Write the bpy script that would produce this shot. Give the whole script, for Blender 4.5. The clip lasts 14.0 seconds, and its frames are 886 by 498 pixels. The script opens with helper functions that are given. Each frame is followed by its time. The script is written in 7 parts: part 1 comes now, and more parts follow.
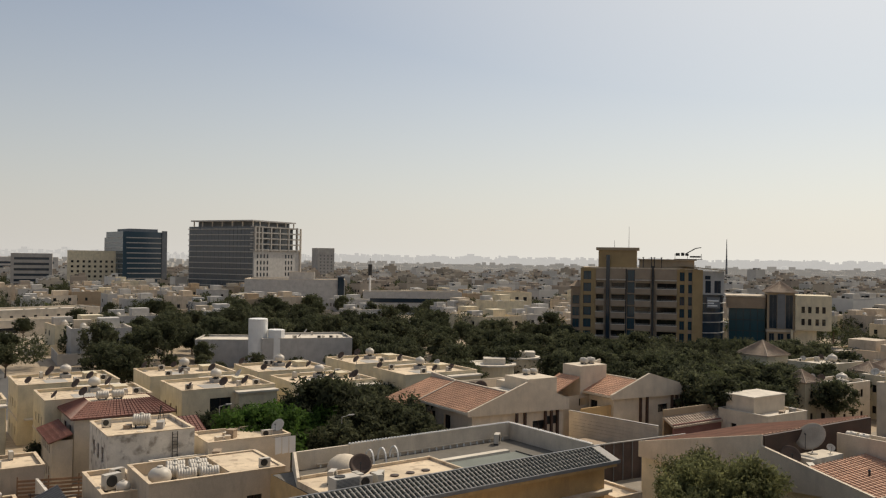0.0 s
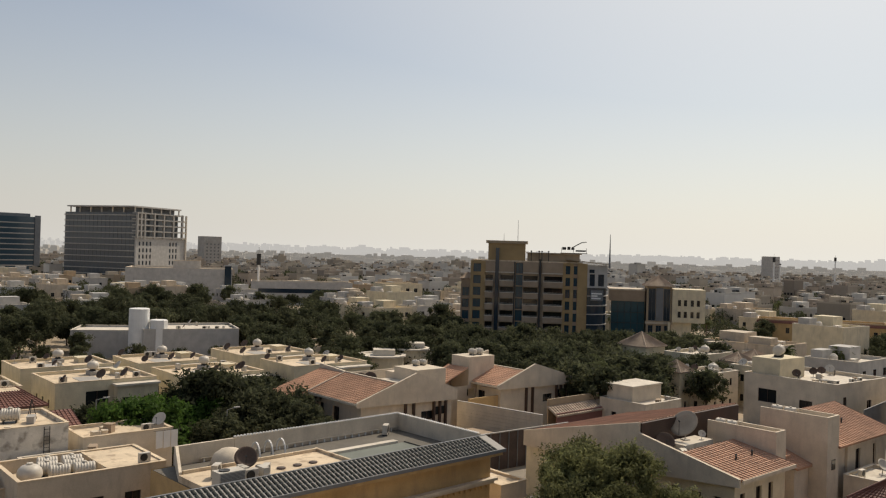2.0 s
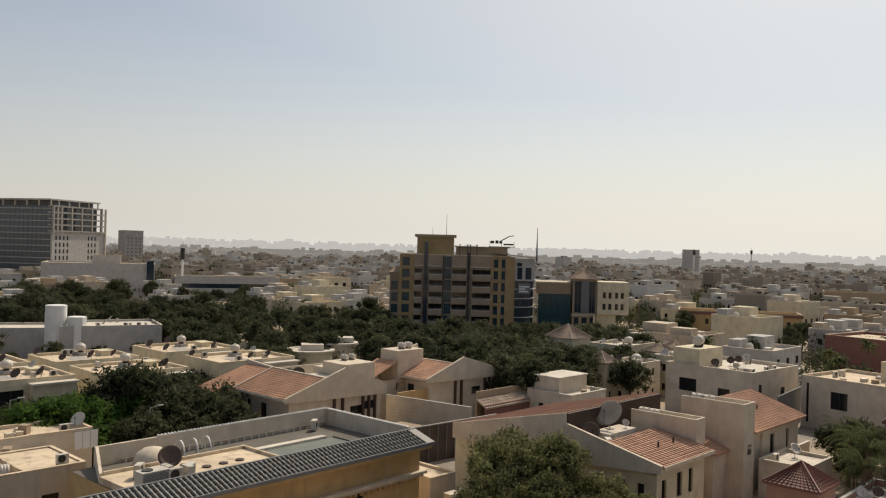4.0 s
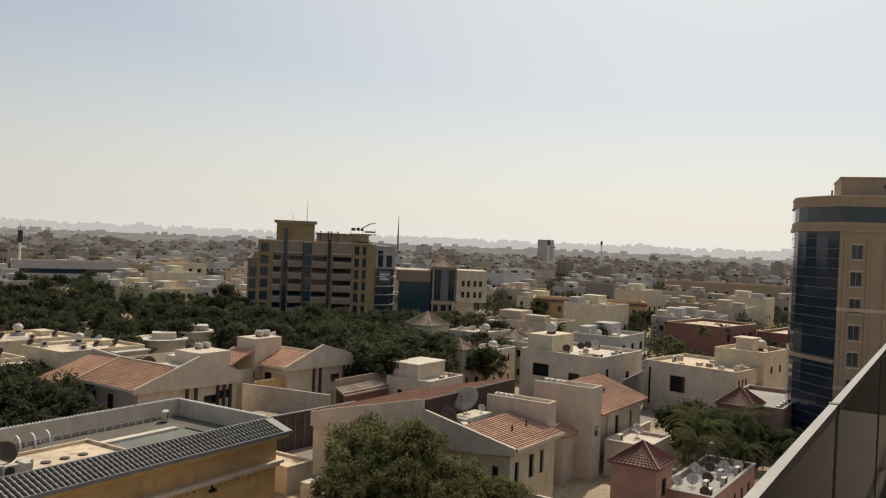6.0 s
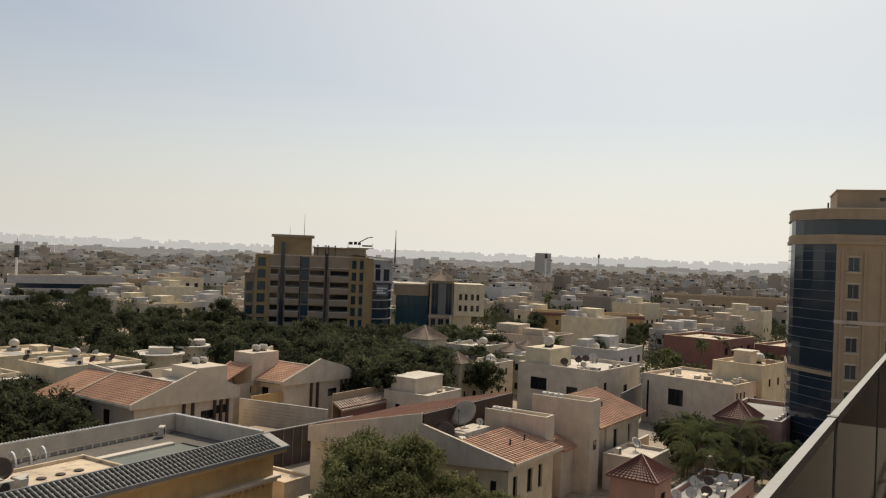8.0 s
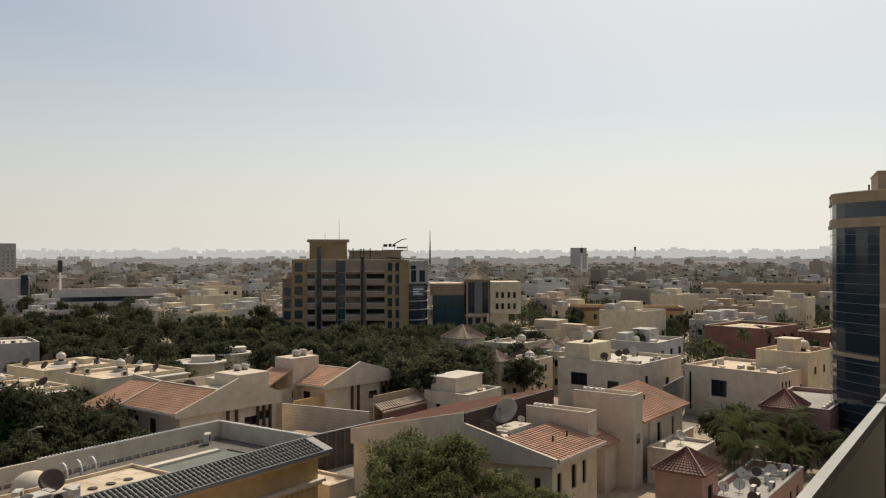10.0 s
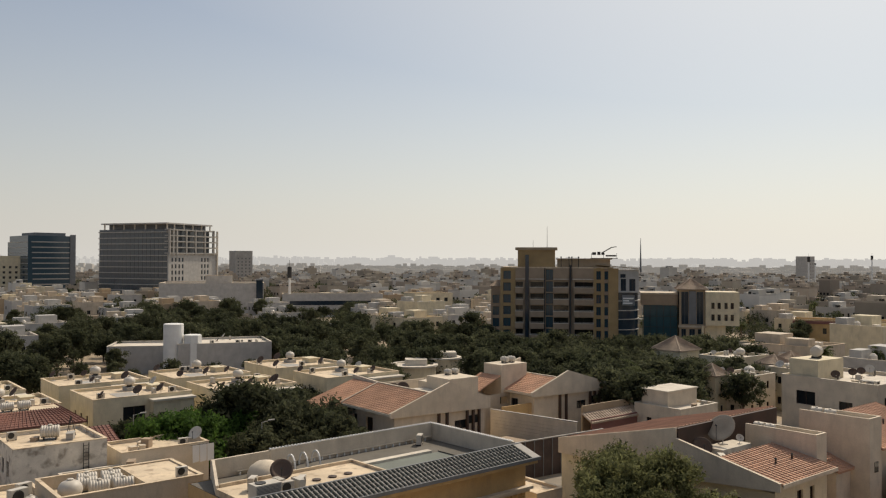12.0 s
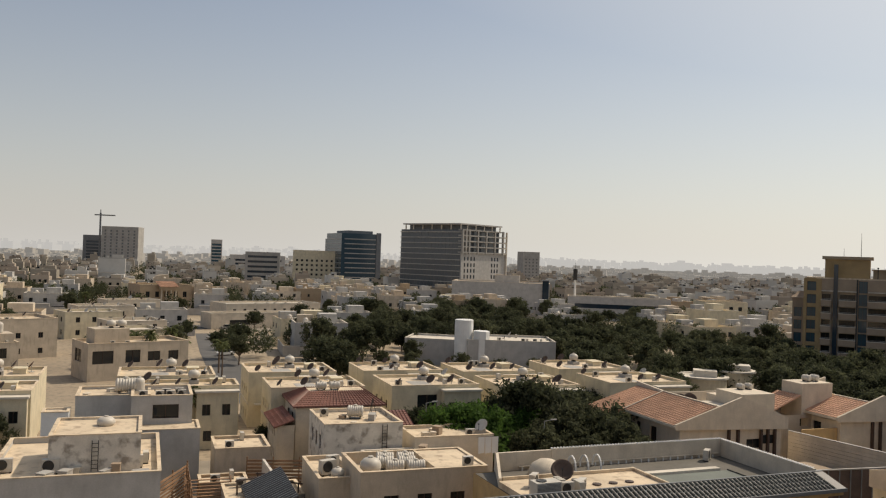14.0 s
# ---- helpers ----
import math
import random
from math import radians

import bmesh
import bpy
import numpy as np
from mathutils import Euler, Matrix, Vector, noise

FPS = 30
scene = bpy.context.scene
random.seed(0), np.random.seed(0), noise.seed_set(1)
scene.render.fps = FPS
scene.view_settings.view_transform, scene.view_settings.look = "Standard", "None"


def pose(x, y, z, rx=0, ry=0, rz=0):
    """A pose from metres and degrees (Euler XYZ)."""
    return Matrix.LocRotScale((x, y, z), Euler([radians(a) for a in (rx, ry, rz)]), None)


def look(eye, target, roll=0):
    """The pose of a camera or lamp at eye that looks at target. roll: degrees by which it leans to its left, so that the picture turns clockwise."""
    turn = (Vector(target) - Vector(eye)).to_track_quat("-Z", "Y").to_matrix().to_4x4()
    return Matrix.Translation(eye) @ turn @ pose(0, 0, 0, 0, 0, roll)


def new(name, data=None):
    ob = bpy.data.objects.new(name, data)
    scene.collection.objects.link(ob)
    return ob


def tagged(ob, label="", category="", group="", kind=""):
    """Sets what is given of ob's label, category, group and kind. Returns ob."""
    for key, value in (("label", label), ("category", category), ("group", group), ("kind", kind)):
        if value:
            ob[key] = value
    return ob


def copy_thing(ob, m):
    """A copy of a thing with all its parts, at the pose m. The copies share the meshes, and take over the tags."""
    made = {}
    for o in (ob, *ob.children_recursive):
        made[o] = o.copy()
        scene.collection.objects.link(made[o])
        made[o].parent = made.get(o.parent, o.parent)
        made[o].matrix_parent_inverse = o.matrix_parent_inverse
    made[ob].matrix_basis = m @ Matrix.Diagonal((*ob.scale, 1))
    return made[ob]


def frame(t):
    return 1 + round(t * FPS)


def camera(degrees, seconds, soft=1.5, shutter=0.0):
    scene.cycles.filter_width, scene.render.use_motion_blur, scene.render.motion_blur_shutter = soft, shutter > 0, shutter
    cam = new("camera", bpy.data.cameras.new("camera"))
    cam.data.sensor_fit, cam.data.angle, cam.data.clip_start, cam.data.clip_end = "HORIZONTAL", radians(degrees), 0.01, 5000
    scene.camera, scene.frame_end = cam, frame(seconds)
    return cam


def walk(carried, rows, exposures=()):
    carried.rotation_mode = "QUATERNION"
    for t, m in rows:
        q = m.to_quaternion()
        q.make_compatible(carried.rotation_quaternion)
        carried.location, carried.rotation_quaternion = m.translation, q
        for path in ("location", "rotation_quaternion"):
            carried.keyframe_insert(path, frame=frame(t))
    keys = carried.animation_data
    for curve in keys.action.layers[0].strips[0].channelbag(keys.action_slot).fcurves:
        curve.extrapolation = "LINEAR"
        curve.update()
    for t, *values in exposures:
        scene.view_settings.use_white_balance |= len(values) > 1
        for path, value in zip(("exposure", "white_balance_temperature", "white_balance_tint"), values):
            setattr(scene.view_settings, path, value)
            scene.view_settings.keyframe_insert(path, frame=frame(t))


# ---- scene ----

# ---- camera ----
cam = camera(56.4, 14.0, 1.2)
EYE = 25.0
PATH = [
    (0, 0.14, 0.68, -0.84), (0.5, -2.98, 1.19, 0.07), (1, -3.67, 1.14, -0.65), (1.5, -4.32, 0.37, -1.83),
    (2, -7.38, 0.24, -1.69), (2.5, -10.77, 0.48, -0.78), (2.7, -11.82, 0.58, -0.70), (4.8, -12.88, -0.55, -2.31),
    (5, -14.36, -0.59, -2.40), (5.5, -19.53, -0.76, -2.51), (6, -21.92, -0.58, -2.42), (6.5, -22.30, -0.06, -2.31),
    (7, -22.54, 0.45, -2.44), (7.5, -22.34, 0.44, -2.41), (10, -19.70, 0.28, 0.04), (10.5, -18.00, 0.80, 0.80),
    (11, -15.11, 1.35, 0.62), (11.5, -10.47, 1.20, 0.17), (12, -5.35, 0.81, -0.21), (12.5, -0.84, 0.58, -0.80),
    (13, 4.57, 0.60, -1.20), (13.5, 9.88, 0.69, -1.28), (14, 14.30, 0.61, -1.98)]
walk(cam, [(t, pose(0, 0, EYE, 90 + p, r, y)) for t, y, p, r in PATH])

# ---- sky and sun ----
SUN_AZ, SUN_EL = 42.0, 50.0          # degrees right of +y, and above the horizon
world = bpy.data.worlds.new("hazy_sky")
scene.world = world
world.use_nodes = True
wn = world.node_tree.nodes
sky = wn.new("ShaderNodeTexSky")
sky.sky_type, sky.sun_disc = "NISHITA", False
sky.sun_elevation, sky.sun_rotation = radians(SUN_EL), radians(SUN_AZ)
sky.air_density, sky.dust_density, sky.ozone_density, sky.altitude = 1.0, 1.2, 1.0, 0
wl = world.node_tree.links


def wmath(op, a, c=0.0, clamp=False):
    n = wn.new("ShaderNodeMath")
    n.operation, n.use_clamp = op, clamp
    for k, v in enumerate((a, c)):
        if isinstance(v, (int, float)):
            n.inputs[k].default_value = v
        else:
            wl.new(v, n.inputs[k])
    return n.outputs[0]


def wmix(f, a, c):
    n = wn.new("ShaderNodeMix")
    n.data_type = "RGBA"
    wl.new(f, n.inputs["Factor"])
    for key, v in (("A", a), ("B", c)):
        if isinstance(v, tuple):
            n.inputs[key].default_value = v
        else:
            wl.new(v, n.inputs[key])
    return n.outputs["Result"]


# dust haze over the clear sky: thick at the horizon, thinning upwards, whiter towards the sun
wtc = wn.new("ShaderNodeTexCoord")
wsep = wn.new("ShaderNodeSeparateXYZ")
wl.new(wtc.outputs["Generated"], wsep.inputs[0])
wdot = wn.new("ShaderNodeVectorMath")
wdot.operation = "DOT_PRODUCT"
wl.new(wtc.outputs["Generated"], wdot.inputs[0])
_a, _e = radians(SUN_AZ), radians(SUN_EL)
wdot.inputs[1].default_value = (math.sin(_a) * math.cos(_e), math.cos(_a) * math.cos(_e), math.sin(_e))
glow = wmath("POWER", wmath("MAXIMUM", wdot.outputs["Value"], 0.0), 1.9, True)
height = wmath("MAXIMUM", wsep.outputs["Z"], 0.0)
thick = wmath("POWER", 2.718, wmath("MULTIPLY", height, -4.5))
gain = wn.new("ShaderNodeVectorMath")
gain.operation = "SCALE"
wl.new(sky.outputs[0], gain.inputs[0])
gain.inputs["Scale"].default_value = 0.085
haze = wmix(glow, (0.595, 0.568, 0.525, 1), (1.16, 1.11, 0.98, 1))
wl.new(wmix(wmath("MAXIMUM", thick, wmath("MULTIPLY", glow, 0.8)), gain.outputs[0], haze), wn["Background"].inputs["Color"])
wn["Background"].inputs["Strength"].default_value = 1.0
sun_data = bpy.data.lights.new("sun", "SUN")
sun_data.energy, sun_data.angle, sun_data.color = 3.3, radians(1.2), (1.0, 0.87, 0.70)
sun = new("sun", sun_data)
sa, se = radians(SUN_AZ), radians(SUN_EL)
sun.matrix_world = look((0, 0, 200), (-math.sin(sa) * math.cos(se), -math.cos(sa) * math.cos(se), 200 - math.sin(se)))
tagged(sun, "afternoon sun in a hazy sky", "sun", kind="structure")
scene.view_settings.exposure = 0.0


# ---- materials ----
def material(name, color, rough=0.85, metal=0.0, var=0.12, scale=0.6, fine=9.0, bump=0.15, stain=None, stain_amount=0.0,
             per_object=0.0, per_island=0.0, streak=False):
    """A rough procedural surface: base colour with coarse and fine variation, optional stains, and a fine relief."""
    m = bpy.data.materials.new(name)
    m.use_nodes = True
    nt = m.node_tree
    b = nt.nodes["Principled BSDF"]
    b.inputs["Roughness"].default_value, b.inputs["Metallic"].default_value = rough, metal
    tc = nt.nodes.new("ShaderNodeTexCoord")
    geo = nt.nodes.new("ShaderNodeNewGeometry")

    def noise_tex(s, detail, stretch=None):
        n = nt.nodes.new("ShaderNodeTexNoise")
        n.inputs["Scale"].default_value, n.inputs["Detail"].default_value = s, detail
        if stretch:
            mp = nt.nodes.new("ShaderNodeMapping")
            mp.inputs["Scale"].default_value = stretch
            nt.links.new(geo.outputs["Position"], mp.inputs["Vector"])
            nt.links.new(mp.outputs[0], n.inputs["Vector"])
        else:
            nt.links.new(geo.outputs["Position"], n.inputs["Vector"])
        return n.outputs["Fac"]

    def ramp(src, lo, hi, a, c):
        r = nt.nodes.new("ShaderNodeMapRange")
        r.inputs["From Min"].default_value, r.inputs["From Max"].default_value = lo, hi
        r.inputs["To Min"].default_value, r.inputs["To Max"].default_value = a, c
        nt.links.new(src, r.inputs["Value"])
        return r.outputs[0]

    def mul(a, c):
        r = nt.nodes.new("ShaderNodeMath")
        r.operation = "MULTIPLY"
        nt.links.new(a, r.inputs[0])
        nt.links.new(c, r.inputs[1])
        return r.outputs[0]

    coarse = ramp(noise_tex(scale, 4), 0.3, 0.7, 1 - var, 1 + var)
    grain = ramp(noise_tex(fine, 3), 0.3, 0.7, 1 - var * 0.5, 1 + var * 0.5)
    val = mul(coarse, grain)
    if per_object:
        oi = nt.nodes.new("ShaderNodeObjectInfo")
        val = mul(val, ramp(oi.outputs["Random"], 0, 1, 1 - per_object, 1 + per_object))
    if per_island:
        val = mul(val, ramp(geo.outputs["Random Per Island"], 0, 1, 1 - per_island, 1 + per_island))
    hsv = nt.nodes.new("ShaderNodeHueSaturation")
    hsv.inputs["Color"].default_value = (*color, 1)
    nt.links.new(val, hsv.inputs["Value"])
    out = hsv.outputs[0]
    if stain:
        mix = nt.nodes.new("ShaderNodeMix")
        mix.data_type = "RGBA"
        src = noise_tex(1.1, 6, (1.4, 1.4, 0.35) if streak else None)
        nt.links.new(ramp(src, 0.52, 0.68, 0, stain_amount), mix.inputs["Factor"])
        nt.links.new(out, mix.inputs["A"])
        mix.inputs["B"].default_value = (*stain, 1)
        out = mix.outputs["Result"]
    nt.links.new(out, b.inputs["Base Color"])
    if bump:
        bp = nt.nodes.new("ShaderNodeBump")
        bp.inputs["Strength"].default_value, bp.inputs["Distance"].default_value = bump, 0.05
        nt.links.new(noise_tex(fine * 2, 4), bp.inputs["Height"])
        nt.links.new(bp.outputs[0], b.inputs["Normal"])
    return m


def glass_dark(name, color, rough=0.06):
    m = bpy.data.materials.new(name)
    m.use_nodes = True
    nt = m.node_tree
    b = nt.nodes["Principled BSDF"]
    b.inputs["Base Color"].default_value = (*color, 1)
    b.inputs["Roughness"].default_value = rough
    b.inputs["IOR"].default_value = 1.5
    n = nt.nodes.new("ShaderNodeTexNoise")
    n.inputs["Scale"].default_value = 0.7
    bp = nt.nodes.new("ShaderNodeBump")
    bp.inputs["Strength"].default_value, bp.inputs["Distance"].default_value = 0.05, 0.05
    nt.links.new(n.outputs[0], bp.inputs["Height"])
    nt.links.new(bp.outputs[0], b.inputs["Normal"])
    return m


def foliage(name, color, var=0.35):
    m = material(name, color, 0.8, var=0.18, scale=0.5, fine=3.0, bump=0, per_object=0.2, per_island=var)
    nt = m.node_tree
    b, out = nt.nodes["Principled BSDF"], nt.nodes["Material Output"]
    b.inputs["Specular IOR Level"].default_value = 0.15
    tr = nt.nodes.new("ShaderNodeBsdfTranslucent")
    nt.links.new(b.inputs["Base Color"].links[0].from_socket, tr.inputs["Color"])
    mix = nt.nodes.new("ShaderNodeMixShader")
    mix.inputs[0].default_value = 0.5
    nt.links.new(b.outputs[0], mix.inputs[1])
    nt.links.new(tr.outputs[0], mix.inputs[2])
    nt.links.new(mix.outputs[0], out.inputs["Surface"])
    return m


STAIN = (0.16, 0.13, 0.10)
CREAM = material("cream_render", (0.62, 0.54, 0.38), stain=STAIN, stain_amount=0.16, streak=True)
WHITE = material("white_render", (0.60, 0.515, 0.40), stain=STAIN, stain_amount=0.13, streak=True)
OLDWHITE = material("peeling_plaster", (0.64, 0.59, 0.51), stain=(0.20, 0.165, 0.13), stain_amount=0.8, scale=0.9)
GREYWHITE = material("grey_white_render", (0.44, 0.42, 0.39), stain=STAIN, stain_amount=0.12, streak=True)
SAND = material("sand_render", (0.50, 0.42, 0.32), stain=STAIN, stain_amount=0.25, streak=True)
OCHRE = material("ochre_render", (0.52, 0.35, 0.16), stain=STAIN, stain_amount=0.2, streak=True)
TAN = material("tan_stone", (0.36, 0.275, 0.18), var=0.08, stain=(0.3, 0.2, 0.12), stain_amount=0.2, streak=True)
PINK = material("pink_render", (0.42, 0.235, 0.17), stain=STAIN, stain_amount=0.2, streak=True)
BROWN = material("brown_render", (0.33, 0.25, 0.175), var=0.1)
GOLD = material("golden_ochre_cladding", (0.36, 0.25, 0.12), var=0.1)
MAROON = material("maroon_wall", (0.22, 0.10, 0.08), var=0.12)
SCREED = material("sunlit_roof_screed", (0.62, 0.50, 0.35), var=0.14, scale=0.35, stain=(0.28, 0.20, 0.135), stain_amount=0.65)
PALE = material("pale_roof_coating", (0.60, 0.54, 0.45), var=0.12, scale=0.4, stain=(0.30, 0.24, 0.18), stain_amount=0.35)
GROUND = material("sandy_ground", (0.33, 0.26, 0.18), var=0.25, scale=0.03, fine=0.5, stain=(0.12, 0.11, 0.08), stain_amount=0.6)
ASPHALT = material("asphalt", (0.10, 0.095, 0.09), var=0.18, scale=0.2, fine=3)
# Darkened below the tiles' own tone: the terrace's shade is in the colour.
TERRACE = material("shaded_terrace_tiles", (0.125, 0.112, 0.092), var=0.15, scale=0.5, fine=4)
OFFICEGLASS = glass_dark("grey_office_glass", (0.085, 0.097, 0.11), 0.12)
PAVING = material("paving", (0.25, 0.215, 0.17), var=0.15, scale=0.4, fine=4)
TILE = material("terracotta_tiles", (0.43, 0.245, 0.155), 0.8, var=0.2, scale=0.5, per_object=0.12, bump=0.1)
REDTILE = material("red_glazed_tiles", (0.20, 0.085, 0.06), 0.6, var=0.2, scale=0.6, bump=0.1, per_object=0.15)
GREENTILE = material("dark_green_tiles", (0.022, 0.026, 0.024), 0.9, var=0.3, scale=1.0, bump=0.1, per_object=0.25)
BROWNTILE = material("faded_brown_tiles", (0.36, 0.28, 0.21), 0.85, var=0.2, scale=0.6, per_object=0.12, bump=0.1)
CONCRETE = material("bare_concrete", (0.36, 0.34, 0.31), var=0.12, scale=0.2, stain=(0.2, 0.18, 0.16), stain_amount=0.3, streak=True)
METAL = material("galvanised_metal", (0.40, 0.38, 0.35), 0.55, 0.3, var=0.12, bump=0.05)
DARKMETAL = material("dark_painted_metal", (0.035, 0.033, 0.03), 0.5, 0.2, var=0.2, bump=0.05)
RUST = material("rusty_mesh", (0.075, 0.05, 0.04), 0.8, var=0.3, bump=0.1)
PLASTIC = material("white_plastic", (0.53, 0.485, 0.415), 0.5, var=0.08, bump=0.03, stain=(0.4, 0.33, 0.25), stain_amount=0.35)
BEIGEBOX = material("beige_enamel", (0.55, 0.51, 0.44), 0.5, 0.1, var=0.08, bump=0.03, stain=(0.3, 0.22, 0.15), stain_amount=0.4)
WOODTRIM = material("dark_brown_joinery", (0.06, 0.035, 0.025), 0.6, var=0.2, bump=0.08)
STEELSHEET = material("grey_steel_sheet", (0.17, 0.175, 0.18), 0.6, 0.2, var=0.15, bump=0.05)
WHITEPAINT = material("white_paint", (0.74, 0.73, 0.70), 0.6, var=0.06, bump=0.05)
WOODSLAT = material("weathered_wood_slats", (0.26, 0.15, 0.08), 0.8, var=0.25, per_object=0.15, bump=0.15)
# Dark brown stands for the shade on dishes with the sun behind them.
DISHDARK = material("dark_dish_with_shade", (0.095, 0.062, 0.045), 0.8, 0.0, var=0.2, bump=0.05)
MESHDISH = material("dusty_dish_mesh", (0.40, 0.33, 0.25), 0.9, 0.0, var=0.15, bump=0.08)
GLASS = glass_dark("dark_window_glass", (0.015, 0.018, 0.02))
BLUEGLASS = glass_dark("blue_curtain_glass", (0.03, 0.07, 0.095), 0.1)
NIGHTGLASS = glass_dark("dark_blue_tower_glass", (0.020, 0.034, 0.050), 0.08)
OFFICEBLUE = glass_dark("blue_office_glass", (0.045, 0.075, 0.098), 0.12)
TEALGLASS = glass_dark("teal_spandrel_glass", (0.03, 0.08, 0.10), 0.15)
LEAF = foliage("dusty_green_leaves", (0.066, 0.073, 0.039))
LEAFB = foliage("bright_green_leaves", (0.075, 0.135, 0.028))
LEAFD = foliage("grey_green_leaves", (0.092, 0.098, 0.053))
LEAFG = foliage("olive_grey_leaves", (0.160, 0.165, 0.072))
PALMLEAF = foliage("palm_leaves", (0.112, 0.126, 0.052), 0.3)
BARK = material("bark", (0.14, 0.10, 0.07), 0.95, var=0.25, fine=14, bump=0.4)
HAZEFAR = bpy.data.materials.new("far_haze_glow")

# ---- mesh helpers ----


class M:
    """A mesh under construction: vertices and faces, in local metres."""

    def __init__(self):
        self.v, self.f = [], []

    def poly(self, *pts):
        n = len(self.v)
        self.v.extend(pts)
        self.f.append(tuple(range(n, n + len(pts))))
        return self

    def box(self, x0, x1, y0, y1, z0, z1):
        n = len(self.v)
        self.v.extend([(x, y, z) for z in (z0, z1) for x, y in ((x0, y0), (x1, y0), (x1, y1), (x0, y1))])
        self.f.extend([tuple(n + i for i in q) for q in
                       ((3, 2, 1, 0), (4, 5, 6, 7), (0, 1, 5, 4), (1, 2, 6, 5), (2, 3, 7, 6), (3, 0, 4, 7))])
        return self

    def hexa(self, bottom, top):
        """A solid between two quads, each four points counter-clockwise from above."""
        n = len(self.v)
        self.v.extend(list(bottom) + list(top))
        k = len(bottom)
        self.f.append(tuple(n + i for i in reversed(range(k))))
        self.f.append(tuple(n + k + i for i in range(k)))
        for i in range(k):
            j = (i + 1) % k
            self.f.append((n + i, n + j, n + k + j, n + k + i))
        return self

    def beam(self, a, b, w=0.1, d=None):
        """A square bar from a to b."""
        a, b = Vector(a), Vector(b)
        d = d or w
        t = (b - a).normalized()
        side = t.cross(Vector((0, 0, 1)))
        side = side.normalized() if side.length > 1e-4 else Vector((1, 0, 0))
        up = side.cross(t)
        ring = lambda c: [tuple(c + side * (sx * w / 2) + up * (sz * d / 2)) for sx, sz in ((-1, -1), (1, -1), (1, 1), (-1, 1))]
        return self.hexa(ring(a), ring(b))

    def tube(self, a, b, r0, r1=None, n=10, cap=True):
        a, b = Vector(a), Vector(b)
        r1 = r0 if r1 is None else r1
        t = (b - a).normalized()
        s = t.cross(Vector((0, 0, 1)))
        s = s.normalized() if s.length > 1e-4 else Vector((1, 0, 0))
        u = t.cross(s)
        k = len(self.v)
        for c, r in ((a, r0), (b, r1)):
            for i in range(n):
                q = 2 * math.pi * i / n
                self.v.append(tuple(c + s * (r * math.cos(q)) + u * (r * math.sin(q))))
        for i in range(n):
            j = (i + 1) % n
            self.f.append((k + i, k + j, k + n + j, k + n + i))
        if cap:
            self.f.append(tuple(k + i for i in reversed(range(n))))
            self.f.append(tuple(k + n + i for i in range(n)))
        return self

    def lathe(self, profile, n=16, centre=(0, 0, 0), axis="z"):
        """A body of revolution: (radius, height) pairs from bottom to top."""
        k = len(self.v)
        cx, cy, cz = centre
        for r, h in profile:
            for i in range(n):
                q = 2 * math.pi * i / n
                x, y = r * math.cos(q), r * math.sin(q)
                self.v.append((cx + x, cy + y, cz + h) if axis == "z" else (cx + h, cy + x, cz + y))
        for j in range(len(profile) - 1):
            for i in range(n):
                i2 = (i + 1) % n
                self.f.append((k + j * n + i, k + j * n + i2, k + (j + 1) * n + i2, k + (j + 1) * n + i))
        self.f.append(tuple(k + i for i in reversed(range(n))))
        self.f.append(tuple(k + (len(profile) - 1) * n + i for i in range(n)))
        return self

    def facade(self, a, b, z0, z1, holes, depth=0.18):
        """A wall skin from a to b (x, y pairs; outside lies to the right of a-to-b) with openings (s0, s1, h0, h1) and their reveals."""
        a, b = Vector(a), Vector(b)
        length = (b - a).length
        t = (b - a) / length
        inward = Vector((-t.y, t.x))
        pt = lambda s, z, d=0.0: (a.x + t.x * s + inward.x * d, a.y + t.y * s + inward.y * d, z)
        xs = sorted({0.0, length, *[h[0] for h in holes], *[h[1] for h in holes]})
        zs = sorted({z0, z1, *[h[2] for h in holes], *[h[3] for h in holes]})
        for x0, x1 in zip(xs, xs[1:]):
            for q0, q1 in zip(zs, zs[1:]):
                mx, mz = (x0 + x1) / 2, (q0 + q1) / 2
                if not any(h[0] < mx < h[1] and h[2] < mz < h[3] for h in holes):
                    self.poly(pt(x0, q0), pt(x1, q0), pt(x1, q1), pt(x0, q1))
        for s0, s1, h0, h1 in holes:
            self.poly(pt(s0, h0), pt(s1, h0), pt(s1, h0, depth), pt(s0, h0, depth))
            self.poly(pt(s0, h1, depth), pt(s1, h1, depth), pt(s1, h1), pt(s0, h1))
            self.poly(pt(s0, h0), pt(s0, h0, depth), pt(s0, h1, depth), pt(s0, h1))
            self.poly(pt(s1, h0, depth), pt(s1, h0), pt(s1, h1), pt(s1, h1, depth))
        return self

    def mesh(self, name, mat, smooth=False):
        me = bpy.data.meshes.new(name)
        me.from_pydata([tuple(p) for p in self.v], [], self.f)
        me.materials.append(mat)
        if smooth:
            me.polygons.foreach_set("use_smooth", [True] * len(me.polygons))
        me.update()
        return me


def part(name, m, mat, parent, label="", smooth=False, at=None):
    ob = new(name, m if isinstance(m, bpy.types.Mesh) else m.mesh(name, mat, smooth))
    ob.parent = parent
    if at is not None:
        ob.matrix_basis = at
    if label:
        tagged(ob, label)
    return ob


def thing(name, label, category, m=None, group="", kind=""):
    """An empty at a thing's base, which carries its parts."""
    ob = new(name)
    ob.empty_display_size = 0.3
    ob.matrix_basis = m or Matrix()
    return tagged(ob, label, category, group, kind)


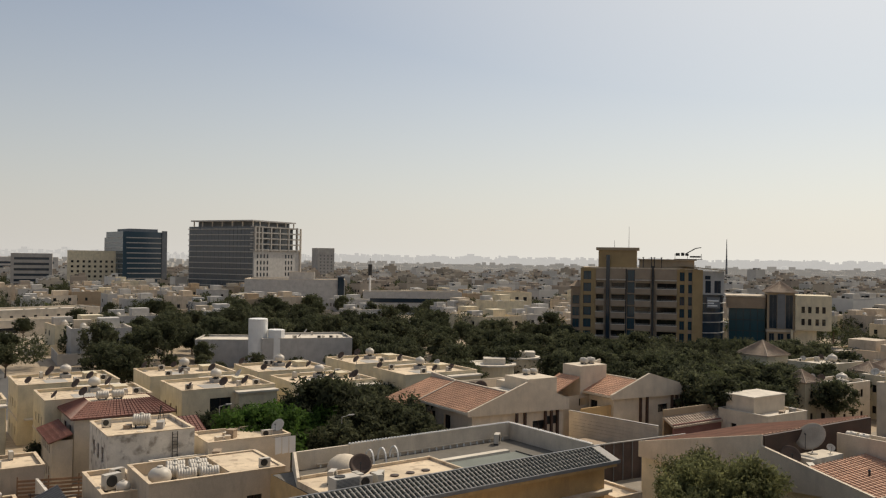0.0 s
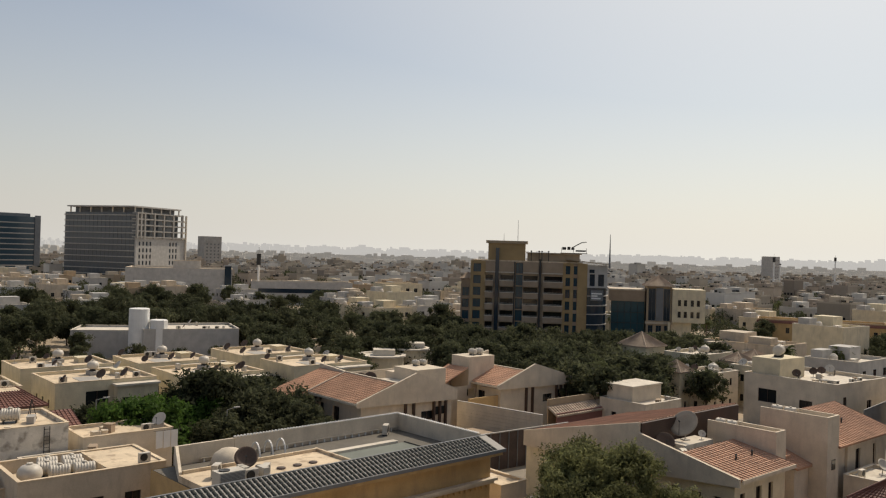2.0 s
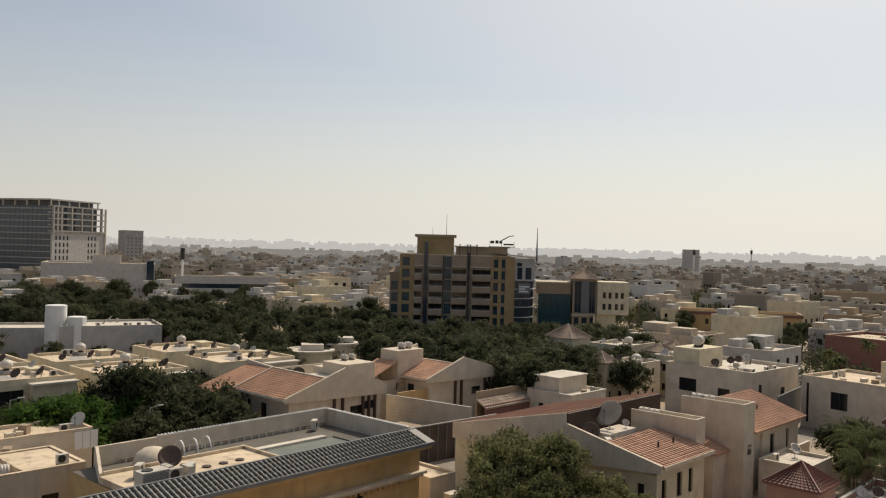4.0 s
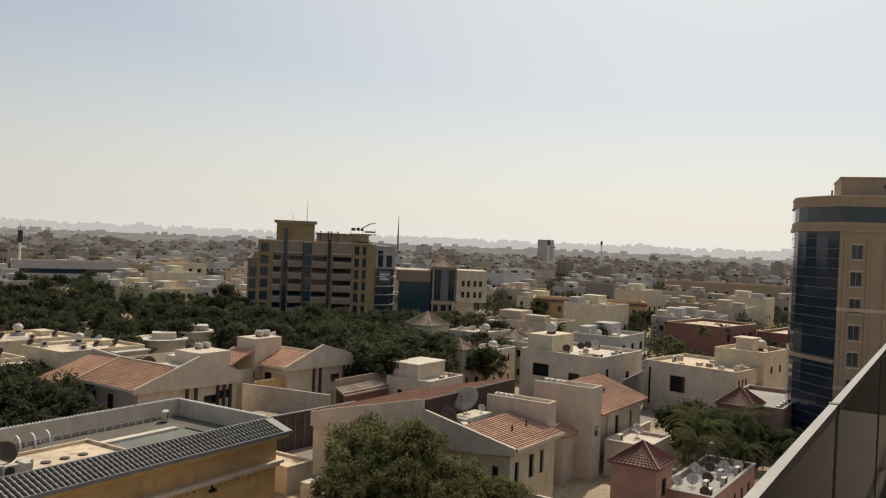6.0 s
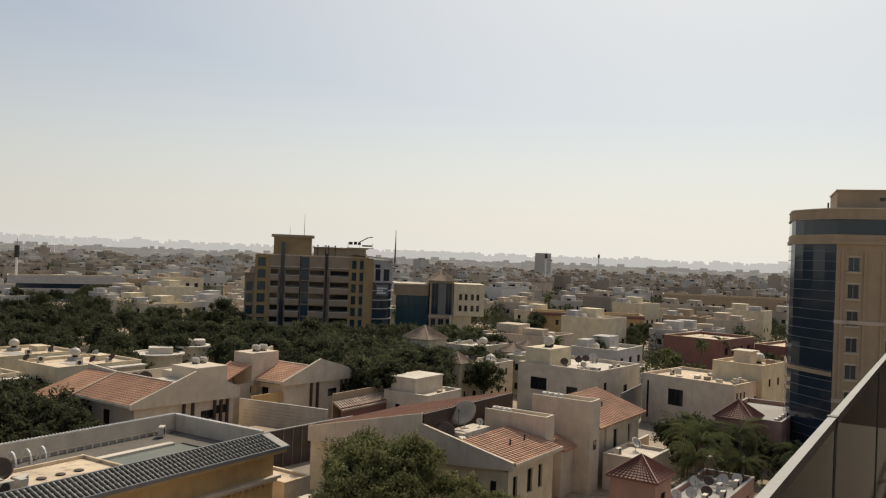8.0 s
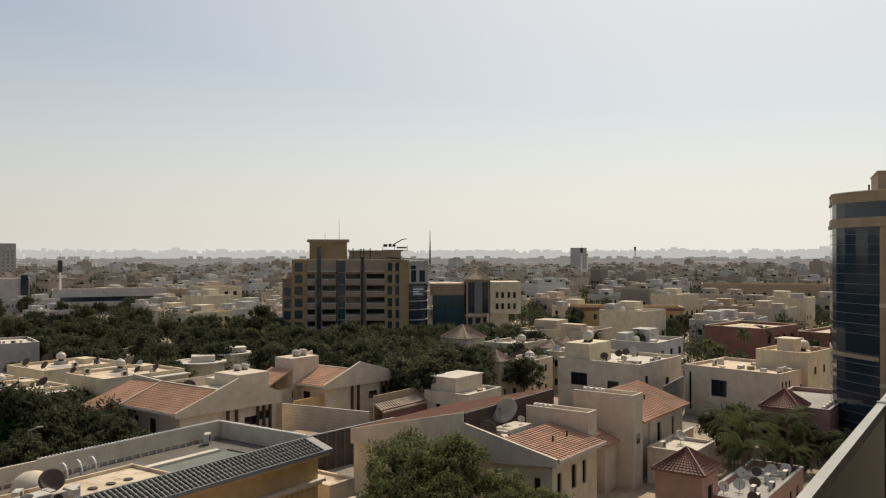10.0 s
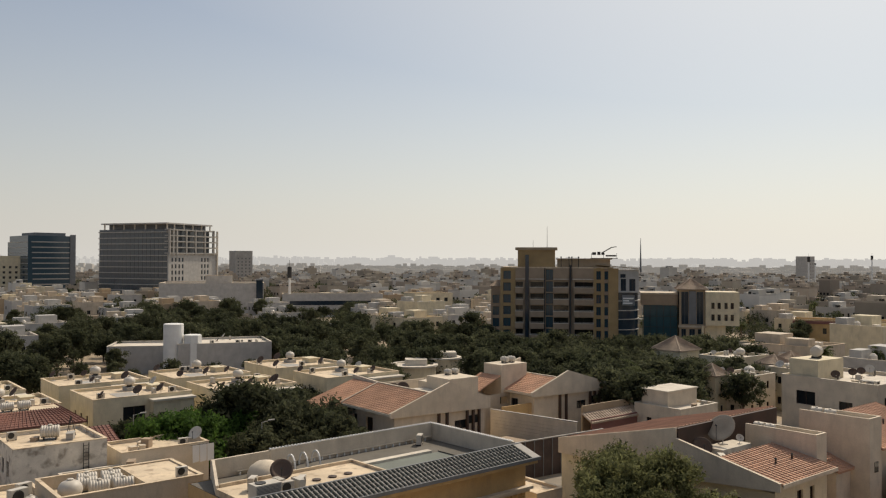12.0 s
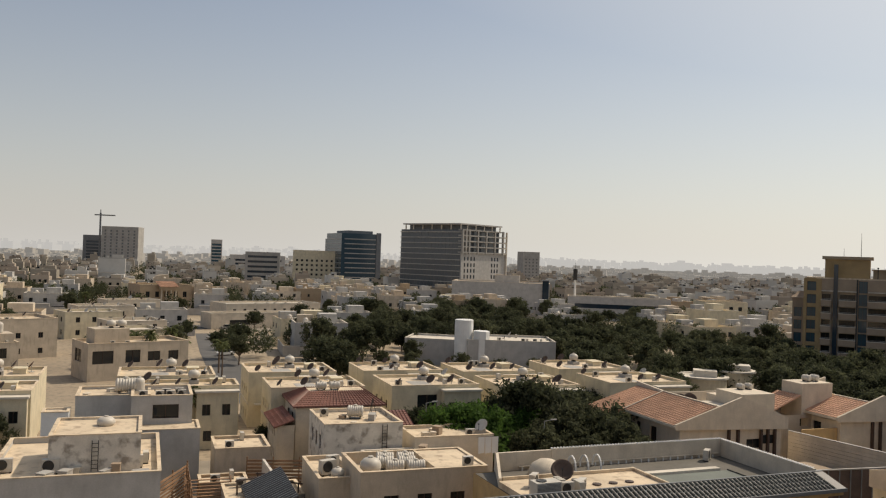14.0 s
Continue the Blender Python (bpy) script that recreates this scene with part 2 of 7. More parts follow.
def solid(name, m, mat, label, category="", kind="", at=None, smooth=False, group=""):
    """A thing of one mesh."""
    ob = new(name, m.mesh(name, mat, smooth))
    if at is not None:
        ob.matrix_basis = at
    return tagged(ob, label, category, group, kind)


GRID = 34.0          # the street grid is turned by this many degrees


def grid_pose(x, y, rot=GRID, z=0.0):
    return pose(x, y, z, 0, 0, rot)


def wins(length, n, floors=2, w=1.2, hh=1.4, sill=1.0, fh=3.4, margin=1.2):
    """Evenly spaced openings (s0, s1, h0, h1) on a facade."""
    out = []
    for k in range(floors):
        for i in range(n):
            c = margin + (length - 2 * margin) * (i + 0.5) / n
            out.append((c - w / 2, c + w / 2, k * fh + sill, k * fh + sill + hh))
    return out


def fit_windows(parent, a, b, holes, pane_mat, frame_mat, depth=0.18, bars=True, label=""):
    """A window with a frame and a pane in every opening of a facade from a to b."""
    a, b = Vector(a), Vector(b)
    t = (b - a).normalized()
    turn = math.atan2(t.y, t.x)
    for s0, s1, h0, h1 in holes:
        w, h = s1 - s0, h1 - h0
        base = Matrix.Translation((a.x + t.x * s0, a.y + t.y * s0, h0)) @ Matrix.Rotation(turn, 4, "Z")
        e = 0.06
        fr = M().box(0, e, depth - 0.08, depth, 0, h).box(w - e, w, depth - 0.08, depth, 0, h)
        fr.box(e, w - e, depth - 0.08, depth, 0, e).box(e, w - e, depth - 0.08, depth, h - e, h)
        if bars and w > 0.9:
            fr.box(w / 2 - 0.025, w / 2 + 0.025, depth - 0.07, depth, e, h - e)
        win = part("window", fr, frame_mat, parent, label, at=base)
        part("pane", M().box(0, w, depth + 0.005, depth + 0.03, 0, h), pane_mat, win)


def flat_roof(parent, lu, lw, h, roof, wall, parapet=0.7, th=0.22):
    """A roof slab inside a parapet with a coping."""
    part("roof", M().box(th, lu - th, th, lw - th, h - 0.25, h), roof, parent, "sun-bleached flat roof with stains")
    p = M().box(0, lu, 0, th, h - 0.25, h + parapet).box(0, lu, lw - th, lw, h - 0.25, h + parapet)
    p.box(0, th, th, lw - th, h - 0.25, h + parapet).box(lu - th, lu, th, lw - th, h - 0.25, h + parapet)
    part("parapet", p, wall, parent)
    z, o = h + parapet, 0.05
    c = M().box(-o, lu + o, -o, th + o, z, z + 0.07).box(-o, lu + o, lw - th - o, lw + o, z, z + 0.07)
    c.box(-o, th + o, th + o, lw - th - o, z, z + 0.07).box(lu - th - o, lu + o, th + o, lw - th - o, z, z + 0.07)
    part("coping", c, roof, parent)


FEET = []          # centre and reach of every placed building


def house(name, label, xy, lu, lw, h, mat, rot=GRID, roof=None, parapet=0.6, right=(), left=(), base=0.0, category="house",
          group="", frame_mat=None, pane=None, flat=True):
    """A flat-roofed block. xy: the corner that points at the viewer; lu runs away to the right, lw away to the left."""
    ob = thing(name, label, category, grid_pose(*xy, rot, base), group)
    c = ob.matrix_basis @ Vector((lu / 2, lw / 2, 0))
    FEET.append((c.x, c.y, math.hypot(lu, lw) / 2))
    top = h - 0.25 if flat else h
    m = M().facade((0, 0), (lu, 0), 0, top, right).facade((0, lw), (0, 0), 0, top, left)
    m.facade((lu, 0), (lu, lw), 0, top, ()).facade((lu, lw), (0, lw), 0, top, ())
    part("wall", m, mat, ob)
    if flat:
        flat_roof(ob, lu, lw, h, roof or SCREED, mat, parapet)
    fit_windows(ob, (0, 0), (lu, 0), right, pane or GLASS, frame_mat or WOODTRIM)
    fit_windows(ob, (0, lw), (0, 0), left, pane or GLASS, frame_mat or WOODTRIM)
    return ob


def on_roof(ob, x, y, z):
    """The world pose of a point in a building's own frame."""
    return ob.matrix_basis @ Matrix.Translation((x, y, z))


# ---- loose things, built once and copied ----
STORE = pose(0, -60, 0)          # prototypes stand behind the hotel, out of sight


def make_spiral_tank():
    ob = thing("water_tank", "white ribbed plastic water tank lying on a steel cradle", "water tank", STORE, "roof tanks")
    prof = [(0.1, -0.95), (0.45, -0.92), (0.6, -0.85)]
    for i in range(7):
        x = -0.8 + i * 0.25
        prof += [(0.66, x), (0.66, x + 0.1), (0.61, x + 0.13), (0.61, x + 0.2)]
    prof += [(0.55, 0.88), (0.1, 0.95)]
    part("tank_body", M().lathe(prof, 18, (0, 0, 0.85), "x"), PLASTIC, ob, smooth=True)
    part("lid", M().lathe([(0.2, 0), (0.22, 0.1), (0.1, 0.16)], 12, (0, 0, 1.47)), PLASTIC, ob)
    part("cradle", M().box(-0.65, 0.65, -0.5, 0.5, 0.0, 0.06).box(-0.65, -0.55, -0.5, 0.5, 0.06, 0.28).box(0.55, 0.65, -0.5, 0.5, 0.06, 0.28), DARKMETAL, ob)
    return ob


def make_round_tank():
    ob = thing("round_water_tank", "round white fibreglass water tank on a low stand", "water tank", STORE, "roof tanks")
    prof = [(0.5, 0.35), (0.8, 0.42), (0.95, 0.7), (0.98, 1.0), (0.9, 1.3), (0.68, 1.55), (0.35, 1.68), (0.22, 1.7)]
    part("tank_body", M().lathe(prof, 20), PLASTIC, ob, smooth=True)
    part("lid", M().lathe([(0.25, 0), (0.25, 0.12), (0.1, 0.16)], 12, (0, 0, 1.69)), BEIGEBOX, ob)
    part("stand", M().lathe([(0.62, 0), (0.62, 0.08), (0.45, 0.12), (0.45, 0.4)], 10), DARKMETAL, ob)
    return ob


def make_column_tank():
    ob = thing("tall_water_tank", "upright white plastic water tank with domed top", "water tank", STORE, "roof tanks")
    prof = [(0.55, 0.0)]
    for i in range(6):
        prof += [(0.6, 0.1 + i * 0.25), (0.57, 0.2 + i * 0.25)]
    prof += [(0.55, 1.6), (0.4, 1.78), (0.2, 1.85)]
    part("tank_body", M().lathe(prof, 18), PLASTIC, ob, smooth=True)
    part("lid", M().lathe([(0.2, 0), (0.2, 0.1), (0.1, 0.13)], 12, (0, 0, 1.84)), BEIGEBOX, ob)
    return ob


def make_dish(r=0.7, mat=None, label="satellite dish with shade put into its dark brown", face=-40):
    ob = thing("satellite_dish", label, "satellite dish", STORE, "satellite dishes")
    tilt = Matrix.Translation((0, 0, 0.65 + r * 0.55)) @ Matrix.Rotation(radians(face), 4, "Z") @ Matrix.Rotation(radians(52), 4, "X")
    prof_o = [(0.02, 0.0), (r * 0.35, r * 0.03), (r * 0.7, r * 0.13), (r, r * 0.27)]
    d = M().lathe(prof_o + [(r, r * 0.29), (r * 0.7, r * 0.15), (r * 0.35, r * 0.05), (0.02, 0.02)], 24)
    part("reflector", d, mat or DISHDARK, ob, smooth=True, at=tilt)
    arm = M().beam((0, -r * 0.95, r * 0.25), (0, -r * 0.2, r * 0.85), 0.035).box(-0.05, 0.05, -r * 0.2 - 0.05, -r * 0.2 + 0.05, r * 0.8, r * 0.95)
    part("feed_arm", arm, DARKMETAL, ob, at=tilt)
    part("mast", M().tube((0, 0, 0), (0, 0, 0.65 + r * 0.5), 0.05, 0.045), METAL, ob)
    part("foot", M().box(-0.35, 0.35, -0.35, 0.35, 0, 0.08), CONCRETE, ob)
    return ob


def make_ac(w=0.9, d=0.4, h=0.75):
    ob = thing("air_conditioner", "beige split air conditioner outdoor unit on a roof", "air conditioner", STORE, "air conditioners")
    part("casing", M().box(-w / 2, w / 2, -d / 2, d / 2, 0.1, h + 0.1), BEIGEBOX, ob)
    part("fan_grille", M().lathe([(0.3, 0), (0.3, 0.03), (0.24, 0.04), (0.05, 0.02)], 18, (0, 0, 0)), DARKMETAL, ob,
         at=Matrix.Translation((-0.1, -d / 2, h * 0.55 + 0.1)) @ Matrix.Rotation(radians(90), 4, "X"))
    for x in (-w * 0.4, w * 0.4):
        part("foot", M().box(x - 0.05, x + 0.05, -d / 2, d / 2, 0, 0.1), DARKMETAL, ob)
    return ob


def make_big_ac():
    ob = thing("packaged_air_conditioner", "large grey packaged air conditioner with round top fan", "air conditioner", STORE, "air conditioners")
    part("casing", M().box(-1.1, 1.1, -0.6, 0.6, 0.15, 1.25), BEIGEBOX, ob)
    s = M()
    for i in range(9):
        s.box(-1.0, 1.0, -0.63, -0.6, 0.3 + i * 0.1, 0.35 + i * 0.1)
    part("louvres", s, STEELSHEET, ob)
    part("top_fan", M().lathe([(0.42, 0), (0.42, 0.08), (0.34, 0.08), (0.05, 0.03)], 20, (-0.4, 0, 1.25)), DARKMETAL, ob)
    for x in (-0.95, 0.95):
        part("skid", M().box(x - 0.06, x + 0.06, -0.6, 0.6, 0, 0.15), DARKMETAL, ob)
    return ob


spiral_tank, round_tank, column_tank = make_spiral_tank(), make_round_tank(), make_column_tank()
dish_dark, ac_unit, big_ac = make_dish(), make_ac(), make_big_ac()
dish_pale = make_dish(0.75, PLASTIC, "pale satellite dish on a short mast")
dish_big = make_dish(1.45, MESHDISH, "very large mesh satellite dish on a mast", -70)
for k, p in enumerate((spiral_tank, round_tank, column_tank, dish_dark, ac_unit, big_ac, dish_pale, dish_big)):
    p.matrix_basis = pose(-20 + k * 4, -60, 0)
rng = random.Random(5)


def put(proto, ob, x, y, z, turn=0.0, s=1.0):
    """A copy of a loose thing on a building's roof, in the building's frame."""
    c = copy_thing(proto, on_roof(ob, x, y, z) @ Matrix.Rotation(radians(turn), 4, "Z"))
    c.scale = (s, s, s)
    return c


def clutter(ob, lu, lw, h, dishes=2, acs=2, tanks=1, tank=None):
    """A few tanks, dishes and air conditioners on a flat roof, along its edges."""
    for _ in range(tanks):
        put(tank or round_tank, ob, lu * rng.uniform(0.35, 0.7), lw * rng.uniform(0.4, 0.75), h, rng.uniform(0, 90), rng.uniform(0.5, 0.65))
    for _ in range(dishes):
        put(rng.choice((dish_dark, dish_dark, dish_pale)), ob, lu * rng.uniform(0.08, 0.9), lw * rng.choice((0.15, 0.85, 0.7)), h,
            rng.uniform(-25, 25) - GRID, rng.uniform(0.65, 0.95))
    for _ in range(acs):
        put(ac_unit, ob, lu * rng.uniform(0.1, 0.9), lw * rng.choice((0.12, 0.2, 0.85)), h, rng.choice((0, 90)))


# ---- tiled roofs ----
def tiled_slope(parent, e0, e1, r1, r0, mat, name="tiled_roof", rib=0.42, course=0.5, th=0.16, label=""):
    """A tiled slope: e0 and e1 are the ends of the eave, r0 and r1 the ends of the ridge above them. Stepped courses and raised ribs."""
    e0, e1, r1, r0 = (Vector(p) for p in (e0, e1, r1, r0))
    nrm = (e1 - e0).cross(r0 - e0).normalized()
    if nrm.z < 0:
        nrm = -nrm
    down = Vector((0, 0, -th))
    m = M().hexa([tuple(p + down) for p in (e0, e1, r1, r0)], [tuple(p) for p in (e0, e1, r1, r0)])
    roof = part(name, m, mat, parent, label)
    n = max(2, int((r0 - e0).length / course))
    c = M()
    for i in range(n):
        a, b = i / n, (i + 1) / n
        l0, l1, u0, u1 = e0.lerp(r0, a), e1.lerp(r1, a), e0.lerp(r0, b), e1.lerp(r1, b)
        lift = nrm * 0.05
        c.poly(l0 + lift, l1 + lift, u1 + nrm * 0.004, u0 + nrm * 0.004)
        c.poly(l0 + nrm * 0.002, l1 + nrm * 0.002, l1 + lift, l0 + lift)
    k = max(2, int((e1 - e0).length / rib))
    for j in range(k + 1):
        a, b = e0.lerp(e1, j / k), r0.lerp(r1, j / k)
        if (b - a).length > 0.3:
            side = (e1 - e0).normalized() * (rib * 0.16)
            p = nrm * 0.11
            c.poly(a - side, a + p, b + p, b - side)
            c.poly(a + p, a + side, b + side, b + p)
    part("tiles", c, mat, roof)
    return roof


def pyramid_roof(parent, x0, x1, y0, y1, z0, z1, mat, over=0.3, rib=0.38):
    """A hipped roof that rises to a point over a rectangle."""
    x0, x1, y0, y1 = x0 - over, x1 + over, y0 - over, y1 + over
    cx, cy = (x0 + x1) / 2, (y0 + y1) / 2
    a, b, c, d, t = (x0, y0, z0), (x1, y0, z0), (x1, y1, z0), (x0, y1, z0), (cx, cy, z1)
    part("eaves", M().box(x0 + 0.02, x1 - 0.02, y0 + 0.02, y1 - 0.02, z0 - 0.18, z0 - 0.01), mat, parent)
    for p, q in ((a, b), (b, c), (c, d), (d, a)):
        tiled_slope(parent, p, q, t, t, mat, rib=rib, course=0.35, th=0.01)
    h = M()
    for p in (a, b, c, d):
        h.tube(p, (t[0], t[1], t[2] + 0.06), 0.11, 0.09, 6)
    part("hip_tiles", h, mat, parent)


# ---- trees ----
def make_tree(name, label, height, radius, mat, seed, leaves=3000, size=0.42, trunk_h=0.35, spread=1.0):
    r = np.random.RandomState(seed)
    ob = thing(name, label, "tree", STORE, "garden trees")
    th = height * trunk_h
    tr = M().tube((0, 0, -0.3), (0.1, 0.05, th), 0.05 * height * 0.6, 0.03 * height * 0.6, 8)
    clumps = []
    nc = 64
    for i in range(nc):
        q, u = r.uniform(0, 2 * math.pi), r.uniform(-0.7, 1.0)
        rad = radius * r.uniform(0.15, 0.95) * math.sqrt(max(0.08, 1 - 0.75 * u * u)) * spread * r.uniform(0.75, 1.1)
        c = np.array([rad * math.cos(q), rad * math.sin(q), th + (height - th) * (0.45 + 0.45 * u + r.uniform(-0.05, 0.05))])
        clumps.append((c, radius * r.uniform(0.10, 0.27)))
        if i < 12:
            tr.tube((0.1, 0.05, th * 0.85), tuple(c), 0.09, 0.03, 5, False)
    part("trunk", tr, BARK, ob)
    idx = r.randint(0, nc, leaves)
    cs = np.array([clumps[i][0] for i in idx])
    rs = np.array([clumps[i][1] for i in idx])
    d = r.normal(size=(leaves, 3))
    d /= np.linalg.norm(d, axis=1)[:, None]
    pos = cs + d * (rs * r.uniform(0.2, 1.35, leaves))[:, None]
    a = r.normal(size=(leaves, 3))
    a /= np.linalg.norm(a, axis=1)[:, None]
    b = np.cross(a, d)
    b /= np.maximum(np.linalg.norm(b, axis=1), 1e-3)[:, None]
    sz = (size * r.uniform(0.5, 1.25, leaves))[:, None]
    verts = np.concatenate([pos - a * sz, pos + b * sz * 0.8, pos + a * sz], 0)
    faces = np.stack([np.arange(leaves) + k * leaves for k in range(3)], 1)
    me = bpy.data.meshes.new("crown")
    me.from_pydata(verts.tolist(), [], faces.tolist())
    me.materials.append(mat)
    part("crown", me, mat, ob)
    return ob


def make_palm(seed, height=7.0, label="date palm with drooping fronds"):
    r = random.Random(seed)
    ob = thing("palm_tree", label, "palm tree", STORE, "palms")
    tr = M()
    for i in range(10):
        z0, z1 = height * i / 10, height * (i + 1) / 10
        tr.tube((0, 0, z0), (0, 0, z1 + 0.05), 0.26 - i * 0.008, 0.2 - i * 0.006, 9)
    part("trunk", tr, BARK, ob)
    for i in range(26):
        q, up = r.uniform(0, 2 * math.pi), r.uniform(-0.35, 1.25)
        ln = r.uniform(2.8, 4.0)
        pts = []
        x = z = 0.0
        ang = up
        for k in range(9):
            pts.append((x, z))
            x += ln / 8 * math.cos(ang)
            z += ln / 8 * math.sin(ang)
            ang -= 0.17 + 0.05 * (1.2 - up)
        m = M()
        for (xa, za), (xb, zb) in zip(pts, pts[1:]):
            m.poly((xa, -0.03, za), (xb, -0.03, zb), (xb, 0.03, zb), (xa, 0.03, za))
            for s in (-1, 1):
                for f in (0.0, 0.5):
                    xm, zm = xa + (xb - xa) * f, za + (zb - za) * f
                    w = 0.5 * (1 - 0.6 * xm / (ln + 0.1))
                    m.poly((xm, 0, zm), (xm + 0.09, 0, zm), (xm + 0.32, s * w, zm - 0.24), (xm + 0.27, s * w, zm - 0.26))
        part("frond", m, PALMLEAF, ob, at=Matrix.Translation((0, 0, height)) @ Matrix.Rotation(q, 4, "Z"))
    return ob


def make_far_palm(seed, height=7.5):
    """A palm for gardens further off: all its fronds in one crown."""
    r = random.Random(seed)
    ob = thing("palm_tree", "tall date palm in a distant garden", "palm tree", STORE, "palms")
    part("trunk", M().tube((0, 0, 0), (0, 0, height), 0.25, 0.18, 7), BARK, ob)
    m = M()
    for i in range(42):
        q, ang, ln = r.uniform(0, 2 * math.pi), r.uniform(-0.5, 1.3), r.uniform(2.2, 3.0)
        x, z = 0.0, height
        for k in range(6):
            x2, z2 = x + ln / 6 * math.cos(ang), z + ln / 6 * math.sin(ang)
            w = 0.28 * (1 - abs(k - 2) / 5)
            c, s = math.cos(q), math.sin(q)
            P = lambda xx, yy, zz: (xx * c - yy * s, xx * s + yy * c, zz)
            m.poly(P(x, 0, z), P(x2, 0, z2), P(x2 + 0.1, w, z2 - 0.15), P(x + 0.1, w, z - 0.15))
            m.poly(P(x, 0, z), P(x + 0.1, -w, z - 0.15), P(x2 + 0.1, -w, z2 - 0.15), P(x2, 0, z2))
            x, z, ang = x2, z2, ang - 0.27
    part("crown", m, PALMLEAF, ob)
    return ob


TREES = [make_tree("tree", "broad dusty green shade tree", 8.0, 4.2, LEAF, k, 5200, 0.33) for k in (1, 2, 3)]
TREES += [make_tree("tree", "dusty grey-green tree with a loose crown", 8.5, 3.8, LEAFD, k, 5000, 0.32) for k in (4, 5)]
GREENS = [make_tree("tree", "bright green leafy garden tree", 6.5, 3.6, LEAFB, k, 9000, 0.26, 0.3) for k in (6, 7)]
NEARS = [make_tree("tree", "olive green tree with small dense leaves", 8.5, 3.6, LEAFG, k, 18000, 0.17, 0.3) for k in (8, 9)]
PALMS = [make_palm(11), make_palm(12, 5.5)]
FARPALMS = [make_far_palm(13), make_far_palm(14, 9.0)]
for k, p in enumerate(TREES + GREENS + NEARS + PALMS + FARPALMS):
    p.matrix_basis = pose(-50 + k * 9, -75, 0)


def plant(proto, x, y, s=1.0, z=0.0):
    c = copy_thing(proto, pose(x, y, z, 0, 0, rng.uniform(0, 360)))
    c.scale = (s * rng.uniform(0.92, 1.08), s * rng.uniform(0.92, 1.08), s)
    return c


# ---- ground ----
solid("ground", M().poly((-6000, -3000, 0), (6000, -3000, 0), (6000, 6000, 0), (-6000, 6000, 0)), GROUND,
      "dusty sandy ground between the houses", "ground", "structure")

# ---- hotel balcony: floor, wall behind, glass balustrade ----
def in_grid(x, y, rot=GRID):
    c, s = math.cos(radians(rot)), math.sin(radians(rot))
    return x * c - y * s, x * s + y * c


BAL = grid_pose(0, 0, 36)
FLOOR_Z = EYE - 1.5
# Floor and unseen wall are made dark so the balustrade glass looks dark.
solid("balcony_floor", M().box(-3.0, 9.0, -1.598, 0.30, FLOOR_Z - 0.25, FLOOR_Z), WOODTRIM, "dark tiled balcony floor slab", "floor", "structure", BAL)
solid("wall_hotel", M().box(-3.0, 45.0, -1.9, -1.6, 0, FLOOR_Z + 12), WOODTRIM, "unseen dark wall behind the balcony, extended to darken glass reflections", "wall", "structure", BAL)
RAIL_Q, RAIL_Z = 0.230, EYE - 0.36
RAILMETAL = material("brushed_aluminium", (0.19, 0.19, 0.18), 0.45, 0.5, var=0.12, scale=3.0, fine=40, bump=0.03)
railing = thing("balcony_railing", "aluminium handrail on tinted glass balustrade panels", "railing", BAL)
part("handrail", M().box(-3.0, 9.0, RAIL_Q + 0.008, RAIL_Q + 0.027, RAIL_Z - 0.022, RAIL_Z), RAILMETAL, railing, "grey flat-topped aluminium handrail")
for q in (2.235, 4.875, 7.515):
    part("joint_sleeve", M().box(q - 0.012, q + 0.012, RAIL_Q + 0.006, RAIL_Q + 0.029, RAIL_Z - 0.024, RAIL_Z + 0.002), DARKMETAL, railing)
TINT = bpy.data.materials.new("tinted_balustrade_glass")
TINT.use_nodes = True
_t = TINT.node_tree
_clear, _gloss, _mix, _fres = (_t.nodes.new(n) for n in ("ShaderNodeBsdfTransparent", "ShaderNodeBsdfGlossy", "ShaderNodeMixShader", "ShaderNodeFresnel"))
_clear.inputs["Color"].default_value = (0.42, 0.46, 0.37, 1)
_gloss.inputs["Roughness"].default_value, _gloss.inputs["Color"].default_value = 0.03, (0.5, 0.5, 0.45, 1)
_fres.inputs["IOR"].default_value = 1.3
for a, b in ((_fres.outputs[0], _mix.inputs[0]), (_clear.outputs[0], _mix.inputs[1]), (_gloss.outputs[0], _mix.inputs[2]), (_mix.outputs[0], _t.nodes["Material Output"].inputs["Surface"])):
    _t.links.new(a, b)
for k in range(-2, 7):
    x0 = 2.23 + (k - 1) * 1.32
    part("glass_panel", M().box(x0 + 0.012, x0 + 1.308, RAIL_Q + 0.009, RAIL_Q + 0.019, FLOOR_Z + 0.08, RAIL_Z - 0.022), TINT, railing, "tinted green-grey glass panel").visible_shadow = False
    part("post", M().box(x0 - 0.006, x0 + 0.006, RAIL_Q + 0.006, RAIL_Q + 0.022, FLOOR_Z, RAIL_Z - 0.022), RAILMETAL, railing, "slim grey post")
part("lower_rail", M().tube((-3.0, RAIL_Q + 0.06, RAIL_Z - 0.24), (9.0, RAIL_Q + 0.06, RAIL_Z - 0.24), 0.03, n=12), DARKMETAL, railing, "dark round lower rail")

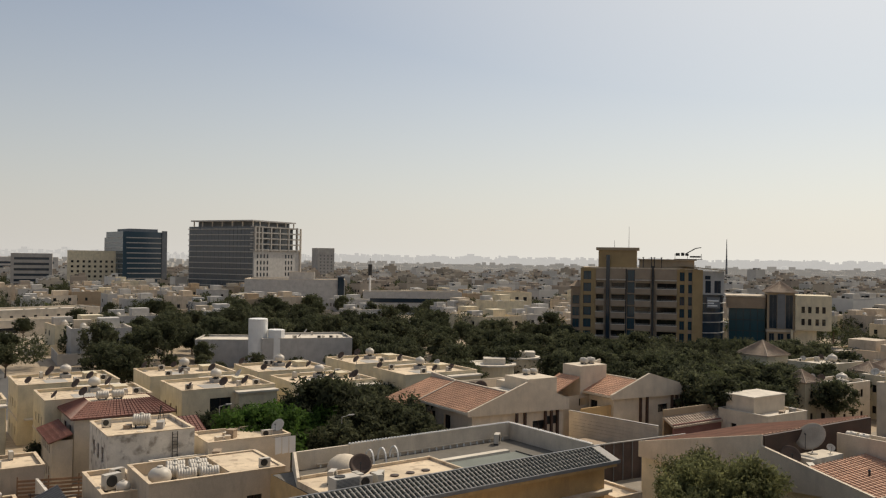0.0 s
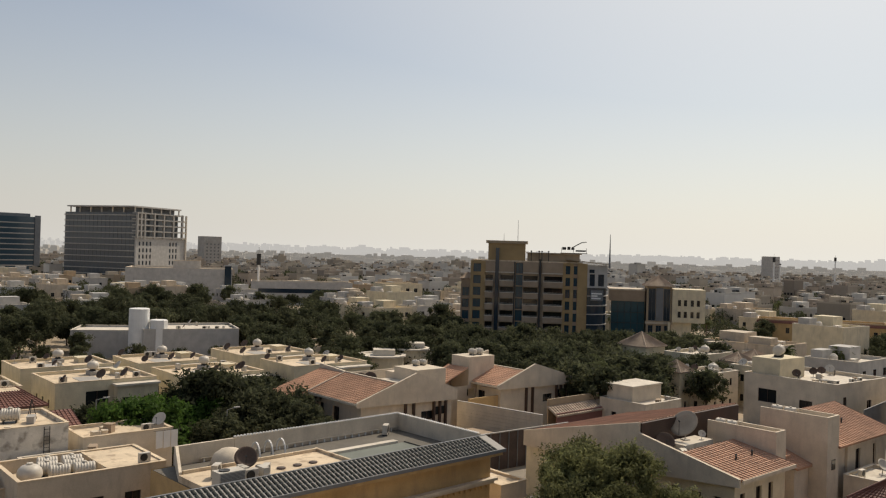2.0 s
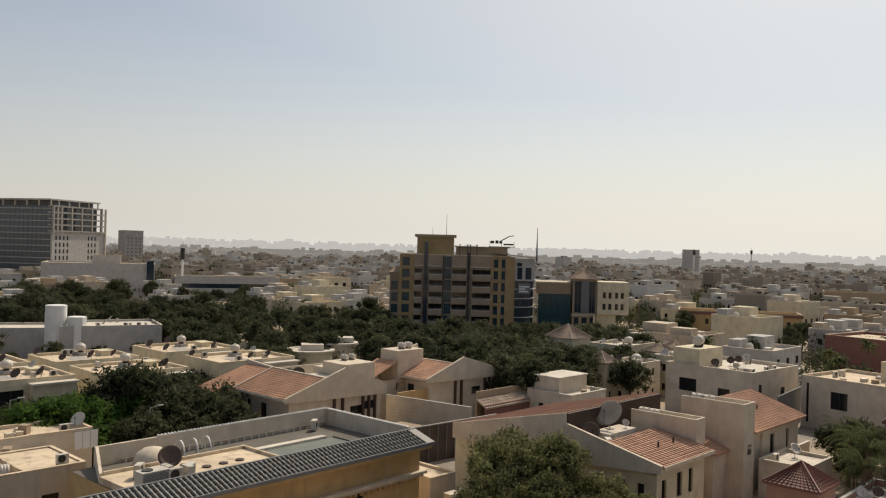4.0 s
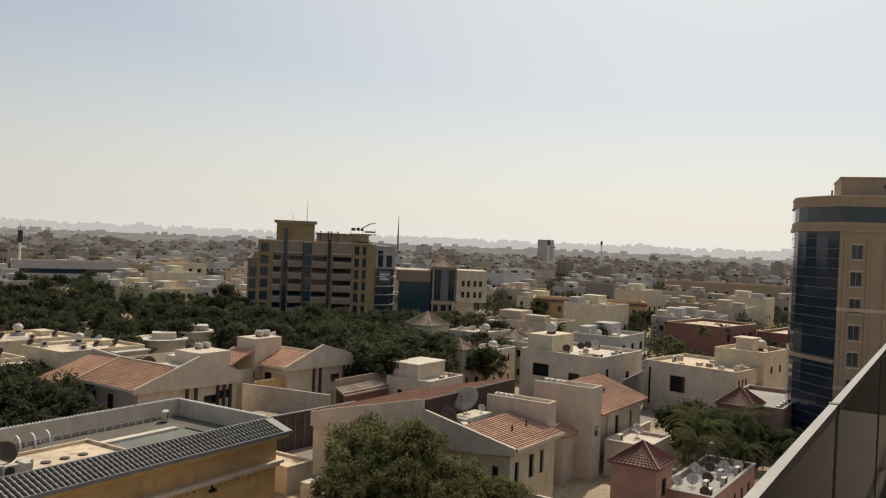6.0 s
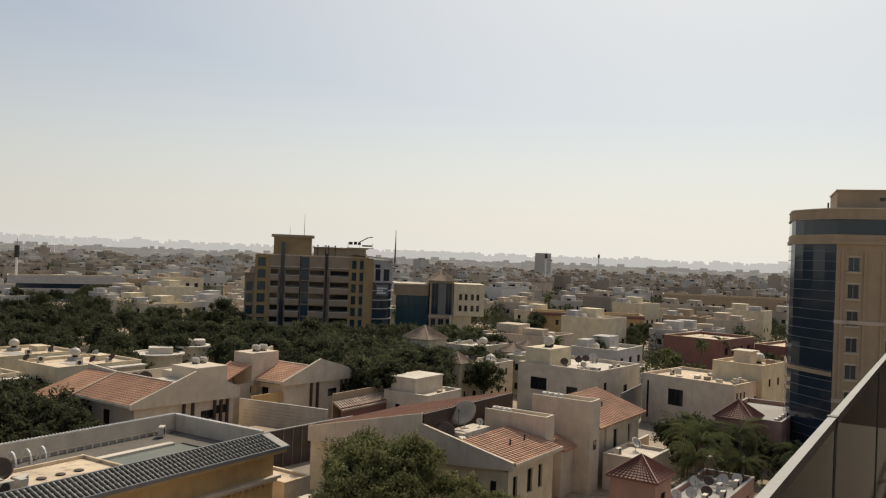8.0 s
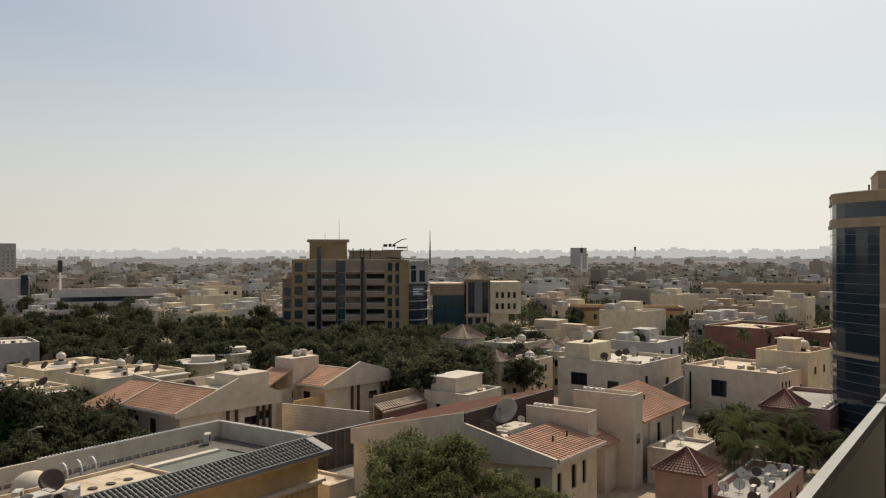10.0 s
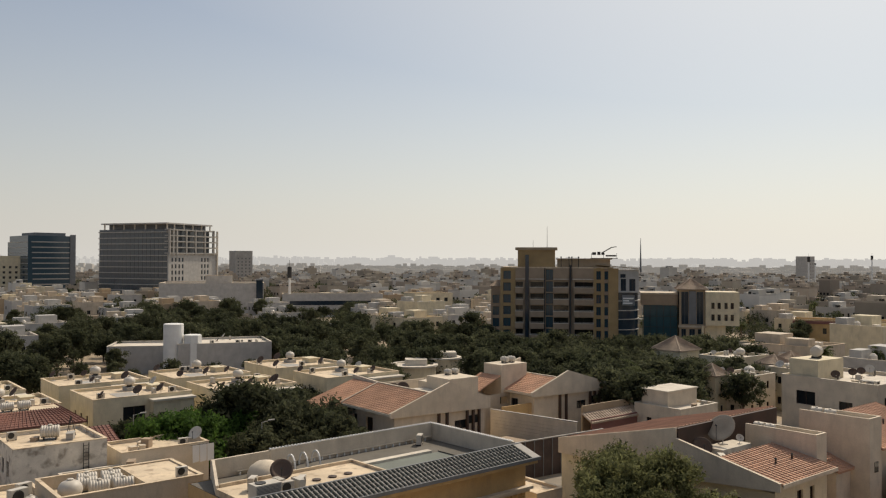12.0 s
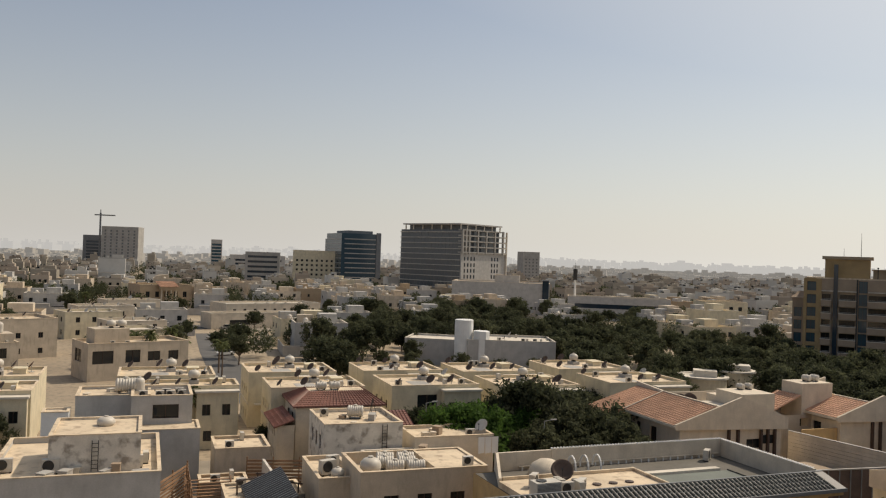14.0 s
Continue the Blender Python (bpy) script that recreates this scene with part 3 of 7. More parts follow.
# ---- villas with cream walls, in two rows ----
def cream_villa(x, y, lu=12.5, lw=9.5, h=7.4, extra=(), mat=None):
    mat = mat or CREAM
    b0, b1 = lu * 0.56, lu - 0.25          # the projecting bay
    upper = [q for q in wins(lu, 4, 2, 0.9, 1.2) if q[1] < b0 - 0.2 and not (extra and q[2] > 3)]
    r = house("villa", "two-storey cream villa with a flat sunlit roof", (x, y), lu, lw, h, mat, parapet=0.34,
              right=[*upper, *[(q[0], min(q[1], b0 - 0.6), q[2], q[3]) for q in extra]], left=wins(lw, 3, 2, 0.7, 1.1), group="cream villas", category="house")
    bay = [(0.7, 1.7, 4.2, 5.6), (b1 - b0 - 1.9, b1 - b0 - 0.9, 4.2, 5.6), (0.9, 1.9, 1.0, 2.3)]
    part("bay", M().facade((b0, -1.3), (b1, -1.3), 0, h - 0.35, bay, 0.2).facade((b0, -0.005), (b0, -1.3), 0, h - 0.35, ()).facade((b1, -1.3), (b1, -0.005), 0, h - 0.35, ()), mat, r, "projecting cream bay")
    fit_windows(r, (b0, -1.3), (b1, -1.3), bay, GLASS, WOODTRIM, 0.2)
    part("bay_roof", M().box(b0 - 0.25, b1 + 0.2, -1.6, -0.06, h - 0.35, h - 0.1), PALE, r, "pale slab over the bay")
    part("canopy", M().box(0.8, b0 - 0.4, -0.9, -0.005, 3.25, 3.4), PALE, r), part("string_course", M().box(-0.09, -0.004, 0.0, lw, 3.2, 3.42), PALE, r)
    part("roof_patch", M().box(lu * 0.3, lu * 0.52, lw * 0.25, lw * 0.6, h, h + 0.03), CONCRETE, r, "grey repair patch")
    part("roof_hatch", M().box(lu * 0.72, lu * 0.84, lw * 0.5, lw * 0.72, h, h + 0.7).box(lu * 0.71, lu * 0.85, lw * 0.49, lw * 0.73, h + 0.7, h + 0.78), mat, r)
    part("tank_plinth", M().box(lu * 0.5, lu * 0.6, lw * 0.66, lw * 0.84, h, h + 0.5), CONCRETE, r)
    put(round_tank, r, lu * 0.55, lw * 0.75, h + 0.5, 0, 0.78)
    for k in range(3):
        put(dish_dark, r, lu * (0.1 + 0.32 * k + rng.uniform(-0.06, 0.06)), lw * rng.choice((0.1, 0.14, 0.9)), h, rng.uniform(-25, 25) - GRID, rng.uniform(0.7, 0.95))
    clutter(r, lu, lw, h, 1, 3, 0)
    return r


for x, y, lu, lw in ((-41.3, 116.6, 12.5, 9.6), (-33.1, 104.9, 12.5, 10.0), (-27.5, 123.0, 12.0, 10.4), (-19.5, 111.5, 12.0, 10.0),
                     (-14.2, 133.5, 13.0, 11.0), (-5.5, 122.0, 13.0, 10.0), (-55.1, 107.1, 12.6, 10.0), (-46.4, 96.4, 12.2, 9.0),
                     (-68.5, 96.0, 12.6, 9.0), (-61.0, 90.0, 12.0, 5.5), (-88.0, 84.5, 13.0, 9.0), (-81.0, 75.0, 13.0, 7.5)):
    cream_villa(x, y, lu, lw, extra=((3.6, 8.0, 4.0, 6.5),) if (x, y) in ((-33.1, 104.9), (-46.4, 96.4), (-19.5, 111.5)) else ())

# ---- red-tiled house and the peeling plaster house ----
red = house("tiled_villa", "cream villa with a hipped dark red tiled roof", (-40.3, 90.5), 10.5, 8.0, 7.0, WHITE, right=wins(10.5, 3), left=wins(8, 2), flat=False)
tiled_slope(red, (-0.4, -0.4, 6.9), (10.9, -0.4, 6.9), (9.0, 2.6, 8.2), (2.0, 2.6, 8.2), REDTILE)
tiled_slope(red, (-0.4, 8.4, 6.9), (-0.4, -0.4, 6.9), (2.0, 2.6, 8.2), (2.0, 5.6, 8.2), REDTILE)
tiled_slope(red, (10.9, -0.4, 6.9), (10.9, 8.4, 6.9), (9.0, 5.6, 8.2), (9.0, 2.6, 8.2), REDTILE)
tiled_slope(red, (10.9, 8.4, 6.9), (-0.4, 8.4, 6.9), (2.0, 5.6, 8.2), (9.0, 5.6, 8.2), REDTILE)
part("roof_deck", M().box(2.0, 9.0, 2.6, 5.6, 7.6, 8.15), SCREED, red)
put(spiral_tank, red, 3.6, 3.6, 8.15, 0, 0.7), put(spiral_tank, red, 5.3, 3.6, 8.15, 0, 0.7)
wing = house("tiled_wing", "low cream wing with a red tiled lean-to roof", (-32.0, 88.6), 7.0, 5.0, 4.6, WHITE, flat=False)
tiled_slope(wing, (-0.3, -0.3, 4.6), (7.3, -0.3, 4.6), (7.3, 5.2, 6.3), (-0.3, 5.2, 6.3), REDTILE)
part("gable", M().hexa([(0, 0.2, 4.4), (7, 0.2, 4.4), (7, 5, 4.4), (0, 5, 4.4)], [(0, 0.2, 4.5), (7, 0.2, 4.5), (7, 5, 6.0), (0, 5, 6.0)]), WHITE, wing)
lean = house("tiled_porch", "cream side wing under a red tiled lean-to roof", (-41.0, 87.0), 2.0, 8.0, 5.2, WHITE, left=wins(8.0, 4, 2, 0.7, 1.2, fh=2.6), flat=False)
tiled_slope(lean, (-0.4, 8.3, 5.1), (-0.4, -0.3, 5.1), (1.9, -0.3, 5.9), (1.9, 8.3, 5.9), REDTILE)
plast = house("plaster_house", "old white house with peeling stained plaster", (-32.3, 79.9), 8.4, 8.6, 7.0, OLDWHITE, parapet=0.35,
              left=wins(8.6, 3, 1, 0.8, 1.5, 4.4))
put(spiral_tank, plast, 4.3, 4.6, 7.0, -20, 0.95)
put(ac_unit, plast, 1.2, 6.4, 7.0)
lad = thing("roof_ladder", "dark steel ladder leaning on the wall", "ladder", on_roof(plast, 6.4, -0.12, 4.6))
part("rail", M().beam((-0.25, 0, 0), (-0.25, 0, 2.6), 0.06), DARKMETAL, lad)
part("rail", M().beam((0.25, 0, 0), (0.25, 0, 2.6), 0.06), DARKMETAL, lad)
for k in range(7):
    part("rung", M().beam((-0.25, 0, 0.25 + k * 0.35), (0.25, 0, 0.25 + k * 0.35), 0.04), DARKMETAL, lad)
tri = thing("steel_tripod", "small steel tripod standing on the roof", "tripod", on_roof(plast, 6.4, 5.2, 7.35))
for q in (0, 2.1, 4.2):
    part("leg", M().beam((0.5 * math.cos(q), 0.5 * math.sin(q), -0.35), (0, 0, 1.7), 0.06), DARKMETAL, tri)
low = house("low_annexe", "low white annexe with a flat pale roof", (-26.4, 77.8), 9.5, 4.4, 4.6, WHITE, roof=PALE, parapet=0.1, right=wins(9.5, 2, 1, 0.6, 0.6, 2.6))
ext = house("rear_annexe", "white rear annexe with a sunlit flat roof", (-23.8, 84.2), 9.0, 6.0, 5.6, WHITE, roof=SCREED, parapet=0.3)
put(dish_pale, ext, 8.0, 1.0, 5.6, -20), put(ac_unit, ext, 6.5, 0.8, 5.6)
yardwall = solid("garden_wall", M().box(0, 15, 0, 0.25, 0, 4.0), OLDWHITE, "stained white garden wall with pale coping", "wall", at=grid_pose(-37.8, 77.0, GRID - 88))

# ---- house with the pit of ribbed tanks ----
tk = house("tank_house", "tan house with a walled roof pit full of water tanks", (-22.6, 64.0), 11.2, 7.0, 6.2, SAND, parapet=1.0, right=wins(11.2, 3, 1, 1.3, 1.6, 3.6))
part("pit_wall", M().box(6.6, 6.85, 0.22, 6.78, 6.2, 7.2).box(6.85, 10.98, 0.22, 6.78, 6.95, 7.15), SCREED, tk, "sunlit raised roof terrace")
for x, y, t, s in ((3.6, 5.6, -12, 0.85), (5.4, 5.3, -12, 0.85), (3.2, 4.2, -12, 0.85), (5.1, 3.9, -12, 0.85), (3.7, 2.7, -12, 0.85), (5.5, 2.4, -12, 0.85)):
    put(spiral_tank, tk, x, y, 6.2, t, s)
put(round_tank, tk, 1.5, 2.6, 6.2, 0, 0.95), put(ac_unit, tk, 9.6, 0.6, 7.15)
tkl = house("side_terrace", "lower tan side terrace cluttered with old units", (-26.8, 65.4), 3.4, 8.0, 5.6, SAND, parapet=0.35)
put(ac_unit, tkl, 1.2, 2.4, 5.6, 20, 1.6), put(ac_unit, tkl, 2.2, 5.0, 5.6, 20, 1.3), put(round_tank, tkl, 1.8, 0.9, 5.6, 0, 0.6)
slope = thing("pergola_roof", "dark corrugated sheet roof sloping over a yard", "roof", grid_pose(-30.6, 61.2))
part("sheet", M().hexa([(0, 0, 3.3), (3.6, 0, 4.9), (3.6, 10, 4.9), (0, 10, 3.3)], [(0, 0, 3.4), (3.6, 0, 5.0), (3.6, 10, 5.0), (0, 10, 3.4)]), DARKMETAL, slope)
for k in range(18):
    y = 0.25 + k * 0.55
    part("rib", M().beam((0, y, 3.45), (3.6, y, 5.05), 0.12, 0.08), STEELSHEET, slope)
for x, y in ((0.1, 0.1), (0.1, 9.9), (3.3, 0.1), (3.3, 9.9)):
    part("post", M().box(x, x + 0.15, y - 0.1, y + 0.05, 0, 3.3 + x * 0.42), DARKMETAL, slope)

# ---- corner house at the far end of the lane, with a plastered stair head ----
l1t = house("terrace_house", "house with a broad sunlit roof terrace", (-50.0, 53.6), 13.2, 15.0, 6.0, GREYWHITE, parapet=0.5)
l1 = house("stair_head", "stained plaster roof storey with a flat sunlit roof", (-47.9, 58.3), 7.2, 7.6, 3.0, OLDWHITE, base=6.0, parapet=0.15,
           roof=SCREED)
l1.matrix_basis = grid_pose(-47.9, 58.3, GRID, 6.0)
put(round_tank, l1, 4.2, 4.6, 2.72, 0, 0.8).scale.z = 0.62
lad2 = copy_thing(lad, on_roof(l1, 3.6, -0.15, 0.1))
put(ac_unit, l1t, 4.6, 2.8, 6.0, 0, 1.5), put(ac_unit, l1t, 9.4, 3.6, 6.0, 0, 1.3), put(ac_unit, l1t, 11.2, 3.6, 6.0, 0, 1.3)
put(ac_unit, l1t, 12.0, 5.2, 6.0, 90, 1.2), put(ac_unit, l1t, 1.0, 4.0, 6.0, 0, 1.4)

# ---- blue-white house ----
l2 = house("modern_house", "plain pale blue-white house with one dark window", (-53.6, 77.6), 6.3, 7.2, 8.6, GREYWHITE, parapet=0.45,
           right=[(2.2, 4.9, 6.6, 8.1)], roof=SCREED)
for x, y in ((1.2, 1.2), (2.9, 1.0), (4.0, 1.0), (5.2, 1.2), (3.6, 2.4), (5.0, 2.6)):
    put(ac_unit, l2, x, y, 8.6, 0, 1.0)
l2w = house("modern_house_wing", "shaded pale blue-white wing with a flat roof", (-59.6, 76.4), 7.6, 6.5, 8.5, GREYWHITE, parapet=0.3)
put(column_tank, l2w, 6.4, 2.4, 8.5), put(spiral_tank, l2w, 5.0, 2.6, 8.5, 0, 1.2)
l2f = house("white_block_house", "plain pale blue-white low block", (-51.6, 74.6), 7.0, 4.6, 6.0, GREYWHITE, parapet=0.12, roof=SCREED)
l2s = house("small_white_room", "small bright white roof room", (-61.0, 73.0), 2.6, 2.4, 7.4, WHITEPAINT, parapet=0.1)

# ---- lane of yards between the houses: walls, slatted screens, low rooms ----
for x, y, lu, lw, h, mt in ((-43.2, 77.2, 5.6, 6.0, 4.2, SAND), (-41.6, 71.6, 4.6, 3.4, 2.2, BROWN), (-37.4, 71.4, 5.0, 3.2, 2.0, BROWN)):
    q = house("yard_room", "low sandy yard room with a flat roof", (x, y), lu, lw, h, mt, parapet=0.25)
    put(ac_unit, q, 1.5, 1.0, h), put(ac_unit, q, 3.2, lw - 1, h, 90)
for x, y, ln, turn in ((-42.6, 63.5, 11, 100), (-40.0, 78.0, 8, 20), (-39.0, 66.0, 9, GRID + 90)):
    sc = thing("slatted_screen", "weathered brown wooden slat screen", "fence", grid_pose(x, y, turn))
    for k in range(9):
        part("slat", M().box(0, ln, 0, 0.05, 0.4 + k * 0.36, 0.62 + k * 0.36), WOODSLAT, sc)
    for k in range(4):
        part("post", M().box(k * ln / 3 - 0.06, k * ln / 3 + 0.06, 0.05, 0.17, 0, 3.8), WOODSLAT, sc)

# ---- foreground villa with a walled roof terrace, pool and a strip of dark tiles ----
PROT = 36.0
pv = thing("pool_villa", "ochre villa with white-walled roof terrace, small pool and dark tiled eave", "house", grid_pose(-9.8, 53.4, PROT))
PL, PW = 30.6, 14.0
part("wall", M().facade((0, 1.3), (PL, 1.3), 0, 7.69, [(s, s + 0.9, 3.9, 4.6) for s in (3, 8, 13, 18, 23)], 0.25).facade((PL, 1.3), (PL, PW), 0, 7.2, ())
     .facade((PL, PW), (5.0, PW), 0, 7.19, ()).facade((5.0, PW), (5.0, 1.3), 0, 7.19, ()), OCHRE, pv, "ochre rendered wall")
fit_windows(pv, (0, 1.3), (PL, 1.3), [(s, s + 0.9, 3.9, 4.6) for s in (3, 8, 13, 18, 23)], GLASS, WOODTRIM, 0.25)
part("cornice", M().box(-0.4, PL + 0.45, 0.75, 1.295, 4.9, 5.15).box(-0.2, PL + 0.25, 1.0, 1.295, 4.65, 4.9), WHITE, pv)
for k in range(46):
    part("bracket", M().box(0.3 + k * 0.66, 0.5 + k * 0.66, 1.05, 1.295, 4.35, 4.65), OCHRE, pv)
part("roof", M().box(5.05, PL - 0.25, 2.6, PW - 0.25, 6.9, 7.2), TERRACE, pv, "grey-brown terrace floor, darkened for wall shade")
# white parapet walls with scalloped caps
for wv in (M().box(12.2, PL, PW - 0.25, PW, 7.2, 8.85), M().box(PL - 0.25, PL, 2.6, PW - 0.25, 7.2, 8.8), M().box(6.9, 12.2, PW - 0.2, PW + 0.05, 7.2, 8.75),
           M().hexa([(5.1, 9.4, 7.2), (5.35, 9.4, 7.2), (7.15, PW - 0.2, 7.2), (6.9, PW - 0.2, 7.2)], [(5.1, 9.4, 7.9), (5.35, 9.4, 7.9), (7.15, PW - 0.2, 8.75), (6.9, PW - 0.2, 8.75)])):
    part("parapet", wv, WHITE, pv, "white terrace wall")
cap_a = M().tube((0, -0.3, 0), (0, 0.04, 0), 0.07, n=6).mesh("cap_tile", WHITEPAINT)
cap_b = M().tube((-0.3, 0, 0), (0.04, 0, 0), 0.07, n=6).mesh("cap_tile", WHITEPAINT)
for k in range(59):
    part("cap_tile", cap_a, None, pv, at=Matrix.Translation((12.3 + k * 0.31, PW, 8.86)))
for k in range(36):
    part("cap_tile", cap_b, None, pv, at=Matrix.Translation((PL, 2.9 + k * 0.31, 8.81)))
for k in range(26):
    part("baluster", M().box(9.3 + k * 0.8, 9.42 + k * 0.8, PW - 0.4, PW - 0.26, 7.2, 7.5), WHITEPAINT, pv)
part("low_rail", M().box(9.0, PL - 0.5, PW - 0.42, PW - 0.255, 7.5, 7.56), WHITE, pv)
for k in range(3):
    arch = M()
    for j in range(10):
        a0, a1 = math.pi * j / 10, math.pi * (j + 1) / 10
        arch.beam((0, 0.7 * math.cos(a0), 0.1 + 1.1 * math.sin(a0)), (0, 0.7 * math.cos(a1), 0.1 + 1.1 * math.sin(a1)), 0.12, 0.12)
    part("arch", arch, WHITEPAINT, pv, "white arched hoop", at=Matrix.Translation((13.6 + k * 1.25, PW - 1.3, 7.2)))
# raised sunlit roof and the pool
part("raised_roof", M().box(5.1, 17.6, 3.4, 9.4, 7.2, 7.7).box(5.5, 17.6, 9.45, 9.65, 7.2, 7.95).box(17.6, 17.8, 3.4, 9.8, 7.2, 7.95), SCREED, pv, "sunlit raised roof with vents")
for k in range(9):
    part("vent", M().lathe([(0.34, 0), (0.36, 0.1), (0.1, 0.14)], 10, (10.2 + (k % 4) * 1.5 + (k // 4) * 0.5, 5.0 + (k // 4) * 1.5, 7.7)), WOODTRIM, pv)
# Only the back edge is pale: the sunlit strip is put into its colour.
part("pool_edge", M().box(17.9, 26.5, 9.2, 9.9, 7.2, 7.45), PALE, pv, "pool edge with a strip of sun in its pale colour")
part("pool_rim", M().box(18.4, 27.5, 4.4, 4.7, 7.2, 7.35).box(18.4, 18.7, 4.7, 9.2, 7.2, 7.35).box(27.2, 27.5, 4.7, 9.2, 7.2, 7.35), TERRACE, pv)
part("pool_floor", M().box(18.7, 27.2, 4.7, 9.2, 7.2, 7.24), material("pale_pool_floor", (0.15, 0.165, 0.14), 0.75, var=0.15, scale=0.5), pv)
part("barrel_vault", M().lathe([(1.5, 0), (1.45, 0.5), (1.2, 1.0), (0.7, 1.35), (0.1, 1.5)], 20, (10.4, 11.4, 7.2)), WHITE, pv, "white dome", smooth=True)
# strip of dark tiles: a pale bed with single barrel tiles on it
part("eave_bed", M().hexa([(-0.5, 0.0, 7.7), (PL + 0.5, 0.0, 7.7), (PL + 0.5, 2.4, 8.2), (-0.5, 2.4, 8.2)], [(-0.5, 0.0, 7.85), (PL + 0.5, 0.0, 7.85), (PL + 0.5, 2.4, 8.6), (-0.5, 2.4, 8.6)]), CONCRETE, pv, "grey bed of the tiled eave")
part("eave_edge", M().box(-0.5, PL + 0.5, -0.12, 0.0, 7.6, 7.88).box(-0.5, PL + 0.5, 2.4, 2.6, 7.2, 8.65), STEELSHEET, pv)
part("soffit", M().box(-0.3, PL + 0.3, 0.1, 1.29, 7.3, 7.69), OCHRE, pv)
tile_mesh = M()
for i in range(6):
    a0, a1 = math.pi * i / 6, math.pi * (i + 1) / 6
    tile_mesh.poly((0.15 * math.cos(a0), 0, 0.10 * math.sin(a0)), (0.15 * math.cos(a1), 0, 0.10 * math.sin(a1)), (0.13 * math.cos(a1), 0.54, 0.08 * math.sin(a1)), (0.13 * math.cos(a0), 0.54, 0.08 * math.sin(a0)))
tile_mesh = tile_mesh.mesh("tile", GREENTILE)
tilt = math.atan2(0.75, 2.4)
for row in range(4):
    for k in range(73):
        y = 0.05 + row * 0.6
        part("tile", tile_mesh, None, pv, at=Matrix.Translation((-0.3 + k * 0.42, y, 7.865 + y * 0.3125)) @ Matrix.Rotation(tilt, 4, "X"))
put(dish_dark, pv, 9.0, 6.4, 7.7, 10, 1.25), put(big_ac, pv, 6.6, 4.6, 7.7, 0, 0.95), put(ac_unit, pv, 27.8, 12.6, 7.2, 40, 1.2)
for x, y in ((8.3, 5.6), (8.3, 4.5), (9.4, 4.6), (9.9, 5.0), (7.0, 7.2)):
    put(ac_unit, pv, x, y, 7.7, rng.choice((0, 90, 45)), 1.2)

# ---- gabled houses with terracotta roofs ----
def gabled_house(x, y, lu_eave, lu_peak, lu_end, lw, ze, zp, ztop, zend, rot=GRID, second=True):
    """A house whose tiled roof rises from an eave to a tall fin wall; the fin's gable faces the viewer's right."""
    ob = thing("gabled_villa", "white villa with a terracotta mono-pitch roof and a tall gable wall", "house", grid_pose(x, y, rot), "terracotta villas")
    holes = [(lu_eave + 4.6, lu_eave + 6.6, 3.9, 5.0)]
    m = M().facade((0.9, 0.5), (lu_end, 0.5), 0, ze - 0.6, [(h[0] - 0.9, h[1] - 0.9, h[2], h[3]) for h in holes], 0.2)
    m.facade((0.9, lw), (0.9, 0.5), 0, ze - 0.6, [(1.0, 2.0, 3.6, 5.8), (4.0, 5.4, 3.6, 5.8)], 0.3)
    m.facade((lu_end, 0.5), (lu_end, lw), 0, ze - 0.6, ()).facade((lu_end, lw), (0.9, lw), 0, ze - 0.6, ())
    part("wall", m, WHITE, ob)
    fit_windows(ob, (0.9, 0.5), (lu_end, 0.5), [(h[0] - 0.9, h[1] - 0.9, h[2], h[3]) for h in holes], GLASS, WOODTRIM, 0.2)
    fit_windows(ob, (0.9, lw), (0.9, 0.5), [(1.0, 2.0, 3.6, 5.8), (4.0, 5.4, 3.6, 5.8)], GLASS, WOODTRIM, 0.3)
    g = [(0.0, ze - 0.5), (lu_end + 0.6, ze - 0.9), (lu_end + 0.6, zend), (lu_peak, ztop), (0.0, ze + 0.1)]
    part("gable", M().hexa([(px, 0.28, pz) for px, pz in reversed(g)], [(px, 0.0, pz) for px, pz in reversed(g)]), WHITE, ob, "broad white gable fin")
    tiled_slope(ob, (0, lw, ze), (0, 0.3, ze), (lu_eave, 0.3, zp), (lu_eave, lw, zp), TILE, rib=0.5, course=0.45)
    part("barge_board", M().beam((-0.1, lw + 0.08, ze + 0.02), (lu_eave, lw + 0.08, zp + 0.02), 0.16, 0.34), WHITE, ob, "pale barge board")
    part("fascia", M().box(-0.12, 0.0, 0.0, lw, ze - 0.3, ze - 0.02), WHITE, ob)
    part("flat_roof", M().box(lu_eave, lu_end, 0.5, lw, ze - 0.6, ze), PALE, ob)
    part("upstand", M().box(lu_eave - 0.1, lu_eave + 0.15, 0.3, lw, ze, zp + 0.12), WHITE, ob)
    for s in (lu_peak - 1.6, lu_peak - 0.3, lu_end - 3.2, lu_end - 2.2, lu_end - 1.2):
        part("dark_fin", M().box(s, s + 0.28, 0.18, 0.5, 1.0, ze - 0.7), WOODTRIM, ob, "dark brown vertical timber fin")
    part("fin_window", M().box(lu_end - 2.9, lu_end - 1.25, 0.42, 0.5, 4.4, 5.4), GLASS, ob)
    return ob


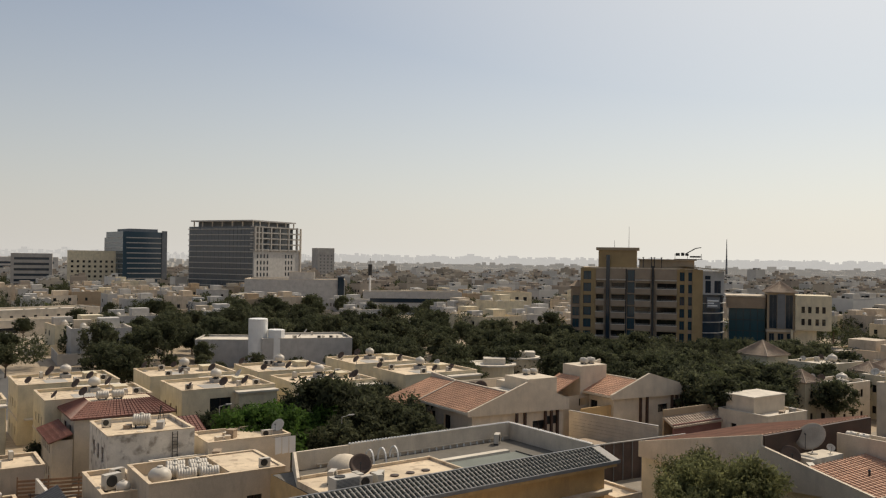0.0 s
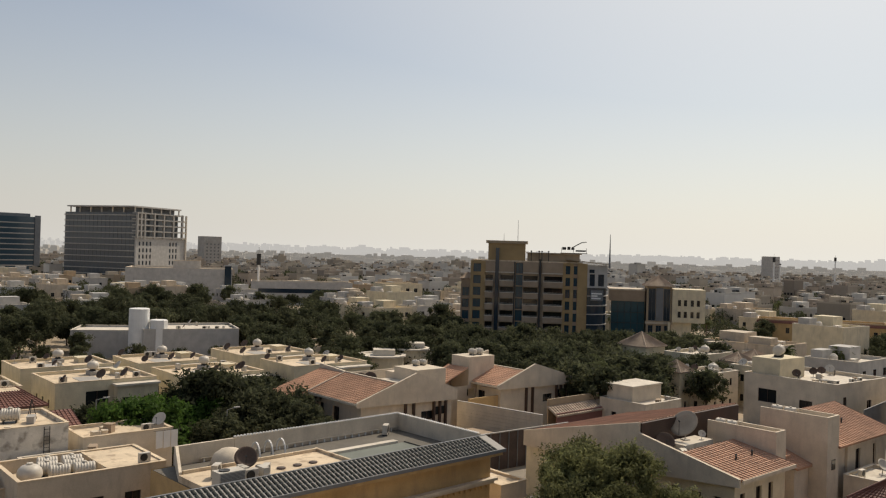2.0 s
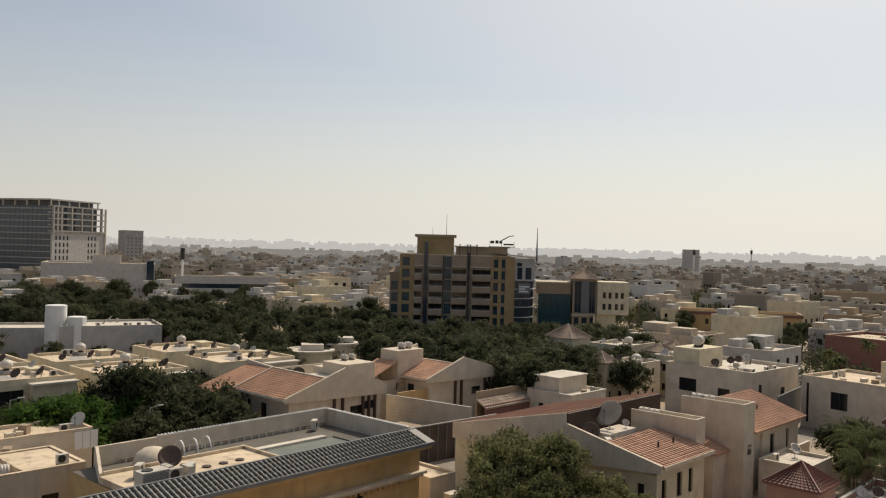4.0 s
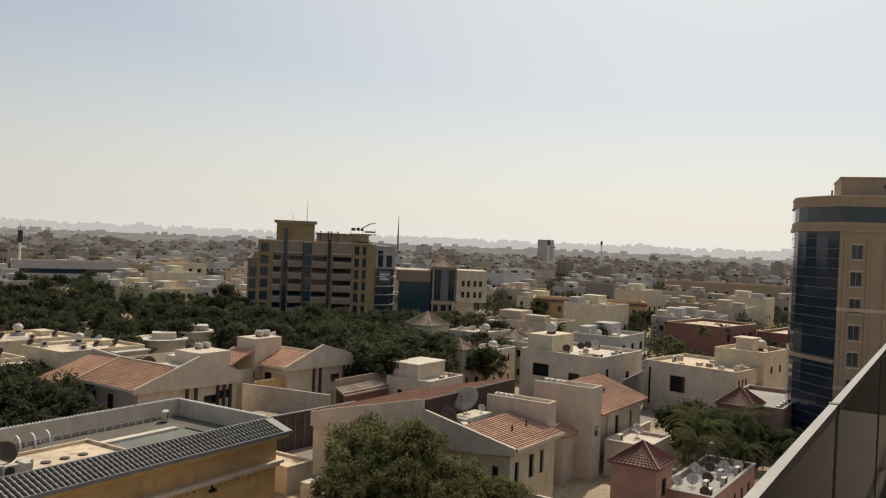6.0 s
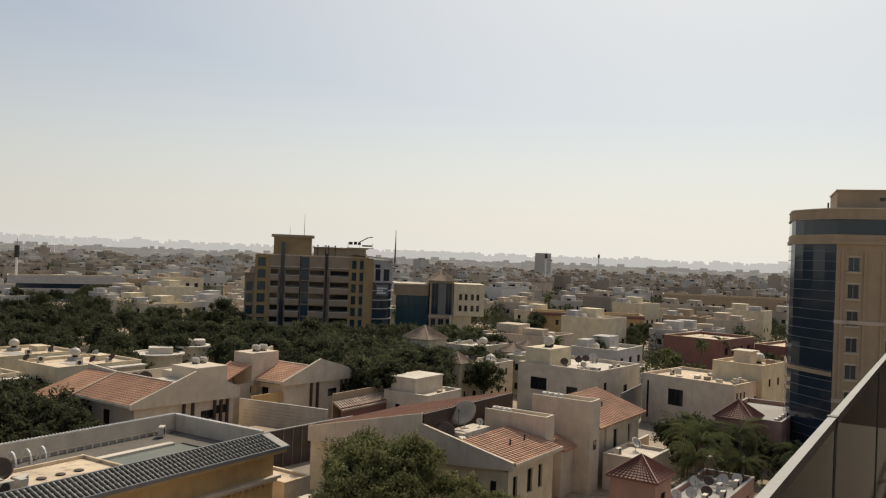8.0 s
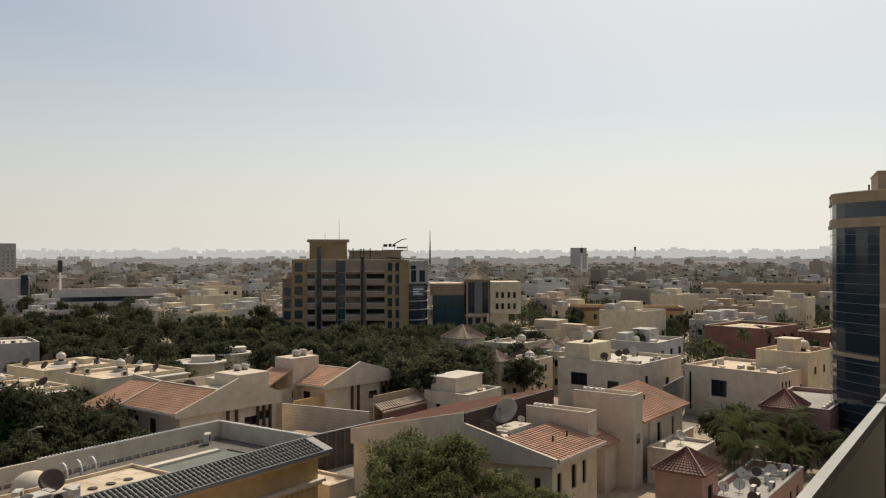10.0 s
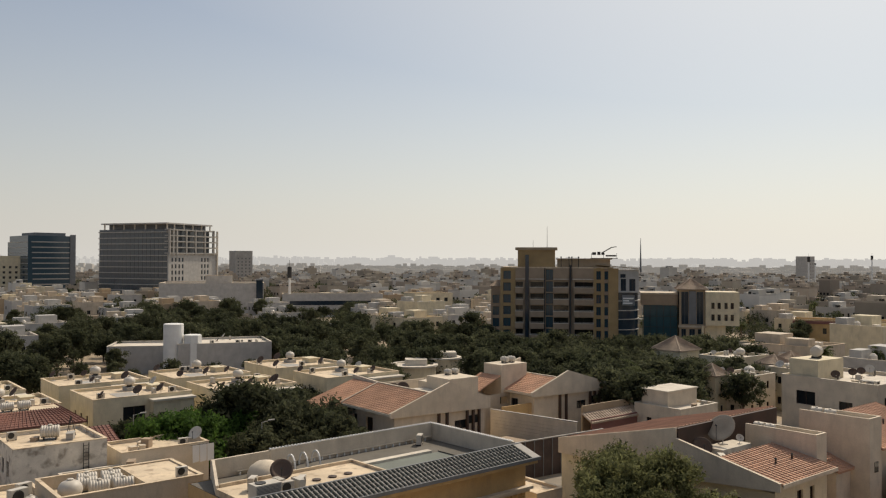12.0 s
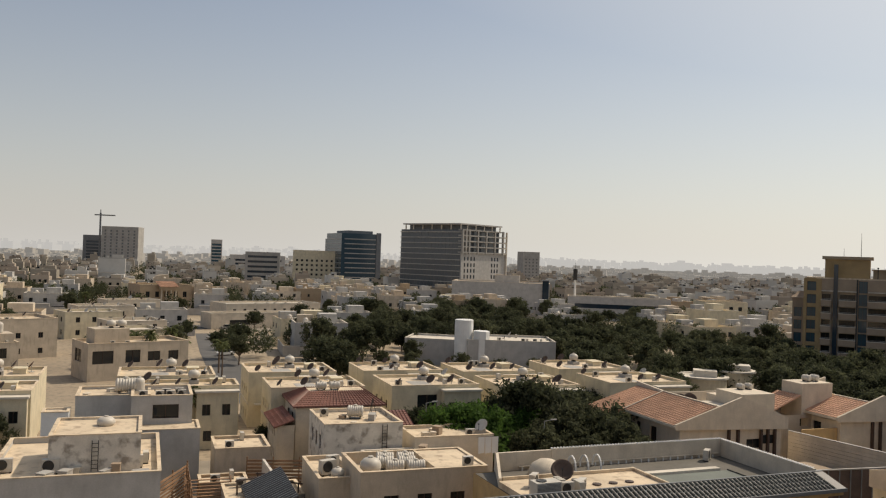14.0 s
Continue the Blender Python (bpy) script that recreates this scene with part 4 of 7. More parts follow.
h1 = gabled_house(3.0, 96.8, 5.6, 9.0, 15.2, 10.4, 7.0, 9.0, 10.0, 7.5)
part("terrace_block", M().box(9.4, 14.2, 0.6, 5.2, 7.0, 10.2).box(9.4, 12.0, 5.2, 7.0, 7.0, 9.4), WHITE, h1, "white roof block")
part("terrace_slab", M().box(5.9, 9.3, 2.4, 6.0, 7.0, 8.6), PALE, h1, "sunlit raised roof slab")
part("terrace_wall", M().box(5.8, 15.0, 10.2, 10.4, 6.4, 9.0).hexa([(5.8, 10.4, 6.4), (6.1, 10.4, 6.4), (6.1, 17.0, 6.4), (5.8, 17.0, 6.4)], [(5.8, 10.4, 9.0), (6.1, 10.4, 9.0), (6.1, 17, 9.4), (5.8, 17, 9.4)]), WHITE, h1)
put(dish_dark, h1, 6.6, 8.6, 7.0, 0, 1.2), put(dish_dark, h1, 8.3, 8.8, 7.0, 10, 1.2), put(spiral_tank, h1, 12.0, 4.0, 10.2, 100, 0.5), put(spiral_tank, h1, 13.2, 4.0, 10.2, 100, 0.5)
tiled_slope(h1, (-2.0, 16.5, 6.4), (-2.0, 10.6, 6.4), (5.7, 10.6, 8.8), (5.7, 16.5, 8.8), TILE, rib=0.5, course=0.45)
part("rear_wall", M().facade((-1.2, 16.3), (-1.2, 10.6), 0, 6.3, ()).facade((-1.2, 10.6), (5.6, 10.6), 0, 6.3, ()).facade((5.6, 16.3), (-1.2, 16.3), 0, 6.3, ()), WHITE, h1)
h2 = gabled_house(22.5, 110.5, 5.0, 7.4, 15.4, 9.0, 7.0, 8.8, 9.6, 7.2)
part("terrace_block", M().box(-0.6, 4.4, 5.4, 9.0, 6.0, 10.4), WHITE, h2, "white roof block")
part("rear_gable", M().hexa([(-3.6, 9.2, 5), (-3.6, 9.5, 5), (7, 9.5, 5), (7, 9.2, 5)], [(-3.6, 9.2, 8.0), (-3.6, 9.5, 8.0), (7, 9.5, 10.6), (7, 9.2, 10.6)]), WHITE, h2)
tiled_slope(h2, (-6.5, 9.2, 6.6), (-6.5, 5.2, 6.6), (-1.0, 5.2, 9.0), (-1.0, 9.2, 9.0), TILE, rib=0.5, course=0.45)
part("side_wall", M().facade((-5.8, 9.2), (-5.8, 5.2), 0, 6.5, ()).facade((-5.8, 5.2), (0.9, 5.2), 0, 6.5, [(4.8, 6.2, 5.0, 6.0)]), SAND, h2)
put(spiral_tank, h2, 1.6, 7.0, 10.4, 100, 0.6), put(spiral_tank, h2, 2.9, 7.0, 10.4, 100, 0.6)
part("ochre_panel", M().box(-4.6, 0.85, 0.9, 1.1, 0, 5.6), OCHRE, h2, "ochre screen wall")

# shade sheets and screens in the yard between them
yw = thing("yard_wall", "white boarded yard wall with horizontal joints", "wall", grid_pose(16.6, 108.8, GRID - 80))
part("wall_core", M().box(0, 13.2, 0.06, 0.2, 0, 5.3), WHITE, yw)
for k in range(12):
    part("board", M().box(0, 13.2, -0.02, 0.06, 0.15 + k * 0.43, 0.54 + k * 0.43), WHITE, yw)
part("wall_cap", M().box(-0.05, 13.25, -0.06, 0.26, 5.3, 5.38), METAL, yw)
msh = thing("mesh_fence", "rusty dark mesh fence beside the yard", "fence", grid_pose(15.8, 92.0, 30))
part("mesh_panel", M().box(0, 15.4, 0, 0.06, 0, 4.3), RUST, msh)
part("top_rail", M().box(-0.1, 15.5, -0.06, 0.12, 4.3, 4.42), METAL, msh)
for k in range(12):
    part("post", M().box(k * 1.4 - 0.05, k * 1.4 + 0.05, -0.08, 0, 0, 4.3), STEELSHEET, msh)
hut = house("yard_hut", "small white hut with a brown sheet roof", (17.0, 100.0), 3.2, 2.6, 2.6, WHITE, flat=False)
part("sheet_roof", M().box(-0.4, 3.6, -0.4, 3.0, 2.6, 2.72), BROWN, hut)
rw = house("back_yard_wall", "low white yard block beside the villa", (16.5, 78.5), 3.6, 7.0, 2.4, WHITE, parapet=0.2)
for k in range(5):
    solid("yard_step", M().box(0, 3.0, 0, 0.9, 0, 1.6 - k * 0.32).box(-0.05, 3.05, -0.05, 0.9, 1.6 - k * 0.32, 1.66 - k * 0.32), PALE, "pale concrete step beside the villa", "step", at=grid_pose(18.0 + k * 0.5, 76.2 - k * 0.75), group="yard steps")
shed = thing("maroon_carport", "maroon carport with a scalloped tiled canopy edge", "carport", grid_pose(29.0, 104.0, GRID))
part("wall", M().box(0, 10.5, 0, 0.2, 0, 4.6), MAROON, shed)
tiled_slope(shed, (-0.2, -0.2, 4.3), (10.8, -0.2, 4.3), (10.8, 1.6, 5.3), (-0.2, 1.6, 5.3), BROWNTILE, rib=0.5)
part("back_wall", M().box(0, 10.5, 1.6, 1.8, 0, 6.2), TAN, shed)

# ---- house with the dished roof terrace, terracotta slope towards the viewer ----
h3 = thing("terracotta_villa", "cream villa with a terracotta slope and a sunken roof terrace", "house", grid_pose(33.5, 64.3, GRID), "terracotta villas")
W3, L3 = 9.3, 24.2
holes_r = [(0.9, 1.7, 3.2, 5.4), (3.6, 4.6, 3.4, 5.6), (5.8, 6.6, 3.4, 5.6)]
holes_l = [(17.4, 18.1, 3.0, 5.0), (19.4, 20.4, 3.0, 5.0), (21.6, 22.3, 3.0, 5.0), (9.5, 14.0, 2.4, 3.8)]
m = M().facade((0.5, 0.7), (W3, 0.7), 0, 6.6, holes_r, 0.25).facade((0.5, L3), (0.5, 0.7), 0, 6.0, holes_l, 0.3)
m.facade((W3, 0.7), (W3, L3), 0, 6.6, ()).facade((W3, L3), (0.5, L3), 0, 6.0, ())
part("wall", m, CREAM, h3)
fit_windows(h3, (0.5, 0.7), (W3, 0.7), holes_r, GLASS, WOODTRIM, 0.25)
fit_windows(h3, (0.5, L3), (0.5, 0.7), holes_l, GLASS, WOODTRIM, 0.3)
for seg in ([(0.0, 6.3), (10.0, 5.5), (10.0, 9.0), (0.0, 6.95)], [(10.0, 5.5), (L3, 5.2), (L3, 6.75), (10.0, 10.0)]):
    part("gable", M().hexa([(0.0, q, z) for q, z in reversed(seg)], [(0.28, q, z) for q, z in reversed(seg)]), WHITE, h3, "cream gable fin along the side")
part("gable_coping", M().beam((0.1, 0.0, 6.99), (0.1, 10.0, 9.04), 0.3, 0.06), WHITE, h3, "thin pale coping")
tiled_slope(h3, (0.25, -0.1, 6.9), (W3 + 0.3, -0.1, 6.9), (W3 + 0.3, 6.1, 7.95), (0.25, 6.1, 7.95), TILE, rib=0.55, course=0.42, label="terracotta tiled slope")
tiled_slope(h3, (17.5, L3, 6.6), (0.3, L3, 6.6), (0.3, 10.2, 9.95), (17.5, 10.2, 9.95), TILE, rib=0.55, course=0.42)
part("eave_fascia", M().box(0.25, W3 + 0.3, -0.2, -0.11, 6.6, 6.92), WHITE, h3, "pale eave fascia")
part("roof_terrace", M().box(0.3, W3, 6.1, 10.0, 6.2, 6.6).box(0.3, W3, 6.1, 6.25, 6.6, 7.9), CONCRETE, h3, "sunken grey roof terrace")
# Brown back wall, darkened further to put its shade into the colour.
part("terrace_back_wall", M().box(0.3, 17.5, 9.85, 10.1, 6.6, 9.9), WOODTRIM, h3, "brown terrace back wall with shade in its colour")
part("terrace_slab", M().box(3.6, 8.4, 7.4, 9.4, 6.6, 7.9), PALE, h3, "pale raised slab under the dish")
part("stair_block", M().box(9.7, 11.6, 1.8, 8.8, 0.0, 8.8).box(9.7, 11.6, 1.8, 2.0, 8.8, 9.4).box(9.7, 9.9, 2.0, 8.8, 8.8, 9.4).box(11.4, 11.6, 2.0, 8.8, 8.8, 9.4), WHITE, h3, "white stair block")
part("side_roof_wall", M().box(11.7, 15.5, 4.0, 9.8, 0.0, 6.2), WHITE, h3)
tiled_slope(h3, (11.65, 3.4, 6.1), (16.0, 3.4, 6.1), (16.0, 9.8, 7.8), (11.65, 9.8, 7.8), TILE, rib=0.55, course=0.42)
for q in (4.6, 7.4):
    part("roof_vent", M().lathe([(0.09, 0), (0.09, 0.45), (0.16, 0.47), (0.04, 0.6)], 8, (q, 2.9, 7.35)), DARKMETAL, h3)
put(spiral_tank, h3, 10.6, 7.9, 8.8, 100, 0.5), put(spiral_tank, h3, 10.6, 6.7, 8.8, 100, 0.5)
put(dish_big, h3, 5.8, 8.8, 7.9, -20, 0.95), put(dish_dark, h3, 3.0, 9.2, 6.6, 0, 1.3), put(dish_pale, h3, 7.2, 7.9, 7.9, 0, 0.5)
for x, y, s in ((1.0, 6.9, 1.2), (1.4, 8.4, 1.2), (2.6, 6.9, 1.4), (0.9, 9.4, 1.0), (2.4, 8.0, 1.0), (4.2, 6.8, 1.1)):
    put(ac_unit, h3, x, y, 6.6, rng.choice((0, 45, 90)), s)
# neighbouring twin
h4 = thing("terracotta_villa", "cream villa with a terracotta roof and a white stair tower", "house", grid_pose(53.5, 79.0, GRID), "terracotta villas")
part("wall", M().facade((0, 0.6), (10, 0.6), 0, 6.6, [(2.0, 3.2, 3.4, 5.6), (6.5, 7.3, 3.4, 5.6)], 0.25).facade((0, 9), (0, 0.6), 0, 6.6, [(4.5, 5.4, 3.4, 5.4)], 0.25)
     .facade((10, 0.6), (10, 9), 0, 6.6, ()).facade((10, 9), (0, 9), 0, 6.6, ()), WHITE, h4)
fit_windows(h4, (0, 0.6), (10, 0.6), [(2.0, 3.2, 3.4, 5.6), (6.5, 7.3, 3.4, 5.6)], GLASS, WOODTRIM, 0.25)
fit_windows(h4, (0, 9), (0, 0.6), [(4.5, 5.4, 3.4, 5.4)], GLASS, WOODTRIM, 0.25)
tiled_slope(h4, (-0.5, -0.2, 6.7), (10.4, -0.2, 6.7), (10.4, 6.6, 8.9), (-0.5, 6.6, 8.9), TILE, rib=0.55, course=0.42)
part("stair_tower", M().box(-6.2, -3.6, 0.0, 7.0, 0, 9.2).box(-6.2, -3.6, 0.0, 0.2, 9.2, 9.9).box(-6.2, -6.0, 0.2, 7.0, 9.2, 9.9).box(-3.8, -3.6, 0.2, 7.0, 9.2, 9.9), WHITE, h4, "white stair tower")
part("link_wall", M().box(-3.59, -0.01, 0.9, 7.0, 0, 6.9), WHITE, h4)
part("tower_hatch", M().box(-5.2, -4.4, -0.05, 0.02, 4.6, 5.6), GLASS, h4)
tiled_slope(h4, (-3.7, -0.2, 6.7), (-0.45, -0.2, 6.7), (-0.45, 6.6, 8.9), (-3.7, 6.6, 8.9), TILE, rib=0.55, course=0.42)
part("roof_vent", M().lathe([(0.09, 0), (0.09, 0.45), (0.16, 0.47), (0.04, 0.6)], 8, (4.0, 3.0, 7.7)), DARKMETAL, h4)
put(spiral_tank, h4, -4.9, 5.8, 9.2, 100, 0.6), put(spiral_tank, h4, -4.9, 4.4, 9.2, 100, 0.6)
tiled_slope(h4, (-9.4, 1.4, 5.0), (-6.3, 1.4, 5.0), (-6.3, 7.0, 7.0), (-9.4, 7.0, 7.0), TILE, rib=0.55, course=0.42)
part("side_block", M().box(-9.2, -6.25, 1.8, 7.0, 0, 4.8), WHITE, h4)

# ---- low white building, pink houses with dark red pyramid roofs, palms ----
sm = house("low_white_building", "low white building with a sunlit flat roof", (54.0, 73.0), 7.0, 5.0, 3.6, WHITE, roof=PALE, parapet=0.3, right=[(1.6, 2.3, 1.6, 2.3), (4.2, 5.0, 0.6, 2.2)])
put(dish_pale, sm, 4.5, 3.0, 3.6, 20, 0.9), put(ac_unit, sm, 1.4, 3.8, 3.6)
pk = house("pink_villa", "salmon pink villa with a dark red pyramid tiled roof", (44.9, 59.4), 4.2, 4.2, 5.8, PINK, flat=False, right=wins(4.2, 1, 1, 1.2, 1.6, 3.0))
pyramid_roof(pk, 0, 4.2, 0, 4.2, 5.9, 7.6, REDTILE)
pk2 = house("pink_wing", "salmon pink flat-roofed wing crowded with dishes", (49.6, 57.6), 15.0, 5.0, 3.0, PINK, roof=CONCRETE, parapet=0.5, right=wins(15, 5, 1, 0.8, 1.2, 1.0))
for k in range(9):
    put(dish_pale if k % 3 else dish_dark, pk2, 1.0 + k * 1.4, 1.0 + (k * 7 % 4) * 1.0, 3.0, rng.uniform(-30, 30) - GRID, rng.uniform(0.6, 0.85))
for k in range(5):
    put(ac_unit, pk2, 1.6 + k * 2.4, 0.8 + (k % 2), 3.0, 0, 1.0)
pergola = thing("slat_pergola", "pergola of pale slats beside the pink villa", "pergola", grid_pose(46.4, 55.6))
for k in range(14):
    part("slat", M().box(0.3 * k + 0.02, 0.3 * k + 0.14, -0.1, 2.6, 2.5, 2.62), PALE, pergola)
for q in (0.0, 2.4):
    part("beam", M().box(-0.1, 4.3, q, q + 0.12, 2.36, 2.49), PALE, pergola)
for q in (0.05, 4.05):
    part("post", M().box(q, q + 0.12, 0.0, 0.12, 0, 2.355), PALE, pergola)
for x, y, ln, turn, h in ((36.0, 57.2, 9.0, GRID, 2.3), (38.6, 61.2, 7.5, GRID + 90, 2.6), (59.0, 84.0, 12.0, GRID - 62, 1.9), (61.5, 88.0, 9.0, GRID, 1.6)):
    yl = thing("yard_wall", "low cream yard wall with a sunlit coping", "wall", grid_pose(x, y, turn))
    part("wall_core", M().box(0, ln, 0, 0.22, 0, h), WHITE, yl), part("wall_cap", M().box(-0.05, ln + 0.05, -0.06, 0.28, h, h + 0.08), PALE, yl)
pt = house("pink_villa", "salmon pink villa with a dark red pyramid tiled roof", (73.3, 78.6), 4.4, 4.4, 6.2, PINK, flat=False, right=[(1.4, 2.6, 3.4, 5.0)])
pyramid_roof(pt, 0, 4.4, 0, 4.4, 6.3, 8.3, REDTILE)
pt2 = house("pink_wing", "salmon pink wing with a crenellated flat roof", (77.1, 77.8), 16.0, 8.0, 5.6, PINK, roof=CONCRETE, parapet=0.5, right=wins(16, 7, 1, 0.5, 1.5, 2.6))
for k in range(8):
    put(ac_unit, pt2, 1.0 + k * 1.8, 0.8, 5.6, 0, 0.9)

# ---- white villas beyond ----
w = house("white_villa", "white two-storey villa with a large dark window", (85.0, 95.0), 13.0, 15.0, 7.2, WHITE, rot=24, roof=SCREED, parapet=0.4,
          left=[(4.5, 7.0, 3.3, 5.8), (0.8, 1.2, 0.8, 6.6)], right=[(0.8, 1.4, 1.0, 6.4), (2.0, 2.6, 1.0, 6.4), (3.2, 3.8, 1.0, 6.4), (7, 8.4, 3.6, 5.4)])
clutter(w, 13, 15, 7.2, 1, 7, 0)
wt = house("white_tower_villa", "cream villa with a roof tower and lantern", (92.5, 97.5), 9.0, 8.0, 9.6, CREAM, rot=24, parapet=0.4, right=wins(9, 2, 1, 0.8, 1.2, 6.6))
part("lantern", M().box(2.2, 4.8, 3.0, 5.6, 9.6, 11.6).box(1.9, 5.1, 2.7, 5.9, 11.6, 11.8), WHITE, wt)
put(round_tank, wt, 6.4, 3.4, 9.6, 0, 1.0), put(round_tank, wt, 7.2, 6.0, 9.6, 0, 0.9)
fw = solid("steel_fence", M().box(0, 12, 0, 0.12, 0, 5.4), STEELSHEET, "grey-blue corrugated steel screen", "fence", at=grid_pose(71.5, 103.5, 40))
v1 = house("white_villa", "white villa with a recessed loggia and roof room", (70.6, 108.5), 15.0, 14.5, 7.4, WHITE, rot=30, parapet=0.5, roof=PALE,
           left=[(9.0, 11.0, 3.4, 5.0), (12.4, 13.2, 3.4, 5.0), (2.4, 5.4, 3.8, 5.8)], right=[(2.0, 3.0, 3.6, 6.0), (9.0, 10.4, 3.4, 5.0)])
part("roof_room", M().box(0.6, 7.6, 9.0, 13.6, 7.4, 10.4), CREAM, v1), clutter(v1, 15, 9, 7.4, 4, 6, 0)
put(spiral_tank, v1, 4.0, 11.2, 10.4, 20, 1.2)
wb = house("white_cube_house", "bright white cubic house with stepped flat roofs", (40.6, 103.5), 8.4, 7.4, 5.6, WHITE, roof=PALE, parapet=0.25, left=[(2.0, 2.8, 3.2, 4.2), (5.0, 5.8, 3.2, 4.2)], right=[(2.4, 3.3, 1.6, 2.6)])
part("upper_room", M().box(0.8, 7.4, 2.6, 6.8, 5.6, 7.7), WHITE, wb), part("upper_roof", M().box(0.65, 7.55, 2.45, 6.95, 7.7, 7.85), PALE, wb)
for k, (x, y, lu, lw, h) in enumerate(((59.5, 125.5, 9.5, 6.0, 6.2), (67.0, 144.0, 11.0, 8.0, 7.0), (72.0, 131.0, 8.0, 6.0, 6.6))):
    q = house("white_villa", "pale villa with small windows and a stair turret", (x, y), lu, lw, h, CREAM if k else WHITE, roof=PALE, parapet=0.5, right=wins(lu, 3, 2, 0.7, 1.2), left=wins(lw, 2, 2, 0.7, 1.2))
    clutter(q, lu, lw, h, 2, 3, 1)
    put(round_tank, q, lu * 0.7, lw * 0.5, h, 0, 0.9)
for x, y, s, h, top in ((55.2, 126.4, 3.6, 6.8, 8.6), (72.6, 139.5, 4.4, 6.8, 8.4), (59.0, 151.0, 6.4, 8.0, 10.6), (78.0, 143.0, 6.0, 6.4, 8.4)):
    q = house("turret_house", "pale turret with a faded brown pyramid tiled roof", (x, y), s, s, h, CREAM, flat=False, right=wins(s, 1, 2, 0.7, 1.1))
    pyramid_roof(q, 0, s, 0, s, h + 0.1, top, BROWNTILE)
# round white pavilions
for x, y, r_, h in ((9.0, 154.5, 4.2, 5.4), (15.0, 159.0, 3.2, 6.2)):
    q = thing("round_pavilion", "round cream pavilion with a stepped sunlit roof", "pavilion", pose(x, y, 0))
    part("wall", M().lathe([(r_, 0), (r_, h)], 28), CREAM, q)
    part("roof", M().lathe([(r_ + 0.4, h), (r_ + 0.4, h + 0.3), (r_ - 0.4, h + 0.32), (r_ - 0.5, h + 0.1)], 28), PALE, q)
    part("upper_roof", M().box(-1.5, 2.5, -1.0, 2.0, h + 0.1, h + 1.2), PALE, q)

# ---- odds and ends on the near roofs and in the yards ----
def crate(name, label, ob, x, y, z, w, d, h, mat, turn=0.0):
    q = solid(name, M().box(-w / 2, w / 2, -d / 2, d / 2, 0, h).box(-w / 2 - 0.04, w / 2 + 0.04, -d / 2 - 0.04, d / 2 + 0.04, h, h + 0.06), mat, label, "box",
              at=on_roof(ob, x, y, z) @ Matrix.Rotation(radians(turn), 4, "Z"))
    return q


for ob, lu, lw, z, n in ((tk, 6.0, 6.0, 7.15, 0), (plast, 8, 8, 7.0, 3), (ext, 9, 6, 5.6, 5), (low, 9, 4, 4.6, 3), (l1t, 13, 3.6, 6.0, 6), (l2w, 7, 6, 8.5, 4), (h1, 5, 4, 7.0, 0), (v1, 15, 8, 7.4, 9), (w, 13, 14, 7.2, 9), (wt, 8, 7, 9.6, 3), (wb, 8, 2.4, 5.6, 2)):
    for _ in range(n):
        crate("roof_crate", "weathered grey box standing on a flat roof", ob, rng.uniform(0.8, lu - 0.8), rng.uniform(0.6, lw - 0.6), z, rng.uniform(0.5, 1.6), rng.uniform(0.4, 0.9), rng.uniform(0.25, 0.9),
              rng.choice((BEIGEBOX, CONCRETE, BROWN, WHITE)), rng.uniform(0, 90))
for ob, x0, x1, y, z in ((plast, 0.5, 8.0, 0.25, 7.38), (l2, 0.3, 6.0, 5.0, 9.1), (w, 0.5, 12.5, 0.3, 7.65), (v1, 1, 14, 0.4, 7.95), (tk, 7.0, 10.9, 6.0, 7.3)):
    rl = thing("roof_pipe", "thin grey pipe run along a roof edge", "pipe", on_roof(ob, 0, 0, 0))
    part("pipe", M().tube((x0, y + 0.4, z - 0.2), (x1, y + 0.4, z - 0.2), 0.05, n=6), METAL, rl)
    for k in range(4):
        x = x0 + (x1 - x0) * (k + 0.5) / 4
        part("bracket", M().box(x - 0.05, x + 0.05, y + 0.36, y + 0.44, z - 0.42, z - 0.2), DARKMETAL, rl)
for x, y in ((-33.0, 70.0), (-35.5, 71.5), (-31.0, 72.0), (-36.0, 68.5)):
    st = thing("yard_trellis", "bent rusty steel frame standing in a yard", "frame", grid_pose(x, y, rng.uniform(0, 90)))
    part("upright", M().beam((0, 0, 0), (0, 0, 4.2), 0.12), RUST, st), part("upright", M().beam((2.2, 0, 0), (2.2, 0, 4.0), 0.12), RUST, st), part("rail", M().beam((-0.2, 0, 4.1), (2.6, 0, 3.9), 0.12), RUST, st)
    part("rail", M().beam((-0.2, 0, 2.6), (2.6, 0, 2.7), 0.08), RUST, st)
yd = house("yard_shed", "low grey shed with a cluttered flat roof", (-36.0, 66.5), 7.0, 5.0, 2.8, CONCRETE, parapet=0.2)
clutter(yd, 7, 5, 2.8, 1, 5, 0)
gt = thing("timber_stair", "brown timber stair with open treads", "stair", grid_pose(-40.2, 67.0, GRID))
for k in range(11):
    part("tread", M().box(0, 4.2, k * 0.3, k * 0.3 + 0.24, 1.0 + k * 0.22, 1.06 + k * 0.22), WOODSLAT, gt)
part("stringer", M().beam((0.05, 0, 1.0), (0.05, 3.3, 3.4), 0.1, 0.25), WOODSLAT, gt), part("stringer", M().beam((4.15, 0, 1.0), (4.15, 3.3, 3.4), 0.1, 0.25), WOODSLAT, gt)
for x in (0.05, 4.15):
    part("leg", M().box(x - 0.06, x + 0.06, 3.2, 3.32, 0, 3.3), WOODSLAT, gt), part("leg", M().box(x - 0.06, x + 0.06, 0.0, 0.12, 0, 1.0), WOODSLAT, gt)
